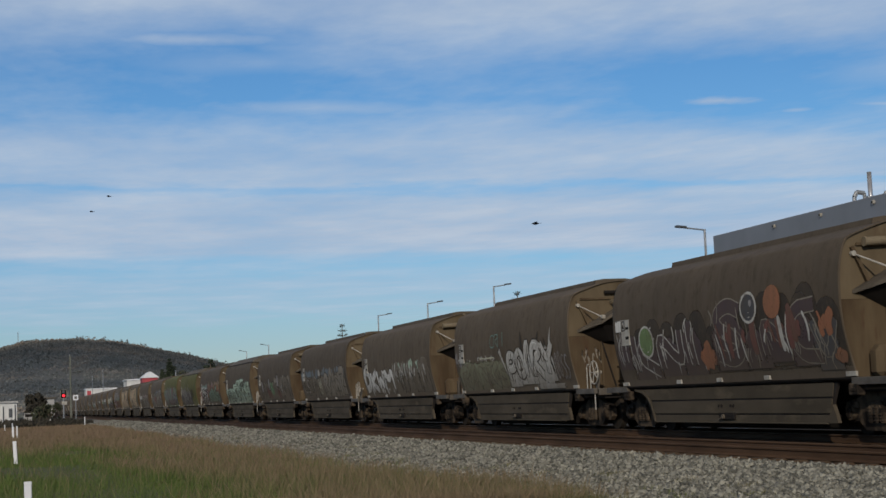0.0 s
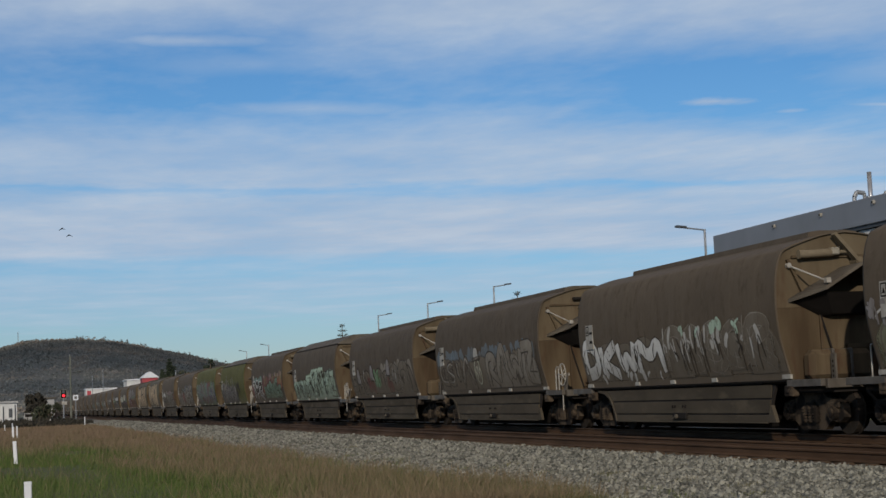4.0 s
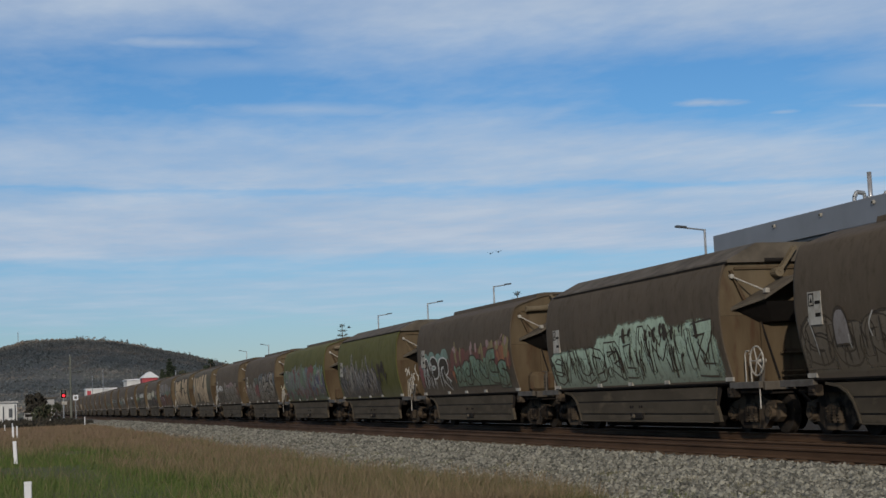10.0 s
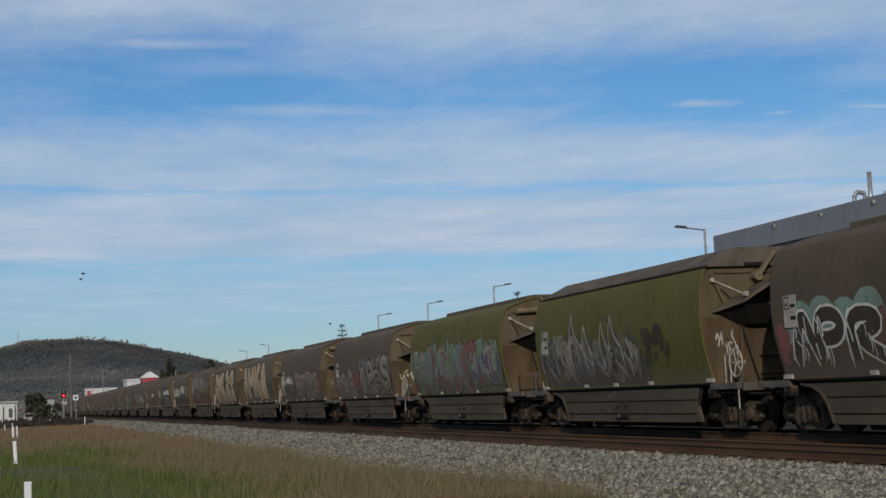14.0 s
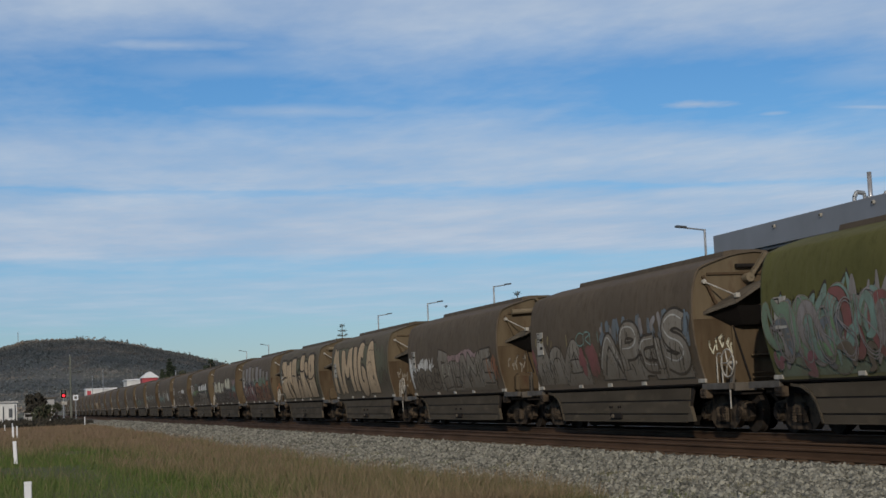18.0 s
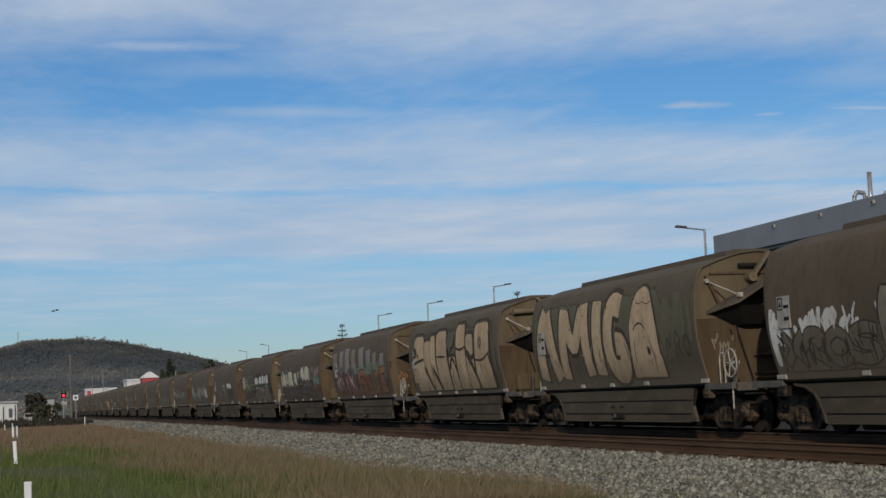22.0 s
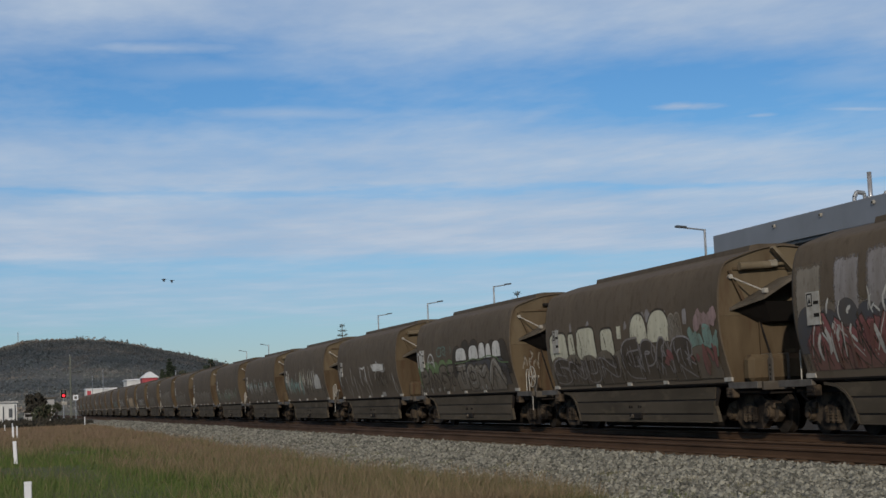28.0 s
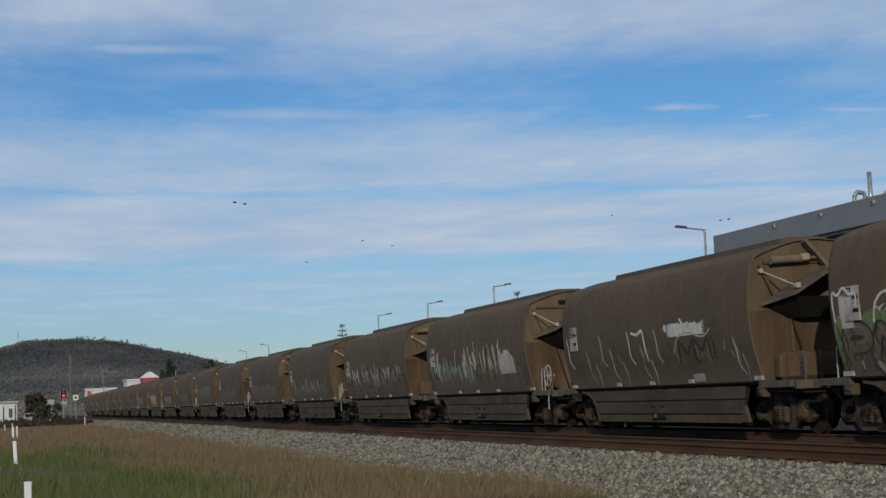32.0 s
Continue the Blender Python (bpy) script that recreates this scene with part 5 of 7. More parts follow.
        words = "silver and black graffiti over a pale olive patch"
    elif k == 2:
        g.puffs(9, .1, 10.4, 1.2, 2.25, "dim", 30, .85)
        g.letters([("D", .1, 1.3, 1.2, 2.3), ("K", 1.2, 2.5, 1.15, 2.2), ("W", 2.4, 3.6, 1.2, 2.2), ("M", 3.5, 5.2, 1.15, 2.25)], "white", "black", .50, .035)
        g.drips(10, .2, 5.0, 1.12, 1.5, "white", 34, .12)
        g.letters([("Q", 5.2, 6.5, 1.2, 2.35), ("O", 6.2, 7.4, 1.25, 2.3), ("S", 7.2, 8.4, 1.2, 2.35), ("O", 8.2, 9.4, 1.3, 2.3), ("R", 9.2, 10.5, 1.2, 2.4)], "dim", "grey", .34, .03)
        g.drips(26, 5.2, 10.3, 1.5, 2.35, "silver", 33, .10)
        g.drips(8, 5.5, 10.3, 2.0, 2.4, "mint", 35, .16)
        g.drips(20, 5.2, 10.3, 1.2, 2.2, "black", 36, .06)
        words = "white graffiti with black outlines"
    elif k == 3:
        g.drips(70, .2, 10.4, 1.9, 2.5, "blue", 41, .26)
        g.wash(.1, 10.5, 1.2, 2.20, "dim", 0.16, 42)
        g.letters([("E", .3, 1.2, 1.3, 2.1), ("S", 1.2, 2.1, 1.25, 2.1), ("T", 2.0, 3.0, 1.3, 2.15), ("A", 2.9, 4.2, 1.2, 2.2)], "dim", "black", .40, .035, "silver")
        g.letters([("R", 5.6, 6.8, 1.2, 2.3), ("A", 6.6, 8.0, 1.2, 2.5), ("W", 7.8, 9.2, 1.2, 2.4), ("Z", 9.0, 10.5, 1.2, 2.5)], "grey", "black", .44, .04)
        g.piece += 1
        g.ring(4.75, 1.72, .32, .40, .10, "olive")
        g.ring(4.75, 1.72, .30, .38, .05, "cream")
        g.drips(7, 4.5, 5.0, 1.45, 1.95, "cream", 45, .05)
        g.lift += .002
        g.dome(4.48, 5.02, 2.15, 2.5, "black")
        g.lift += .001
        g.dome(4.51, 4.99, 2.17, 2.47, "silver")
        g.stroke([(4.5, 2.24), (5.0, 2.26)], .07, "black")
        g.stroke([(4.28, 2.10), (5.22, 2.14)], .14, "black")
        g.stroke([(4.3, 2.11), (5.2, 2.15)], .10, "grey")
        words = "grey and blue graffiti with a hat and black outlines"
    elif k == 4:
        g.puffs(9, 5.6, 10.4, 1.3, 2.5, "grey", 50, .85)
        g.wash(.1, 10.5, 1.15, 2.0, "dim", 0.2, 51)
        g.puffs(9, .2, 10.3, 1.2, 2.25, "black", 52, .8)
        g.puffs(9, .25, 10.25, 1.2, 2.2, "dim", 52, .8)
        g.letters([("S", .2, 1.2, 1.25, 2.1), ("U", 1.2, 2.2, 1.2, 2.1), ("R", 2.2, 3.3, 1.25, 2.1), ("O", 7.0, 8.5, 1.25, 2.3), ("Q", 8.3, 10.0, 1.2, 2.4)], "dim", "black", .46, .03)
        g.drips(10, 3.3, 4.1, 1.2, 1.9, "red", 54, .22)
        g.drips(14, 4.4, 5.3, 1.4, 2.2, "green", 53, .22)
        g.drips(12, 6.5, 7.5, 1.2, 1.85, "red", 55, .20)
        for a, z in ((1.6, 2.0), (4.0, 2.1), (6.85, 2.25)):
            g.piece += 1
            g.dome(a - .32, a + .32, z - .4, z + .32, "black")
            g.lift += .001
            g.dome(a - .26, a + .26, z - .36, z + .26, "lilac")
            g.stroke([(a - .12, z), (a - .04, z + .04)], .07, "black")
            g.stroke([(a + .06, z), (a + .14, z + .04)], .07, "black")
        g.drips(20, .4, 10.2, 1.3, 2.2, "black", 58, .05)
        g.drips(14, .4, 10.2, 1.3, 2.2, "silver", 59, .04)
        words = "grey graffiti figures with black outlines"
    elif k == 5:
        g.wash(.1, 10.6, 1.1, 2.08, "mint", 0.06, 61)
        g.wash(3.2, 10.6, 1.3, 2.38, "mint", 0.07, 62)
        g.wash(4.6, 8.4, 1.6, 2.58, "mint", 0.10, 65)
        g.letters([("S", .1, 1.2, 1.15, 2.05), ("A", 1.1, 2.3, 1.15, 2.0), ("U", 2.1, 3.1, 1.15, 1.95), ("D", 3.0, 4.1, 1.15, 2.05), ("R", 4.0, 5.2, 1.15, 2.15), ("E", 5.1, 6.1, 1.2, 2.25),
                   ("A", 6.0, 7.0, 1.15, 2.4), ("M", 6.8, 8.2, 1.2, 2.4), ("H", 8.1, 9.2, 1.2, 2.35), ("Z", 9.1, 10.4, 1.15, 2.35)], "mint", "black", .36, .04, "", 0.0, True)
        g.drips(34, .3, 10.3, 1.2, 2.2, "black", 64, .07)
        g.drips(16, 5.5, 9.6, 2.0, 2.45, "black", 67, .12)
        words = "mint-green graffiti with black outlines"
    elif k == 6:
        g.puffs(4, .7, 3.9, 1.7, 2.6, "teal", 71, .85)
        g.drips(9, .2, .9, 1.3, 2.1, "rose", 72, .22)
        g.drips(10, 3.6, 4.4, 1.5, 2.25, "red", 82, .22)
        g.letters([("A", .6, 1.7, 1.15, 2.3), ("P", 1.5, 2.7, 1.2, 2.35), ("R", 2.6, 4.0, 1.15, 2.3)], "black", "white", .42, .05)
        g.drips(12, 4.3, 5.4, 1.4, 2.1, "orange", 83, .22)
        g.puffs(7, 4.4, 10.4, 1.8, 2.6, "red", 74, .8)
        g.drips(14, 4.6, 10.4, 2.0, 2.8, "yellow", 79, .22)
        g.drips(12, 4.6, 10.4, 2.2, 2.8, "pink", 78, .16)
        g.drips(7, 9.4, 10.4, 1.5, 2.7, "orange", 80, .2)
        g.letters([("W", 4.6, 5.7, 1.3, 2.05), ("O", 5.6, 6.5, 1.3, 2.1), ("R", 6.3, 7.3, 1.3, 2.25), ("N", 7.1, 8.2, 1.3, 2.25), ("E", 8.1, 9.3, 1.3, 2.35), ("S", 9.2, 10.2, 1.2, 2.0)], "seagreen", "black", .50, .04, "teal")
        words = "teal, orange and silver graffiti"
    elif k == 7:
        g.wash(.3, 7.6, 1.12, 1.9, "slate", 0.3, 81)
        g.spikes(26, .4, 7.4, 1.7, 2.6, "slate", 87)
        g.stroke([(3.1, 1.5), (2.9, 2.2), (3.0, 2.95)], .5, "slate", 2)
        g.stroke([(6.6, 1.3), (5.9, 2.2), (5.3, 2.8)], .5, "slate", 2)
        g.wild(34, .5, 7.3, 1.2, 2.4, ("slate", "dim", "slate", "grey"), "lilac", 86, .14, .022)
        for i, (a, t) in enumerate(((.5, 2.3), (1.6, 2.5), (2.9, 2.95), (3.8, 2.65), (5.0, 2.65), (5.6, 2.8))):
            g.stroke([(a, t), (a + .15, t - .5), (a + .7, t - .95), (a + 1.2, t - 1.35)], .06, "silver", True)
            g.stroke([(a - .02, t), (a - .2, t - .6), (a - .1, t - 1.1)], .05, "silver", True)
        g.drips(40, .5, 7.3, 1.2, 2.3, "silver", 82, .035)
        g.drips(20, .5, 7.2, 1.15, 2.2, "black", 84, .05)
        for seed in (89, 90):
            g.tag(10, .4, 7.3, 1.2, 2.3, .04, "lilac", None, 0, seed)
        g.drips(16, 7.5, 8.6, 1.8, 2.5, "black", 85, .12)
        g.drips(8, 7.6, 8.9, 1.5, 2.0, "black", 88, .12)
        words = "grey flame-shaped wild graffiti on olive paint"
    elif k == 8:
        g.wash(.2, 10.6, 1.12, 2.52, "black", 0.22, 91)
        g.spikes(24, .4, 10.4, 2.2, 3.0, "black", 93)
        g.wash(.2, 10.6, 1.12, 2.44, "seagreen", 0.22, 91)
        g.spikes(24, .4, 10.4, 2.15, 2.93, "teal", 93)
        g.spikes(10, 3.4, 6.4, 2.1, 2.95, "lilac", 97)
        g.puffs(5, 3.2, 6.0, 1.9, 2.6, "lilac", 98)
        g.drips(40, .5, 10.4, 1.3, 2.5, "green", 99, .22)
        g.wild(84, .5, 10.3, 1.25, 2.6, ("seagreen", "green", "rose", "teal", "lilac", "seagreen", "teal", "blue"), "grey", 94, .19, .022)
        g.wild(12, 7.6, 10.5, 1.5, 2.7, ("deepblue", "teal", "rose", "green", "deepblue"), "silver", 95, .24, .028)
        g.wild(14, .4, 10.4, 1.15, 1.7, ("rose", "dim", "magenta"), "lilac", 96, .14, .02)
        for seed in (100, 101, 102):
            g.tag(13, .5, 10.4, 1.2, 2.62, .045, "lilac", None, 0, seed)
        words = "many-coloured wildstyle graffiti in green, pink and blue"
    elif k == 9:
        g.drips(8, .1, .6, 1.3, 2.2, "rose", 111, .2)
        g.letters([("A", .2, 1.5, 1.2, 2.3), ("Q", 1.3, 2.5, 1.2, 2.2), ("A", 2.3, 4.2, 1.15, 2.3)], "grey", "black", .50, .03, "", 0.1)
        g.drips(6, .4, 3.2, 2.1, 2.5, "yellow", 113, .10)
        g.drips(16, 3.7, 4.9, 1.3, 2.15, "rose", 118, .24)
        g.letters([("C", 3.6, 4.1, 2.1, 2.45), ("R", 4.15, 4.6, 2.1, 2.45), ("H", 4.65, 5.1, 2.1, 2.45)], "teal", "teal", .20, .0)
        g.drips(34, 5.2, 10.5, 1.7, 2.75, "blue", 114, .20)
        g.drips(10, 5.2, 10.5, 2.1, 2.8, "lilac", 119, .12)
        g.letters([("A", 5.0, 6.6, 1.25, 2.35), ("P", 6.4, 7.9, 1.2, 2.6), ("E", 7.6, 8.7, 1.3, 2.2), ("I", 8.3, 9.2, 1.2, 2.3), ("S", 8.9, 10.5, 1.2, 2.75)], "grey", "black", .46, .06, "silver")
        words = "silver graffiti with black outlines and a blue halo"
    elif k == 10:
        g.drips(10, .15, .8, 1.3, 2.5, "white", 121, .2)
        g.drips(30, .5, 4.2, 1.7, 2.35, "white", 123, .18)
        g.letters([("X", .5, 1.4, 1.2, 2.0), ("R", 1.3, 2.2, 1.2, 2.0), ("O", 2.1, 3.0, 1.2, 1.95), ("S", 2.9, 4.0, 1.2, 2.0)], "dim", "black", .44, .03)
        g.wash(4.2, 10.0, 1.9, 2.42, "pink", 0.12, 125)
        g.wash(4.3, 10.2, 1.15, 2.15, "dim", 0.1, 126)
        g.letters([("B", 4.0, 5.6, 1.2, 2.55), ("L", 5.5, 6.6, 1.2, 2.3), ("A", 6.4, 7.6, 1.25, 2.3), ("M", 7.4, 9.0, 1.25, 2.35), ("E", 8.8, 10.3, 1.3, 2.4)], "grey", "black", .46, .045, "", 0.0, True)
        g.drips(9, 4.5, 10, 1.5, 2.3, "cream", 128, .045)
        g.drips(8, 9.6, 10.6, 1.3, 2.3, "orange", 129, .10)
        words = "grey and white graffiti with a pink halo"
    elif k == 11:
        shapes = [([(.55, 1.3), (.75, 2.6), (1.05, 3.15)], .62), ([(1.10, 3.1), (1.45, 2.4), (1.80, 1.3)], .62), ([(.9, 1.95), (1.5, 1.95)], .4),
                  ([(2.35, 1.3), (2.5, 3.15)], .56), ([(2.6, 3.0), (3.25, 1.9), (3.85, 3.05)], .5), ([(4.0, 3.2), (4.15, 1.35)], .56),
                  ([(4.85, 1.35), (4.95, 3.2)], .62), ([(6.5, 2.95), (5.9, 3.1), (5.65, 2.6), (5.6, 1.8), (5.9, 1.4), (6.5, 1.45), (6.6, 2.05), (6.1, 2.1)], .58)]
        g.wash(.1, 9.2, 2.2, 3.25, "shade", 0.12, 133)
        g.drips(14, .3, 9.2, 1.3, 2.4, "shade", 134, .3)
        for run, w in shapes:
            g.piece += 1
            g.stroke(run, w + .22, "black")
        g.lift += 0.002
        for run, w in shapes:
            g.stroke(run, w, "tan")
        g.drips(14, 8.9, 10.4, 1.5, 3.2, "shade", 135, .34)
        g.piece += 1
        g.dome(6.93, 8.72, 1.2, 3.42, "black", .14)
        g.lift += 0.005
        g.dome(7.0, 8.65, 1.22, 3.36, "tan", .14)
        g.lift += 0.003
        g.stroke([(7.45, 3.0), (7.7, 2.93), (7.85, 3.0), (8.1, 2.9), (8.4, 2.98)], .03, "black")
        g.stroke([(8.25, 1.5), (8.28, 1.62)], .12, "black")
        g.stroke([(8.0, 1.42), (8.02, 1.52)], .1, "black")
        g.drips(14, .5, 8.6, 1.3, 2.2, "grey", 132, .06)
        g.tag(3, 9.0, 10.4, 1.6, 2.3, .04, "black", None, 0, 131)
        g.stroke([(7.3, 2.35), (7.5, 2.5), (7.8, 2.5), (8.0, 2.35)], .05, "black")
        g.stroke([(8.05, 1.75), (8.1, 1.95)], .18, "black")
        g.stroke([(1.0, 2.0), (1.2, 1.9), (1.4, 2.0)], .05, "black")
        g.stroke([(5.6, 2.95), (5.65, 3.05)], .1, "black")
        words = "huge tan letters with black outlines reading AMIGO"
    elif k == 12:
        g.wash(.1, 10.5, 1.15, 3.25, "shade", 0.08, 136)
        tops = ((.35, 1.0, 2.3), (.75, 2.2, 3.15), (2.15, 3.1, 2.95), (3.0, 3.65, 3.1), (3.75, 5.15, 3.2), (5.3, 6.1, 2.3), (6.2, 7.3, 3.3), (7.35, 8.2, 2.95), (8.3, 9.9, 3.25))
        for a0, a1, top in tops:
            g.piece += 1
            foot = 1.5 if a1 < 1.1 else 1.17
            g.dome(a0 - .10, a1 + .10, foot, top + .10, "black", .05, 7.0)
            g.lift += 0.004
            g.dome(a0, a1, foot, top, "tan", .05, 7.0)
        g.lift += 0.003
        for run, w in (([(.9, 2.2), (1.5, 2.28), (2.2, 2.32)], .08), ([(2.25, 2.1), (2.9, 1.2)], .20), ([(3.3, 2.0), (4.0, 1.2)], .22), ([(3.7, 2.35), (5.1, 2.3)], .08),
                       ([(5.15, 3.1), (5.3, 1.7), (5.8, 2.4), (6.3, 1.6)], .16), ([(6.2, 2.55), (6.8, 2.45), (7.3, 2.55)], .10), ([(7.3, 2.6), (7.6, 2.2), (8.1, 1.9), (8.4, 1.2)], .22),
                       ([(7.6, 2.4), (8.0, 2.1), (8.4, 2.4)], .16), ([(8.3, 2.1), (9.1, 2.05), (9.9, 2.3)], .09), ([(9.7, 2.3), (10.1, 1.7), (10.2, 1.2)], .14)):
            g.stroke(run, w, "black", True)
        g.piece += 1
        g.ring(1.05, 2.6, .08, .10, .12, "black")
        g.ring(1.4, 2.45, .04, .06, .08, "black")
        g.ring(8.95, 2.6, .12, .12, .15, "dim")
        g.drips(8, 5.3, 6.0, 2.4, 3.2, "shade", 138, .3)
        g.drips(10, .5, 10.0, 1.3, 2.4, "grey", 139, .06)
        words = "huge tan letters with black outlines reading HILKO"
    elif k == 13:
        g.wash(.1, 10.2, 1.2, 2.5, "dim", 0.3, 141)
        for i, (a0, a1, top) in enumerate(((.1, 1.1, 3.15), (1.5, 2.4, 3.2), (2.6, 3.6, 3.25), (3.9, 4.8, 3.2), (5.3, 6.3, 3.2), (6.7, 7.6, 3.0), (7.9, 8.6, 2.9), (9.2, 9.9, 2.8))):
            g.slab(a0, a1, 2.0, top, "grey" if i % 3 == 0 else "lilac", .06, 140 + i)
        g.puffs(7, .2, 5.0, 1.5, 2.45, "slate", 147, .8)
        g.drips(16, .3, 5.0, 1.9, 2.6, "silver", 143, .06)
        g.letters([("A", .4, 1.5, 1.2, 2.2), ("N", 1.4, 2.4, 1.2, 2.1), ("V", 2.2, 3.3, 1.2, 2.2), ("N", 3.2, 4.6, 1.15, 2.2)], "rose", "black", .48, .03, "silver", 0.0, True)
        g.drips(14, .5, 4.5, 1.3, 2.2, "silver", 149, .10)
        g.drips(30, 4.8, 10.3, 1.8, 2.5, "seagreen", 148, .22)
        g.letters([("S", 5.0, 6.6, 1.2, 2.25), ("W", 6.6, 7.9, 1.2, 2.1), ("D", 7.8, 8.9, 1.2, 2.15), ("E", 8.8, 10.1, 1.2, 2.25)], "orange", "black", .44, .04)
        g.drips(18, 5.0, 10.0, 1.2, 2.1, "dim", 150, .14)
        g.drips(16, .3, 10.0, 1.2, 2.0, "red", 145, .10)
        words = "pale block letters over red and orange graffiti"
    elif k == 14:
        g.drips(14, .3, 9.8, 2.2, 2.8, "lilac", 151, .16)
        cream = [(.25, 1.6, 2.52), (1.7, 2.15, 2.48), (2.3, 3.65, 2.58), (4.0, 4.85, 2.48)]
        for a0, a1, top in cream:
            g.piece += 1
            g.dome(a0 - .05, a1 + .05, 1.75, top + .05, "black", 0.0, 5.0)
            g.lift += 0.0012
            g.dome(a0, a1, 1.78, top, "cream", 0.0, 5.0)
            g.stroke([(a0 + .2, top - .1), (a0 + .35, top - .4), (a0 + .3, top - .7)], .05, "black", True)
        g.slab(5.1, 5.4, 2.2, 2.5, "cream", .05, 156)
        for a0, a1, top in ((5.9, 6.95, 2.72), (6.95, 8.25, 2.74)):
            g.piece += 1
            g.dome(a0 - .05, a1 + .05, 2.0, top + .05, "black")
            g.lift += 0.0015
            g.dome(a0, a1, 2.02, top, "cream")
        g.letters([("n", 8.2, 8.8, 1.9, 2.6)], "dim", "grey", .25, .04)
        g.drips(9, 9.6, 10.5, 2.15, 2.65, "pink", 157, .24)
        g.drips(16, 9.2, 10.5, 1.5, 2.3, "teal", 158, .24)
        g.puffs(9, .3, 10.2, 1.15, 2.0, "dim", 159, .85)
        g.letters([("S", .3, 1.6, 1.15, 1.85), ("N", 1.5, 2.7, 1.15, 1.85), ("U", 2.6, 3.7, 1.15, 1.85), ("N", 3.6, 5.0, 1.15, 1.9), ("E", 5.2, 6.5, 1.2, 2.15), ("P", 6.4, 7.3, 1.2, 2.1), ("A", 7.2, 8.2, 1.2, 2.1), ("R", 8.1, 9.4, 1.15, 2.1)], "dark", "lilac", .46, .045)
        g.drips(20, .4, 9.2, 1.2, 1.9, "black", 162, .06)
        g.drips(4, 7.8, 8.2, 1.45, 1.8, "rose", 160, .16)
        g.drips(10, 9.2, 10.5, 1.2, 1.9, "rose", 161, .10)
        words = "cream and grey graffiti over older tags"
    elif k == 15:
        g.puffs(5, .1, 4.6, 1.3, 2.25, "leaf", 161, .92)
        g.letters([("P", .2, 1.3, 1.15, 2.0), ("A", 1.1, 2.0, 1.15, 1.95), ("N", 1.9, 2.8, 1.15, 1.9), ("S", 2.6, 3.8, 1.15, 2.05), ("T", 3.6, 4.8, 1.15, 2.0)], "dim", "black", .46, .05, "grey")
        for run in ([(.15, 2.0), (.1, 2.6), (.3, 2.45), (.5, 2.65), (.7, 2.45), (.95, 2.55), (.85, 2.0)], [(1.4, 1.95), (1.5, 2.3), (1.85, 2.5), (2.25, 2.3), (2.3, 1.95)]):
            g.stroke(run, .07, "white")
        g.slab(.3, .8, 1.9, 2.5, "silver", .1, 163)
        g.drips(6, 1.6, 2.2, 2.0, 2.35, "white", 164, .04)
        g.letters([("C", 2.7, 3.2, 2.3, 2.62), ("R", 3.25, 3.75, 2.3, 2.62), ("H", 3.8, 4.4, 2.3, 2.65)], "teal", "teal", .20, .0)
        g.puffs(6, 4.7, 10.4, 1.6, 2.78, "black", 165, .86)
        g.wash(4.8, 10.5, 1.3, 2.12, "slate", .05, 166)
        g.lift += .002
        for a0, a1, top in ((5.0, 6.2, 2.52), (6.5, 7.5, 2.55), (7.6, 8.25, 2.6), (8.35, 8.85, 2.55), (9.0, 9.8, 2.6)):
            g.piece += 1
            g.dome(a0, a1, 2.12, top, "white", 0.0, 3.0)
        g.letters([("T", 4.8, 6.2, 1.2, 2.0), ("O", 6.0, 7.1, 1.15, 2.0), ("M", 6.9, 8.4, 1.15, 2.05), ("A", 8.2, 9.9, 1.15, 2.1)], "grey", "black", .46, .05, "silver")
        g.stroke([(4.8, 2.05), (6.2, 2.06), (7.0, 2.16), (7.6, 2.06), (8.4, 2.2), (9.4, 2.12), (9.6, 1.95), (10.5, 1.92)], .04, "leaf")
        g.tag(4, 9.7, 10.5, 1.5, 1.85, .05, "black", None, 0, 168)
        g.drips(8, .3, 10.4, 1.1, 1.35, "silver", 169, .10)
        words = "white block graffiti with green and grey tags"
    elif k == 16:
        for i, a in enumerate((.3, 1.6, 2.1, 2.6, 3.2, 3.9, 4.4, 5.1, 5.6, 6.0, 9.9, 10.2)):
            z = 2.35 - .35 * (i % 3)
            g.stroke([(a - .05, z), (a + .05, z - .3), (a - .02, z - .6), (a + .22, z - .8)], .07, "silver" if i % 2 else "white", True)
        g.stroke([(4.6, 2.3), (5.0, 2.22), (5.3, 2.38), (5.35, 1.9), (5.4, 1.6)], .10, "white", True)
        g.drips(22, .4, 10.2, 1.4, 2.0, "grey", 171, .06)
        g.slab(6.6, 8.7, 2.1, 2.38, "white", .10, 173)
        g.drips(7, 6.5, 8.8, 2.1, 2.5, "white", 175, .12)
        g.stroke([(6.9, 1.75), (7.2, 2.1), (7.8, 2.18), (8.5, 2.0), (8.9, 2.2)], .05, "silver")
        g.letters([("M", 7.2, 8.0, 1.45, 2.0), ("M", 8.0, 8.7, 1.5, 2.0), ("T", 8.6, 9.3, 1.5, 2.0)], "black", "black", .24, .0, "", 0.0, True)
        g.slab(7.5, 8.2, 1.1, 1.28, "white", 0.05, 174)
        words = "white drips and black letters MMT"
    elif k == 17:
        g.wash(.2, 10.4, 1.2, 1.9, "dim", 0.4, 181)
        g.drips(22, .3, 5.0, 1.3, 2.4, "teal", 182, .18)
        g.drips(24, .3, 10.2, 1.4, 2.6, "silver", 183, .1)
        g.drips(14, 4.5, 8.5, 1.3, 2.7, "cream", 184, .08)
        g.drips(14, 5.5, 10.2, 1.2, 2.0, "black", 185, .06)
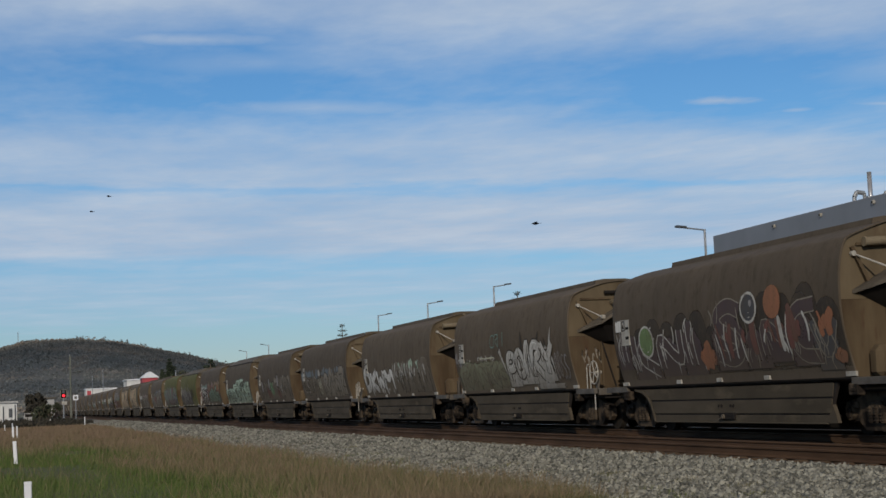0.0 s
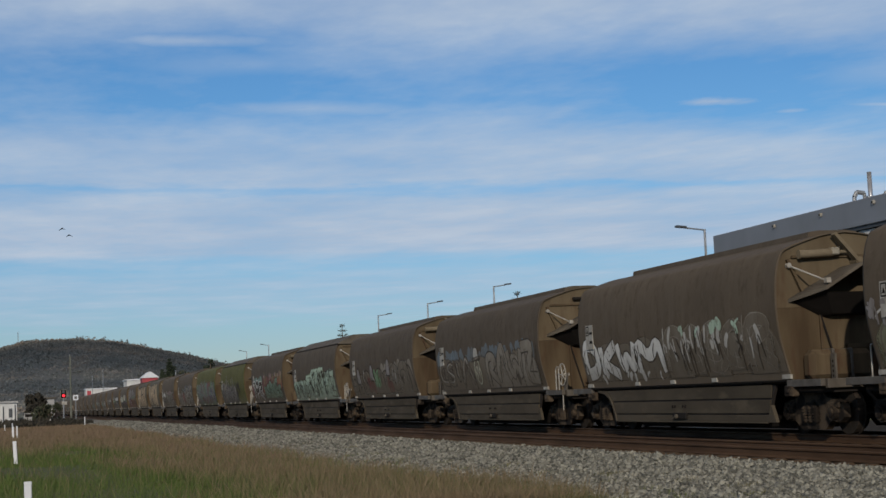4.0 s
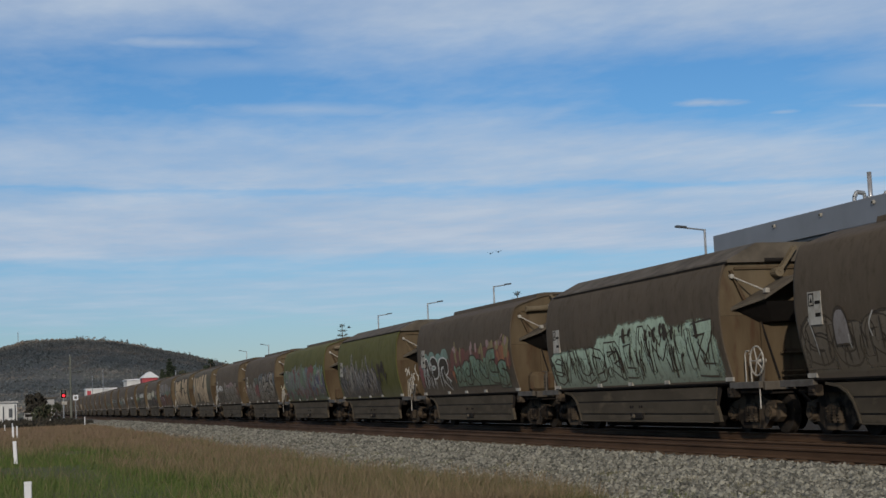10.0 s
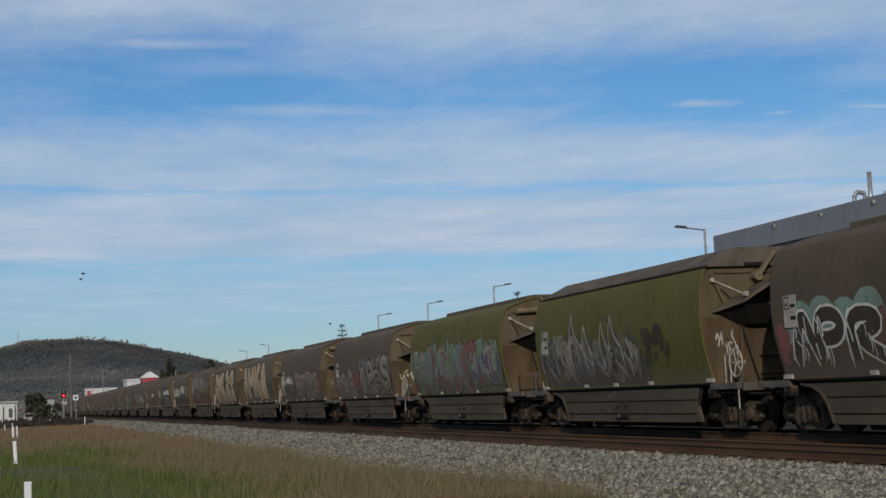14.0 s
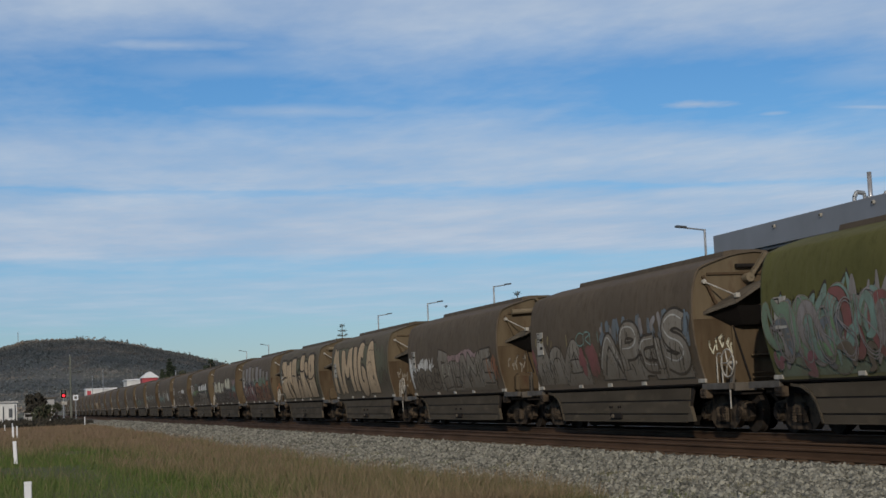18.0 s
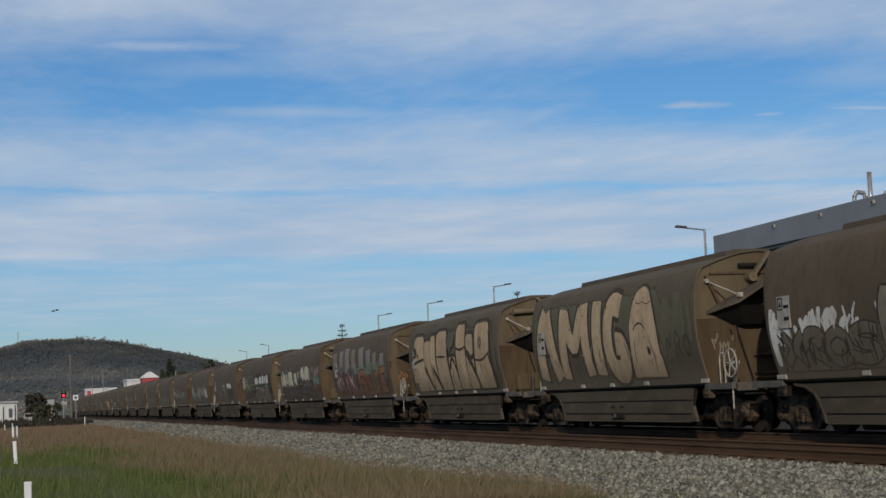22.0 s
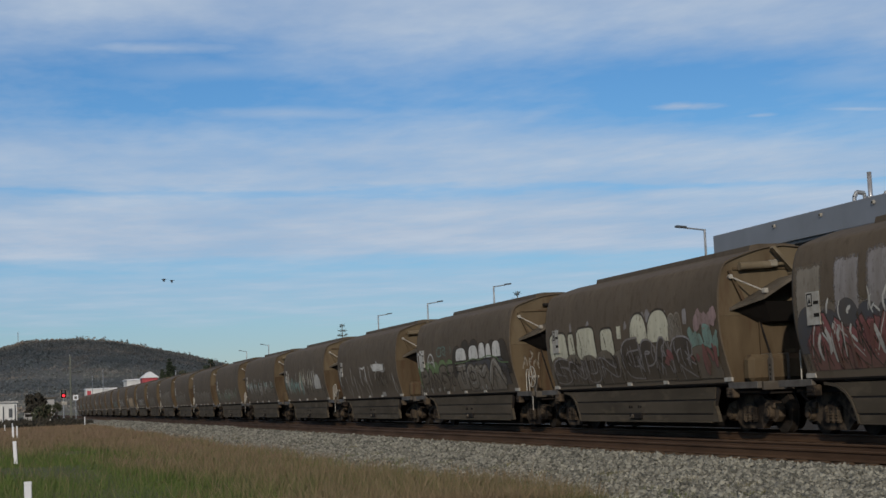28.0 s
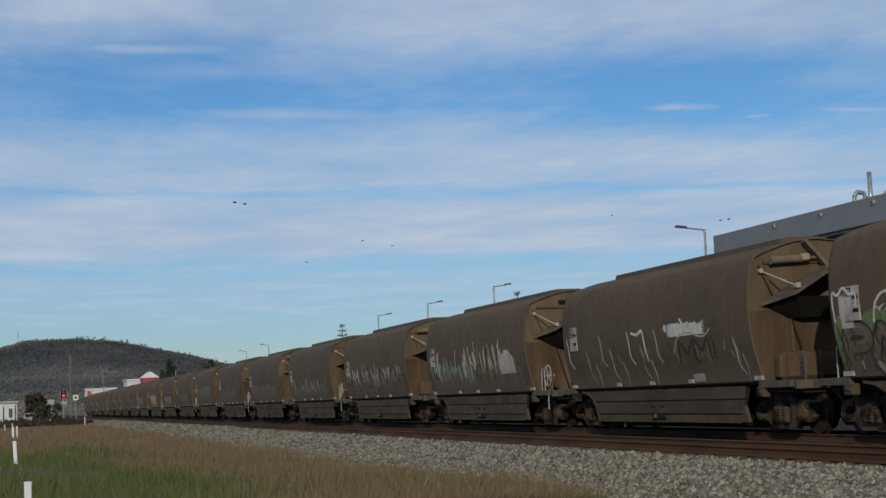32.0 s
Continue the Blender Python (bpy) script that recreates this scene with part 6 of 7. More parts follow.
        g.wash(8.0, 9.8, 1.6, 2.3, "silver", 0.15, 186)
        words = "teal and grey graffiti with pale spikes"
    elif k == 18:
        g.drips(34, .3, 10, 1.2, 2.3, "teal", 191, .16)
        g.block(8, .3, 10.1, 1.2, 1.95, "dim", "black", 192)
        g.drips(30, .3, 10, 1.4, 2.5, "silver", 193, .1)
        words = "teal-grey graffiti with white scribbles"
    elif k == 19:
        g.wash(.4, 9.8, 1.2, 1.8, "dim", 0.4, 201)
        g.drips(24, .4, 9.8, 1.2, 2.1, "seagreen", 203, .16)
        g.drips(20, .4, 9.8, 1.3, 2.2, "silver", 202, .08)
        words = "pale green graffiti patch"
    else:
        rng = random.Random(500 + k)
        ink = rng.choice(["grey", "silver", "dim", "teal", "tan", "grey"])
        a0, a1 = rng.uniform(.2, 2.5), rng.uniform(7, 10.3)
        g.wash(a0, a1, 1.25, rng.uniform(1.8, 2.4), "dim" if ink != "tan" else "tan", 0.3, 300 + k)
        g.tag(8, a0, a1, 1.3, rng.uniform(2.0, 2.5), .12, ink, None, 0, 400 + k)
    g.finish(wg, words)


def scrawl(wg, ink, seed):
    """Scribbled paint on the front end of a wagon."""
    rng = random.Random(seed)
    verts, faces = [], []
    for i in range(7):
        x, z = -1.15 + 0.085 * i, rng.uniform(1.75, 2.1)
        pts = [(x + rng.uniform(-.06, .06), z + dz + rng.uniform(-.05, .05)) for dz in (0, .12, .02, -.15)]
        for (xa, za), (xb, zb) in zip(pts, pts[1:]):
            d = math.hypot(xb - xa, zb - za) or 1
            nx, nz = -(zb - za) / d * .014, (xb - xa) / d * .014
            at = len(verts)
            for px_, pz_, s in ((xa, za, 1), (xa, za, -1), (xb, zb, -1), (xb, zb, 1)):
                pz2 = pz_ + s * nz
                verts.append((px_ + s * nx, -(SPAN - 0.06) - 0.022, pz2))
            faces.append((at, at + 1, at + 2, at + 3))
    me = bpy.data.meshes.new("scrawl")
    me.from_pydata(verts, [], faces)
    me.materials.append(INKS[ink])
    me.attributes.new("edge", "FLOAT", "POINT").data.foreach_set("value", [1.0] * len(verts))
    ob = new("scrawl", me)
    ob.parent = wg
    tagged(ob, "scribbled paint on the wagon's end", kind="stuff")


def roof_cover(wg):
    """A full-width sloping roof cover with a folded eave."""
    b = bmesh.new()
    prism(b, [(-1.36, 3.50), (-1.34, 3.56), (-0.66, 3.90), (0.66, 3.90), (1.34, 3.56), (1.36, 3.50)], "y", -SPAN - 0.06, SPAN - 0.25)
    cover = part("roof_cover", b, SHELF_GREY, wg, "dusty grey sloping roof cover")
    b = bmesh.new()
    for s in (-1, 1):
        bar(b, (s * 1.37, -SPAN - 0.06, 3.50), (s * 1.37, SPAN - 0.25, 3.50), 0.05, 0.04)
    part("eave", b, BLACK, cover)


PLAIN_WAGON = make_wagon(False)
BRAKE_WAGON = make_wagon(True)
KINDS = {0: "dark", 3: "dark", 4: "dark", 5: "dark", 6: "dark", 7: "olive", 8: "olive", 11: "green", 12: "green"}
WAGONS = []
for k in range(-1, 36):
    src = BRAKE_WAGON if k % 2 else PLAIN_WAGON
    at = Matrix.Translation((TRACK, FIRST + PITCH * k, 0))
    wg = copy_thing(src, at)
    kind = KINDS.get(k, "brown")
    for ch in wg.children:
        if ch.data.name.startswith("body"):
            ch.data = SHELLS[kind]
    if k in (5, 7):
        roof_cover(wg)
    if k >= 0:
        paint(k, wg)
    if k in (1, 7, 9, 10, 11, 13, 15):
        scrawl(wg, {9: "cream", 13: "orange", 7: "silver"}.get(k, "grey"), 900 + k)
    wg["label"] = {"brown": "dirty brown curved-sided grain hopper wagon with graffiti", "dark": "dark brown curved-sided grain hopper wagon with graffiti", "olive": "olive-green curved-sided grain hopper wagon with graffiti",
                   "green": "faded grey-brown grain hopper wagon with huge tan letters"}[kind]
    WAGONS.append((k, wg))
for src in (PLAIN_WAGON, BRAKE_WAGON):
    for o in (*src.children_recursive, src):
        bpy.data.objects.remove(o)

# ---------------------------------------------------------------- far side of the tracks
def street_lamp(x, y, h, arm):
    t = thing("street_lamp", (x, y, GROUND), "grey steel street lamp with a single outreach arm", "street lamp", "street lamps along the road")
    b = bmesh.new()
    rod(b, (0, 0, 0), (0, 0, h), 0.085, 10, 0.05)
    box(b, -0.2, 0.2, -0.2, 0.2, 0, 0.06, 0.01)
    part("pole", b, LAMP_GREY, t)
    b = bmesh.new()
    rod(b, (0, 0, h - 0.04), (arm[0] * 0.72, arm[1] * 0.72, h + 0.08), 0.035, 8)
    part("arm", b, LAMP_GREY, t)
    b = bmesh.new()
    d = Vector((arm[0], arm[1], 0.0))
    p0, p1 = d * 0.66, d
    bar(b, (p0.x, p0.y, h + 0.10), (p1.x, p1.y, h + 0.14), 0.26, 0.09)
    part("lantern", b, DARK_GREY, t, "dark flat lantern head")
    return t


LAMP_H = 8.0 - GROUND
street_lamp(30.6, 65.1, LAMP_H, (-1.4, 0.0))
for x, y in ((31.0, 98.5), (30.9, 115.0), (30.6, 130.2)):
    street_lamp(x, y, LAMP_H, (1.2, 0.0))
for x, y in ((31.0, 190.6), (31.3, 211.0)):
    street_lamp(x, y, LAMP_H, (-1.0, 0.0))


def grey_building():
    t = thing("industrial_building", (36.0, 75.6, GROUND), "blue-grey clad industrial building with a deep parapet", "building")
    top = 8.74 - GROUND
    b = bmesh.new()
    box(b, 0.5, 30, -70, -0.4, 0, top - 1.0)
    part("wall", b, CLADDING, t)
    b = bmesh.new()
    box(b, 0, 0.4, -70, 0, top - 1.15, top, 0.02)
    box(b, 0.4, 30, -0.4, 0, top - 1.15, top, 0.02)
    part("parapet", b, CLADDING, t, "plain blue-grey metal parapet")
    b = bmesh.new()
    box(b, 0.4, 30, -70, -0.4, top - 0.995, top - 0.8)
    part("roof", b, SHELF_GREY, t)
    b = bmesh.new()
    box(b, 0.1, 0.498, -70, -0.6, top - 1.30, top - 1.155)
    part("shadow_gap", b, DARK_GREY, t)
    for i in range(12):
        b = bmesh.new()
        y = -13.5 - i * 4.6
        box(b, 0.30, 0.50, y - 1.9, y + 1.9, top - 2.4, top - 1.31, 0.02)
        w = part("window", b, DARK_GREY, t)
        b = bmesh.new()
        box(b, 0.24, 0.30, y - 1.95, y - 0.6, top - 2.0, top - 1.33, 0.02)
        part("pane", b, CREAM, w)
    for i, y in enumerate((-6.9, -11.45, -16.0, -20.5)):
        b = bmesh.new()
        z = top - 0.27
        rod(b, (0, y, z), (-0.10, y, z), 0.09, 14)
        v = part("wall_vent", b, WHITE, t, "small round white wall vent")
        b = bmesh.new()
        rod(b, (-0.10, y + 0.02, z), (-0.12, y + 0.02, z), 0.05, 12)
        part("vent_hole", b, BLACK, v)
    return t


grey_building()


def flue(x, y, z, h):
    t = thing("roof_flue", (x, y, z), "shiny metal exhaust flue with bracing on the roof", "flue")
    b = bmesh.new()
    rod(b, (0, 0, 0), (0, 0, h), 0.115, 18)
    rod(b, (0, 0, h * 0.52), (0, 0, h * 0.55), 0.15, 18)
    part("flue_pipe", b, CHROME, t, "polished steel pipe", True)
    b = bmesh.new()
    rod(b, (0, 0, h * 0.60), (0, 0, h * 0.62), 0.20, 16)
    for i in range(4):
        a = i * math.pi / 2 + 0.5
        rod(b, (0.18 * math.cos(a), 0.18 * math.sin(a), h * 0.61), (0.42 * math.cos(a), 0.42 * math.sin(a), 0), 0.03, 6)
        rod(b, (0.35 * math.cos(a), 0.35 * math.sin(a), h * 0.2), (0.18 * math.cos(a + 1.57), 0.18 * math.sin(a + 1.57), h * 0.6), 0.025, 6)
    part("bracing", b, LAMP_GREY, t)
    b = bmesh.new()
    for x0, q in ((-0.30, 1), (1.35, 1)):
        rod(b, (x0 - 0.62, 0, 0), (x0 - 0.60, 0, 1.9), 0.10, 10)
        rod(b, (x0 - 0.60, 0, 1.9), (x0 - 0.45, 0, 2.15), 0.11, 10)
        rod(b, (x0 - 0.45, 0, 2.15), (x0 - 0.05, 0, 2.1), 0.11, 10)
        rod(b, (x0 - 0.05, 0, 2.1), (x0, 0, 1.6), 0.09, 10)
    part("duct", b, LAMP_GREY, t, "bent grey duct")
    return t


flue(41.26, 68.6, 7.94, 3.15)


# ---------------------------------------------------------------- left distance
def pole(name, x, y, h, r, mat, label, cat, group=""):
    t = thing(name, (x, y, GROUND), label, cat, group)
    b = bmesh.new()
    rod(b, (0, 0, 0), (0, 0, h), r, 10, r * 0.7)
    part("shaft", b, mat, t)
    return t


p = pole("power_pole", 8.0, 204.5, 8.6, 0.13, POLE_GREY, "weathered grey-green power pole", "power pole")
b = bmesh.new()
rod(b, (0, 0, 8.58), (0, 0, 8.64), 0.13, 10)
part("pole_cap", b, LAMP_GREY, p)
for x, y, h in ((19.85, 380, 9.7), (22.3, 380, 10.9), (26.9, 260, 7.5)):
    pole("steel_pole", x, y, h, 0.11, LAMP_GREY, "thin grey steel pole", "pole", "thin poles beside the road")


def signal(x, y):
    t = thing("railway_signal", (x, y, GROUND), "railway signal showing a red light", "railway signal")
    b = bmesh.new()
    rod(b, (0, 0, 0), (0, 0, 3.5), 0.07, 10)
    part("mast", b, LAMP_GREY, t)
    b = bmesh.new()
    box(b, -0.36, 0.36, -0.05, 0.05, 2.95, 3.92, 0.1)
    board = part("target_board", b, WHITE, t, "white-rimmed signal board")
    b = bmesh.new()
    box(b, -0.29, 0.29, -0.09, -0.052, 3.0, 3.87, 0.02)
    part("backing", b, BLACK, board)
    b = bmesh.new()
    rod(b, (0, -0.10, 3.26), (0, -0.22, 3.26), 0.15, 16)
    part("lens", b, RED_LIGHT, t, "glowing red lens")
    b = bmesh.new()
    rod(b, (0, -0.10, 3.66), (0, -0.14, 3.66), 0.16, 16)
    part("unlit_lens", b, DARK_GREY, t)
    b = bmesh.new()
    box(b, -0.2, 0.35, -0.1, 0.1, 2.3, 2.65, 0.02)
    part("lower_plate", b, WHITE, t)
    return t


signal(5.97, 172.0)

t = thing("track_sign", (7.05, 168.0, GROUND), "square white sign on a thin post beside the track", "sign")
b = bmesh.new()
rod(b, (0, 0, 0), (0, 0, 3.2), 0.045, 8)
part("post", b, LAMP_GREY, t)
b = bmesh.new()
box(b, -0.26, 0.26, -0.04, 0.0, 2.70, 3.24, 0.01)
pb = part("plate", b, WHITE_ROOF, t, "white square plate")
b = bmesh.new()
box(b, -0.13, 0.13, -0.05, -0.042, 2.84, 3.10)
part("symbol", b, SILL_BLUE, pb)


def bollard(x, y, h, w, lean=0, dirty=WHITE_ROOF):
    t = thing("marker_post", pose(x, y, GROUND - 0.05, 0, -lean, 0), "white-painted wooden marker post standing in the grass", "marker post", "white marker posts")
    b = bmesh.new()
    box(b, -w / 2, w / 2, -w / 2, w / 2, 0, h, 0.015)
    part("post", b, dirty, t)
    b = bmesh.new()
    box(b, -w / 2 - 0.004, w / 2 + 0.004, -w / 2 - 0.004, w / 2 + 0.004, h - 0.05, h + 0.006, 0.01)
    part("cap", b, dirty, t)


bollard(0.35, 28.0, 0.49, 0.125)
bollard(0.30, 52.0, 0.78, 0.115, 2.5)
bollard(0.40, 88.0, 0.95, 0.10, 1)
bollard(0.62, 92.0, 0.95, 0.08, 0)
bollard(0.45, 110.0, 1.0, 0.07, 0)
bollard(-0.05, 128.0, 0.8, 0.07, 0)
bollard(7.45, 158.0, 1.0, 0.09, 0)


def shed(name, x, y, w, d, h, wall, roof_rise, roof, label, cat, stripe=None):
    t = thing(name, (x, y, GROUND), label, cat)
    b = bmesh.new()
    box(b, -w / 2, w / 2, -d / 2, d / 2, 0, h)
    wl_ = part("wall", b, wall, t)
    b = bmesh.new()
    prism(b, [(-w / 2 - 0.3, h), (w / 2 + 0.3, h), (w * 0.06, h + roof_rise), (-w * 0.06, h + roof_rise)] if roof_rise > 0.5 else
          [(-w / 2 - 0.2, h), (w / 2 + 0.2, h), (w / 2 + 0.2, h + 0.25), (-w / 2 - 0.2, h + 0.25)], "y", -d / 2 - 0.3, d / 2 + 0.3)
    part("roof", b, roof, t)
    if stripe:
        b = bmesh.new()
        for f in stripe[1]:
            box(b, -w / 2 + w * f[0], -w / 2 + w * f[1], -d / 2 - 0.12, -d / 2 - 0.02, h * f[2], h * f[3])
        part("sign_panel", b, stripe[0], wl_)
    b = bmesh.new()
    box(b, -w * 0.12, w * 0.12, -d / 2 - 0.06, -d / 2 - 0.004, 0, min(2.6, h * 0.6))
    part("door", b, DARK_GREY, t)
    return t


shed("red_building", 26.9, 310, 2.9, 5, 7.3, RED_WALL, 1.15, WHITE_ROOF, "red-walled building with a white hipped roof", "building")
shed("white_warehouse", 26.6, 345, 3.4, 10, 7.5, CREAM, 0.2, WHITE_ROOF, "long white warehouse beside the railway", "building")
shed("white_shop", 23.9, 420, 7.7, 8, 6.9, CREAM, 0.2, WHITE_ROOF, "white building with a red panel", "building", (RED_WALL, ((0.04, 0.17, 0.72, 0.95),)))
shed("white_depot", -2.4, 234, 8.0, 8, 3.1, CREAM, 0.2, PALE_WALL, "small white depot building with dark door gaps", "building", (DARK_GREY, ((0.64, 0.68, 0.05, 0.85), (0.76, 0.78, 0.05, 0.85), (0.86, 0.92, 0.35, 0.75), (0.96, 0.98, 0.0, 0.9))))
shed("grey_shed", 7.0, 290, 2.7, 8, 3.9, PALE_WALL, 0.2, SHELF_GREY, "pale grey shed behind bushes", "building")
b = bmesh.new()
box(b, -14, 1.6, -1.0, 1.0, 3.2, 3.65)
t = thing("flat_canopy", (-2, 300, GROUND), "flat dark canopy roof on posts", "canopy")
part("roof", b, PALE_WALL, t)
for x in (-13, -6, 1):
    b = bmesh.new()
    rod(b, (x, 0, 0), (x, 0, 3.2), 0.12, 8)
    part("post", b, LAMP_GREY, t)


def parked_van(x, y, col, long, high):
    t = thing("parked_van", (x, y, GROUND + 0.05), "white van parked in the yard", "van", "parked vans")
    b = bmesh.new()
    prism(b, [(-0.9, 0.35), (0.9, 0.35), (0.88, high * 0.6), (0.78, high), (-0.78, high), (-0.88, high * 0.6)], "y", -long / 2, long / 2)
    body = part("body", b, col, t)
    b = bmesh.new()
    box(b, -0.72, 0.72, -long / 2 - 0.02, -long / 2 + 0.03, high * 0.62, high * 0.92)
    part("windscreen", b, BLACK, body)
    for sx in (-1, 1):
        for sy in (-1, 1):
            b = bmesh.new()
            rod(b, (sx * 0.72, sy * long * 0.32, 0.33), (sx * 0.92, sy * long * 0.32, 0.33), 0.33, 14)
            part("wheel", b, BLACK, t)


for x, y in ((3.6, 250),):
    parked_van(x, y, PALE_WALL, 4.2, 1.5)


# ---------------------------------------------------------------- trees and hill
def leaf_soup(name, centres, sizes, mat, parent, n_per, seed, leaf=1.0):
    """Small tilted leaf-clump cards round given centres, joined as one crown."""
    rng = np.random.default_rng(seed)
    c = np.repeat(np.asarray(centres, float), n_per, 0)
    s = np.repeat(np.asarray(sizes, float), n_per)
    k = len(c)
    off = rng.normal(0, 1, (k, 3))
    off *= (rng.random((k, 1)) ** 0.4) / np.linalg.norm(off, axis=1, keepdims=True)
    p = c + off * s[:, None]
    u = rng.normal(0, 1, (k, 3))
    u /= np.linalg.norm(u, axis=1, keepdims=True)
    w = np.cross(u, rng.normal(0, 1, (k, 3)))
    w /= np.linalg.norm(w, axis=1, keepdims=True)
    ls = (s * rng.uniform(0.22, 0.45, k) * leaf)[:, None]
    v = np.stack([p - u * ls, p + w * ls * 0.5, p + u * ls, p - w * ls * 0.5], 1).reshape(-1, 3)
    ob = soup(name, v, np.arange(4 * k).reshape(-1, 4), mat)
    ob.parent = parent
    return ob


def conifer(x, y, h, spread, seed, sparse=False):
    t = thing("conifer_tree", (x, y, GROUND), "sparse pine top with bare branch tips" if sparse else "dark green conifer standing behind the train", "tree")
    rng = random.Random(seed)
    b = bmesh.new()
    rod(b, (0, 0, 0), (0, 0, h), h * 0.018, 8, h * 0.003)
    cs, ss = [], []
    lv = 16 if not sparse else 15
    for i in range(lv):
        f = (i + 0.5) / lv
        z = h * (0.12 + 0.88 * f)
        r = spread * (1 - f) ** 0.8 + 0.12
        for j in range(6 if not sparse else 5):
            a = j * 2 * math.pi / 5 + i * 0.9 + rng.uniform(-.2, .2)
            rr = r * rng.uniform(0.6, 1.05)
            tip = (rr * math.cos(a), rr * math.sin(a), z + (0.28 * rr if sparse else -0.1 * rr))
            rod(b, (0, 0, z), tip, h * 0.004, 5, h * 0.002)
            for q in ((0.55, 0.8, 1.0) if not sparse else (0.7, 0.85, 1.0)):
                cs.append((tip[0] * q, tip[1] * q, z + (tip[2] - z) * q))
                ss.append(r * 0.30 + 0.15 if not sparse else 0.26)
    part("trunk", b, BARK, t)
    leaf_soup("crown", cs, ss, LEAF_DARK, t, 9, seed, 0.8 if sparse else 2.2)


def bush(name, x, y, h, w, mat, label, seed, clumps=16):
    t = thing(name, (x, y, GROUND), label, "bush" if name == "bush" else "tree")
    rng = random.Random(seed)
    b = bmesh.new()
    cs, ss = [], []
    for i in range(clumps):
        a, rr = rng.uniform(0, 6.28), w * 0.5 * rng.random() ** 0.5
        z = h * rng.uniform(0.25, 0.88)
        tip = (rr * math.cos(a), rr * math.sin(a), z)
        rod(b, (0, 0, h * 0.05), tip, h * 0.022, 5, h * 0.006)
        cs.append(tip)
        ss.append(w * rng.uniform(0.16, 0.26) * (1.7 if clumps > 20 else 1.0))
    part("trunk", b, BARK, t)
    leaf_soup("crown", cs, ss, mat, t, 60 if clumps < 20 else 170, seed, 1.3)


conifer(29.9, 300, 10.7, 1.5, 1)
conifer(30.9, 301, 9.2, 1.3, 2)
conifer(28.8, 303, 8.8, 1.3, 3)
conifer(46.8, 222, 12.4, 3.4, 4, True)
conifer(56.3, 170, 13.0, 3.0, 5, True)
bush("gum_tree", 32.9, 300, 9.6, 2.4, LEAF_OLIVE, "spreading gum tree behind the train", 6)
bush("gum_tree", 37.6, 300, 11.3, 3.0, LEAF_DARK, "dark gum tree behind the train", 7)
bush("dark_tree", 4.6, 258, 4.6, 2.2, SCRUB, "dense dark rounded tree in the yard", 8, 26)
bush("bush", 4.4, 216, 2.9, 1.8, LEAF_OLIVE, "olive-green bush beside the yard", 9)
bush("bush", 5.4, 217, 2.7, 1.6, LEAF_OLIVE, "olive-green bush beside the yard", 10)
bush("bush", 6.3, 220, 2.9, 1.6, LEAF_OLIVE, "olive-green bush beside the yard", 11)


def scrub_bank():
    """Low dark scrub between the grass and the yard."""
    rng = np.random.default_rng(17)
    cs = [(rng.uniform(-14, 7.1), rng.uniform(160, 186), GROUND + rng.uniform(0.05, 0.62)) for _ in range(900)]
    cs += [(rng.uniform(7.0, 9.2), rng.uniform(176, 215), GROUND + rng.uniform(0.05, 0.3)) for _ in range(120)]
    ob = leaf_soup("dark_scrub", cs, [0.42] * len(cs), SCRUB, None, 16, 18, 1.3)
    tagged(ob, "low dark dry scrub at the end of the grass", "scrub", kind="stuff")


scrub_bank()


def hill_height(x, y):
    """A long wooded ridge about three kilometres away."""
    az = math.degrees(math.atan2(x, y))
    knots = [(-60, 60), (-30, 75), (-8, 95), (-3, 103), (-0.1, 118), (0.8, 129), (2.4, 129), (3.7, 124), (5.0, 109), (6.5, 92.5), (7.9, 73), (9.5, 50), (12, 22), (16, 8), (30, 4)]
    crest = 4.0
    for (a, ha), (b_, hb) in zip(knots, knots[1:]):
        if a <= az <= b_:
            q = (az - a) / (b_ - a)
            crest = ha + (hb - ha) * q
    d = math.hypot(x, y)
    rise = min(max((d - 1500) / 1350, 0), 1)
    rise = rise * rise * (3 - 2 * rise)
    fall = min(max((4300 - d) / 1300, 0), 1)
    crest = max(crest - 6.0, 2.0)
    return crest * rise * fall * (1 + 0.06 * noise.noise(Vector((x * 0.004, y * 0.004, 2))) * (1 - rise)) - 1.0


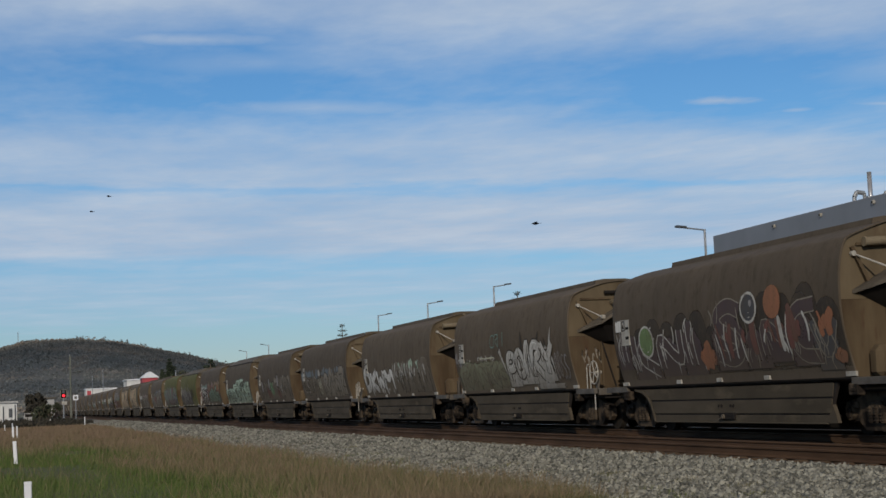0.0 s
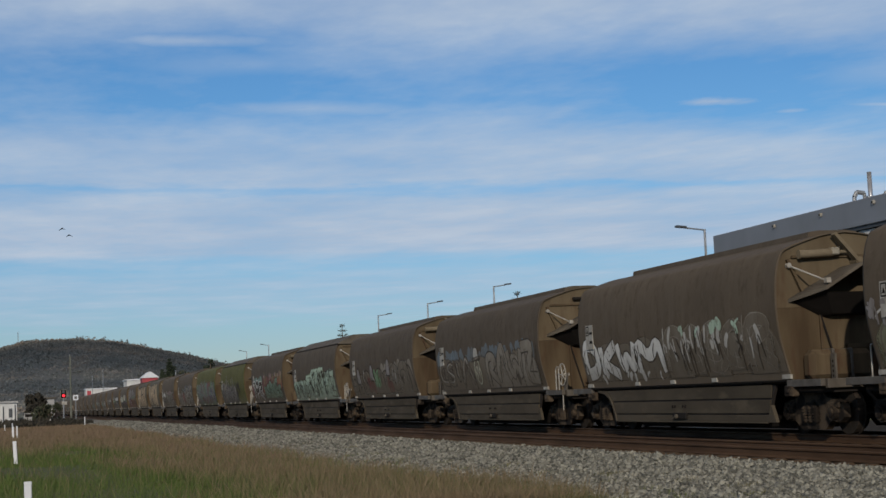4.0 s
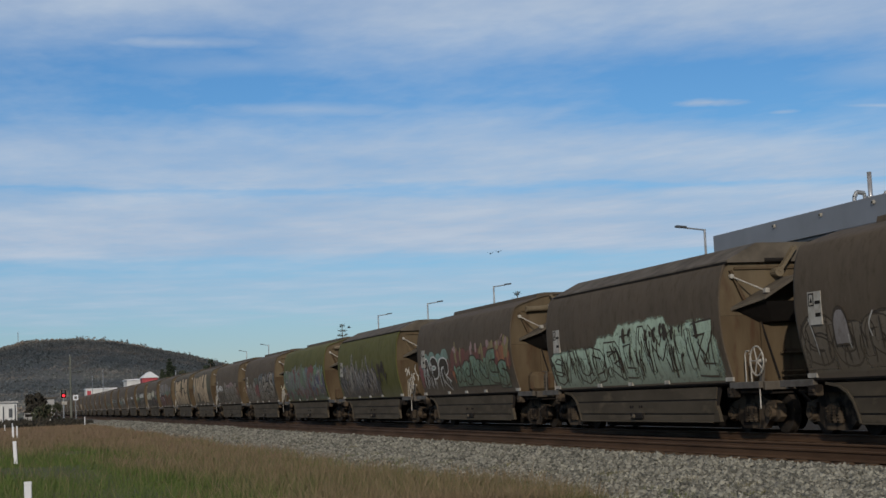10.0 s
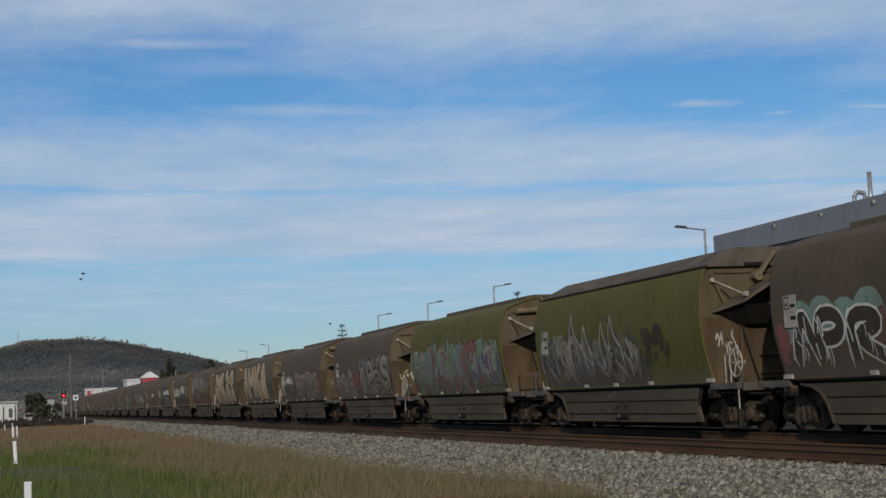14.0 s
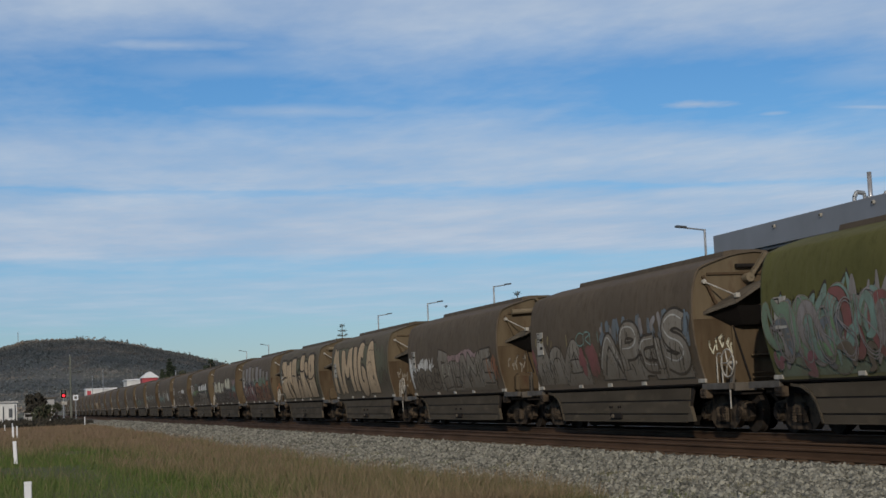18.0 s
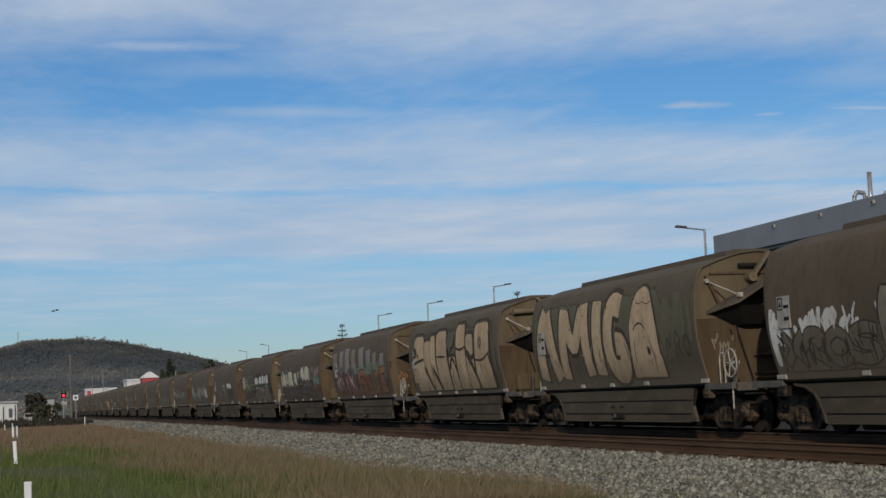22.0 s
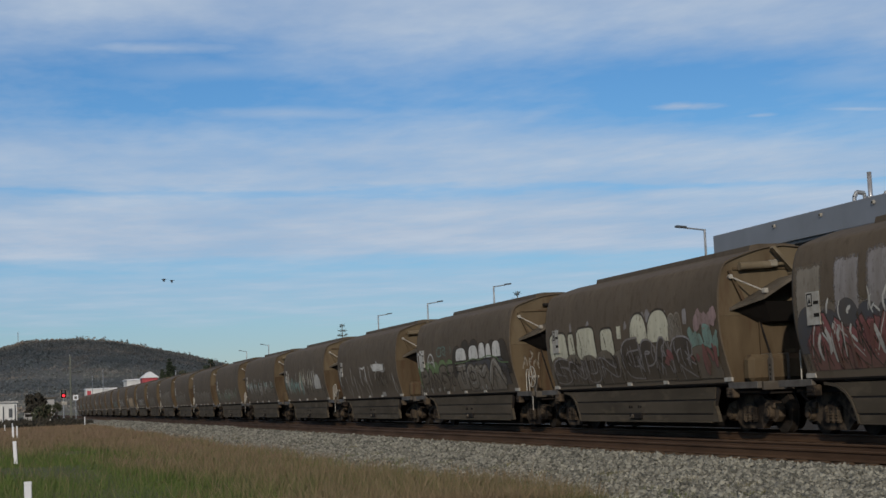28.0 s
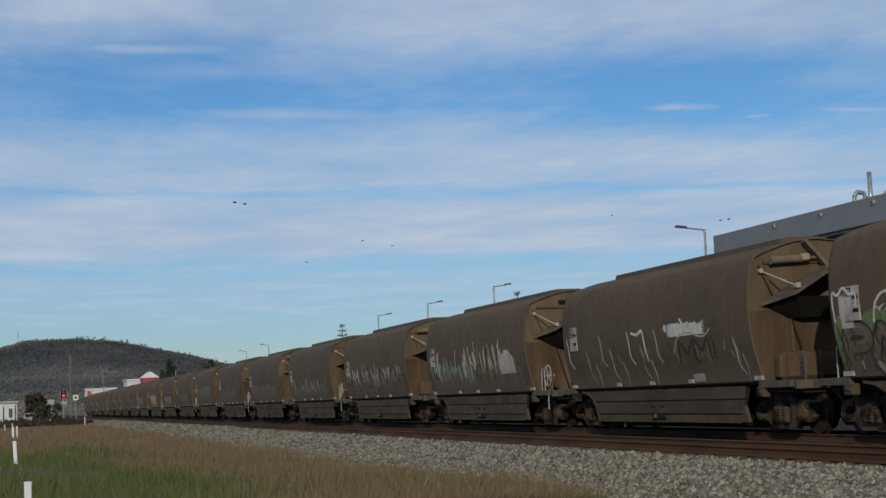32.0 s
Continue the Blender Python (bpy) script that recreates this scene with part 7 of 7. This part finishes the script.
def make_hill():
    bm = bmesh.new()
    rows = []
    for j in range(34):
        d = 1450 + j * 86
        rows.append([])
        for i in range(90):
            az = radians(-32 + i * 0.62)
            x, y = d * math.sin(az), d * math.cos(az)
            rows[-1].append(bm.verts.new((x, y, hill_height(x, y))))
    for a, b_ in zip(rows, rows[1:]):
        for i in range(len(a) - 1):
            bm.faces.new((a[i], a[i + 1], b_[i + 1], b_[i]))
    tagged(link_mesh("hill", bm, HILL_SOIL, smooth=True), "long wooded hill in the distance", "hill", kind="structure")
    rng = np.random.default_rng(3)
    pts = []
    while len(pts) < 19000:
        d = 1480 + 1420 * rng.random() ** 0.7
        az = math.radians(rng.uniform(-2.5, 11))
        x, y = d * math.sin(az), d * math.cos(az)
        z = hill_height(x, y)
        if z < 0.5:
            continue
        clear = noise.noise(Vector((x * 0.009, y * 0.004, 7)))
        if clear > 0.32 and rng.random() < 0.4:
            continue
        pts.append((x, y, z))
    sizes = list(1.5 + 3.2 * rng.random(len(pts)) ** 2)
    # taller single crowns along the crest
    for i in range(260):
        deg = rng.uniform(-2, 10.5)
        az = math.radians(deg)
        x, y = 2850 * math.sin(az), 2850 * math.cos(az)
        r = rng.uniform(1.4, 2.8) if i % 3 or deg < 2.5 else rng.uniform(3.0, 6.0)
        for j in range(3):
            pts.append((x + rng.normal(0, r * 0.5), y, hill_height(x, y) + r * (0.35 + 0.5 * j)))
            sizes.append(r * (0.85 - 0.12 * j))
    centres = np.array(pts) + np.array([0, 0, 0.4])
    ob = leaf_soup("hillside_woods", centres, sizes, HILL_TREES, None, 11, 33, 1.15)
    tagged(ob, "dense grey-green bush covering the hill, paled by painted haze", "woods", kind="stuff")


make_hill()
d = 2850
pole("hill_mast", d * math.sin(radians(0.48)), d * math.cos(radians(0.48)), 143, 0.9, LAMP_GREY, "thin mast standing on the hill", "mast")

# ---------------------------------------------------------------- cloud layer
bm = bmesh.new()
vs = [bm.verts.new(p) for p in ((-2600, 620, 0), (3600, 620, 0), (3600, 4650, 0), (-2600, 4650, 0))]
bm.faces.new(vs)
CLOUDS = link_mesh("cloud_layer", bm, CLOUD)
CLOUDS.location = (0, 0, 222.0)
tagged(CLOUDS, "thin white high cloud in long streaky bands", "clouds", kind="structure")


# ---------------------------------------------------------------- birds
def make_bird(size):
    t = thing("bird", (0, 0, 60), "small dark bird in flight", "bird", "birds over the railway")
    b = bmesh.new()
    bmesh.ops.create_uvsphere(b, u_segments=10, v_segments=7, radius=1)
    for v in b.verts:
        f = 1 - 0.45 * max(0, -v.co.y)
        v.co = (v.co.x * 0.075 * f, v.co.y * 0.20, v.co.z * 0.07 * f)
    rod(b, (0, 0.19, 0.01), (0, 0.25, 0.0), 0.02, 6, 0.004)
    body_ = part("body", b, FEATHER, t, smooth=True)
    b = bmesh.new()
    prism(b, [(-0.03, 0.0), (0.03, 0.0), (0.03, 0.012), (-0.03, 0.012)], "y", -0.34, -0.14)
    part("tail", b, FEATHER, t)
    for s, name in ((-1, "left_wing"), (1, "right_wing")):
        b = bmesh.new()
        pts = [(0.04, 0.10), (0.20, 0.13), (0.36, 0.04), (0.42, -0.08), (0.26, -0.06), (0.10, -0.09), (0.04, -0.08)]
        up = [b.verts.new((s * x, y, 0.012)) for x, y in pts]
        dn = [b.verts.new((s * x, y, 0.0)) for x, y in pts]
        b.faces.new(up), b.faces.new(dn[::-1])
        for i in range(7):
            b.faces.new((up[i], dn[i], dn[(i + 1) % 7], up[(i + 1) % 7]))
        bmesh.ops.recalc_face_normals(b, faces=b.faces[:])
        part(name, b, FEATHER, t)
    t.scale = (size, size, size)
    return t


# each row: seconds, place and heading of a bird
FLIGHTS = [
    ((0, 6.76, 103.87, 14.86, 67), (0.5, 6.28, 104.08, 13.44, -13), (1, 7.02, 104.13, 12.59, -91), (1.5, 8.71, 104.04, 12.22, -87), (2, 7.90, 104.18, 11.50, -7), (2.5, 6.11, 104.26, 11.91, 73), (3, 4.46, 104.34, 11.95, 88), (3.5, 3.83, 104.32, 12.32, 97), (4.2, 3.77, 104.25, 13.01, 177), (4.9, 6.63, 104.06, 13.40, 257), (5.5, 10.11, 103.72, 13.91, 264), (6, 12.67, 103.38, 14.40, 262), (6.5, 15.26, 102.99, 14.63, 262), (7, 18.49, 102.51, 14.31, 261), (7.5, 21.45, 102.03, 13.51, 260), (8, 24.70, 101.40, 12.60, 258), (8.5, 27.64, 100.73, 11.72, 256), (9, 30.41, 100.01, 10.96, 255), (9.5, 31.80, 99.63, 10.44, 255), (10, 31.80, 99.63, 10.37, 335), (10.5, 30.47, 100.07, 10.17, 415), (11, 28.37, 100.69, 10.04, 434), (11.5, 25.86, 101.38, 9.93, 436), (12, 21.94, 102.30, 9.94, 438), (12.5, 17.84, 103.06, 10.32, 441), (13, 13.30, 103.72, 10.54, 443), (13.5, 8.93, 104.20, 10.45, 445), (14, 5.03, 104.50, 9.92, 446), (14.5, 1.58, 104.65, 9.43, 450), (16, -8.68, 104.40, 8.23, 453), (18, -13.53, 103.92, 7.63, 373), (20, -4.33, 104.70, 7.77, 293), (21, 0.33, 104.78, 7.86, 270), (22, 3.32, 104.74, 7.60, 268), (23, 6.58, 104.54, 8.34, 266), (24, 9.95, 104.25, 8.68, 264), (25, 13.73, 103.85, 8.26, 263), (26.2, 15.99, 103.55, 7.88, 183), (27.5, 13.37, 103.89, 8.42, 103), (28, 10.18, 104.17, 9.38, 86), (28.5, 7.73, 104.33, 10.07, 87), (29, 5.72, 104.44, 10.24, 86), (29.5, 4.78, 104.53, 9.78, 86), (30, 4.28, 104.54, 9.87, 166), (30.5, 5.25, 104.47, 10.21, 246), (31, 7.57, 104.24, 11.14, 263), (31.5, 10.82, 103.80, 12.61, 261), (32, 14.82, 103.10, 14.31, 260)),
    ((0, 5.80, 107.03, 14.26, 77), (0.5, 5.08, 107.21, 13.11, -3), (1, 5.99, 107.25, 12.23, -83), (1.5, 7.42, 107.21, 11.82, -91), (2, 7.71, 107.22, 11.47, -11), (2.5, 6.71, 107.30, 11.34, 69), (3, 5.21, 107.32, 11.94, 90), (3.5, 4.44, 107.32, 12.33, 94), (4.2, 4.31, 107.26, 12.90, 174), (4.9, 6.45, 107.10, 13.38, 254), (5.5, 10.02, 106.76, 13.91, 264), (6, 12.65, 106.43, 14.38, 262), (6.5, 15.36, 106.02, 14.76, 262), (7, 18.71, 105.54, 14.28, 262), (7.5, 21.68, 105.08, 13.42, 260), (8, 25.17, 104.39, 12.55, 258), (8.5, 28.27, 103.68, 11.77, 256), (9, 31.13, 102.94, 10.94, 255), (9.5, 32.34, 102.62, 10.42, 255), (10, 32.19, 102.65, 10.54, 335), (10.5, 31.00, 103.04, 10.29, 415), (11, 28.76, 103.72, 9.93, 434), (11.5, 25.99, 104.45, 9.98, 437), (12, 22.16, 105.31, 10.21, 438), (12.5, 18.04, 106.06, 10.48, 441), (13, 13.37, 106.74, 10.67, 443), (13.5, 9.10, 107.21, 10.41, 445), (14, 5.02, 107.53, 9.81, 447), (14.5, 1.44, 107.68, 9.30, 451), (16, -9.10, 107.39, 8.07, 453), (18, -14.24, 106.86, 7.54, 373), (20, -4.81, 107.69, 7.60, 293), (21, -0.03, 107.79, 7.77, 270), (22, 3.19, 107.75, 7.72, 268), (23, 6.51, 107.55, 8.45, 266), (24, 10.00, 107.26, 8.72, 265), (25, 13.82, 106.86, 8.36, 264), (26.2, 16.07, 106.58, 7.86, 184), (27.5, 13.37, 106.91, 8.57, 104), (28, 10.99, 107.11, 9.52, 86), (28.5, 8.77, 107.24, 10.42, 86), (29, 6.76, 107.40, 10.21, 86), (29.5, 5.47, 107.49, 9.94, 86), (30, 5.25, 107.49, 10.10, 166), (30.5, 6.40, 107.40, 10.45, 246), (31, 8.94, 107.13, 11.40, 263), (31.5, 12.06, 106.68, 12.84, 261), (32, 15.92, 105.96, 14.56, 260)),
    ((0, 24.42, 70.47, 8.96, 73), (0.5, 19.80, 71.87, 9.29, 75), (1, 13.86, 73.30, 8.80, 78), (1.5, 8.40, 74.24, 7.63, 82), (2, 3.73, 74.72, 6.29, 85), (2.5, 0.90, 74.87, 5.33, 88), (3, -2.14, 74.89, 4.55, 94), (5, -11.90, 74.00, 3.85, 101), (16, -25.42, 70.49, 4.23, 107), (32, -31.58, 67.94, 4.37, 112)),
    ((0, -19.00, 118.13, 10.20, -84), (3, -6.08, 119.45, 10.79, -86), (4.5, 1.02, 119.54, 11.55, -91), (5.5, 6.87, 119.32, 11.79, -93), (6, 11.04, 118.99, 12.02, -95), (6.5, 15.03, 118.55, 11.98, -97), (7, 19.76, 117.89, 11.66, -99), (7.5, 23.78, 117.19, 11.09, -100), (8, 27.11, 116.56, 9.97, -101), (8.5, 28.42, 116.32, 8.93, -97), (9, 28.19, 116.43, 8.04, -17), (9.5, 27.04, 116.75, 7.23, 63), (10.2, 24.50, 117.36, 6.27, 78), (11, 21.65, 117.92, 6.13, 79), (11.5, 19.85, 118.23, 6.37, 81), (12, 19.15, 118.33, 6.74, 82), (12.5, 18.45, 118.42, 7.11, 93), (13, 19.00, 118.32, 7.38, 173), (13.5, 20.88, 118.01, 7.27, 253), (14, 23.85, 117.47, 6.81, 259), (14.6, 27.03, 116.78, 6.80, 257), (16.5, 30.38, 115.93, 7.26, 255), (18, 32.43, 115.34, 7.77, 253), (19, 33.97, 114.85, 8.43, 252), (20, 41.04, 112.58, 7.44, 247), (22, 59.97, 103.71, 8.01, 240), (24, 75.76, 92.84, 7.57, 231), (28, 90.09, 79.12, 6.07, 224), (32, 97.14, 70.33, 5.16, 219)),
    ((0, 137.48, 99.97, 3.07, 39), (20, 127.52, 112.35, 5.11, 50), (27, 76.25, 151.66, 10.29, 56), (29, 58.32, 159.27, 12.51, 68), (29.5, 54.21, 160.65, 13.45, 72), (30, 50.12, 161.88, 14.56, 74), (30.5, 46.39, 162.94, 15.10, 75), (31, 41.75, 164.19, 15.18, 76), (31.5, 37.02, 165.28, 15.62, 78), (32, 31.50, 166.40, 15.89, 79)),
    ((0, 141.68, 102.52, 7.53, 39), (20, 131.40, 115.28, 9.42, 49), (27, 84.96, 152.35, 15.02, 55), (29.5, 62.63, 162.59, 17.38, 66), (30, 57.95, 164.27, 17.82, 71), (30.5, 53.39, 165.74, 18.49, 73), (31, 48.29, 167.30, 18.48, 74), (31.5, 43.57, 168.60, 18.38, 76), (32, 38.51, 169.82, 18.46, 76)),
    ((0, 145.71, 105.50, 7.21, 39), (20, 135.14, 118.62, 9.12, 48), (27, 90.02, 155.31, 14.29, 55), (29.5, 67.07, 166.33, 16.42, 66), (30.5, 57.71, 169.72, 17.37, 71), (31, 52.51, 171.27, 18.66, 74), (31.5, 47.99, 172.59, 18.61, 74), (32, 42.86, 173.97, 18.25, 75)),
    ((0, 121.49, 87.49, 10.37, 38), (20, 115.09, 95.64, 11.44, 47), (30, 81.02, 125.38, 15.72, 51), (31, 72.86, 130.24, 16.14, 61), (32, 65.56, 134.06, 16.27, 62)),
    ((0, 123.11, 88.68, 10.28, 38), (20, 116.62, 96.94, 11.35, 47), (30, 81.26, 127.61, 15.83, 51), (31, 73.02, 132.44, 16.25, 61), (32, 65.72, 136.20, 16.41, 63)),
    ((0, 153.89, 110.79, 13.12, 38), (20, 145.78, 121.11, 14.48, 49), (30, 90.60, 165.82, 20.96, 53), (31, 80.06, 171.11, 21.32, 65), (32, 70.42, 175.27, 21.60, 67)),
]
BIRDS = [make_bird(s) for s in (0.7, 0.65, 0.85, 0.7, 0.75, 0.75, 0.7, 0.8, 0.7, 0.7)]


# ---------------------------------------------------------------- what moves
def motions():
    times = [float(i) for i in range(33)]
    for k, wg in WAGONS:
        walk(wg, [(t, pose(TRACK, FIRST + PITCH * k - travelled(t), 0)) for t in times])
    # the wheels roll with the train; all axles of one place in a bogie turn alike
    rows = [i / 15.0 for i in range(481)]
    shared = {}
    for k, wg in WAGONS:
        for bogie in wg.children:
            for ws in bogie.children:
                if not ws.name.startswith("wheelset"):
                    continue
                q = round(ws.location.y, 2)
                if q not in shared:
                    walk(ws, [(t, pose(0, q, 0.42, math.degrees(travelled(t) / 0.415) % 360)) for t in rows])
                    shared[q] = ws.animation_data
                else:
                    ws.rotation_mode = "QUATERNION"
                    keys = ws.animation_data_create()
                    keys.action = shared[q].action
                    keys.action_slot = shared[q].action_slot
    flaps = [i / 15.0 for i in range(481)]
    beat = {}
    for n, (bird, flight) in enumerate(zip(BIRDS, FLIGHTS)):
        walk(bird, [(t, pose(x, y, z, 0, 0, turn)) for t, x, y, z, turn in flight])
        for wing in bird.children:
            side = wing.name.split("_")[0]
            if side not in ("left", "right"):
                continue
            sign = 1 if side == "left" else -1
            if side not in beat:
                walk(wing, [(t, pose(0, 0, 0, 0, sign * (8 + 38 * math.sin(t * 17.0)), 0)) for t in flaps])
                beat[side] = wing.animation_data
            else:
                wing.rotation_mode = "QUATERNION"
                keys = wing.animation_data_create()
                keys.action = beat[side].action
                keys.action_slot = beat[side].action_slot
    walk(CLOUDS, [(0.0, pose(0, 0, 222.0)), (16.0, pose(-11, 14, 222.0)), (32.0, pose(-22, 28, 222.0))])


motions()
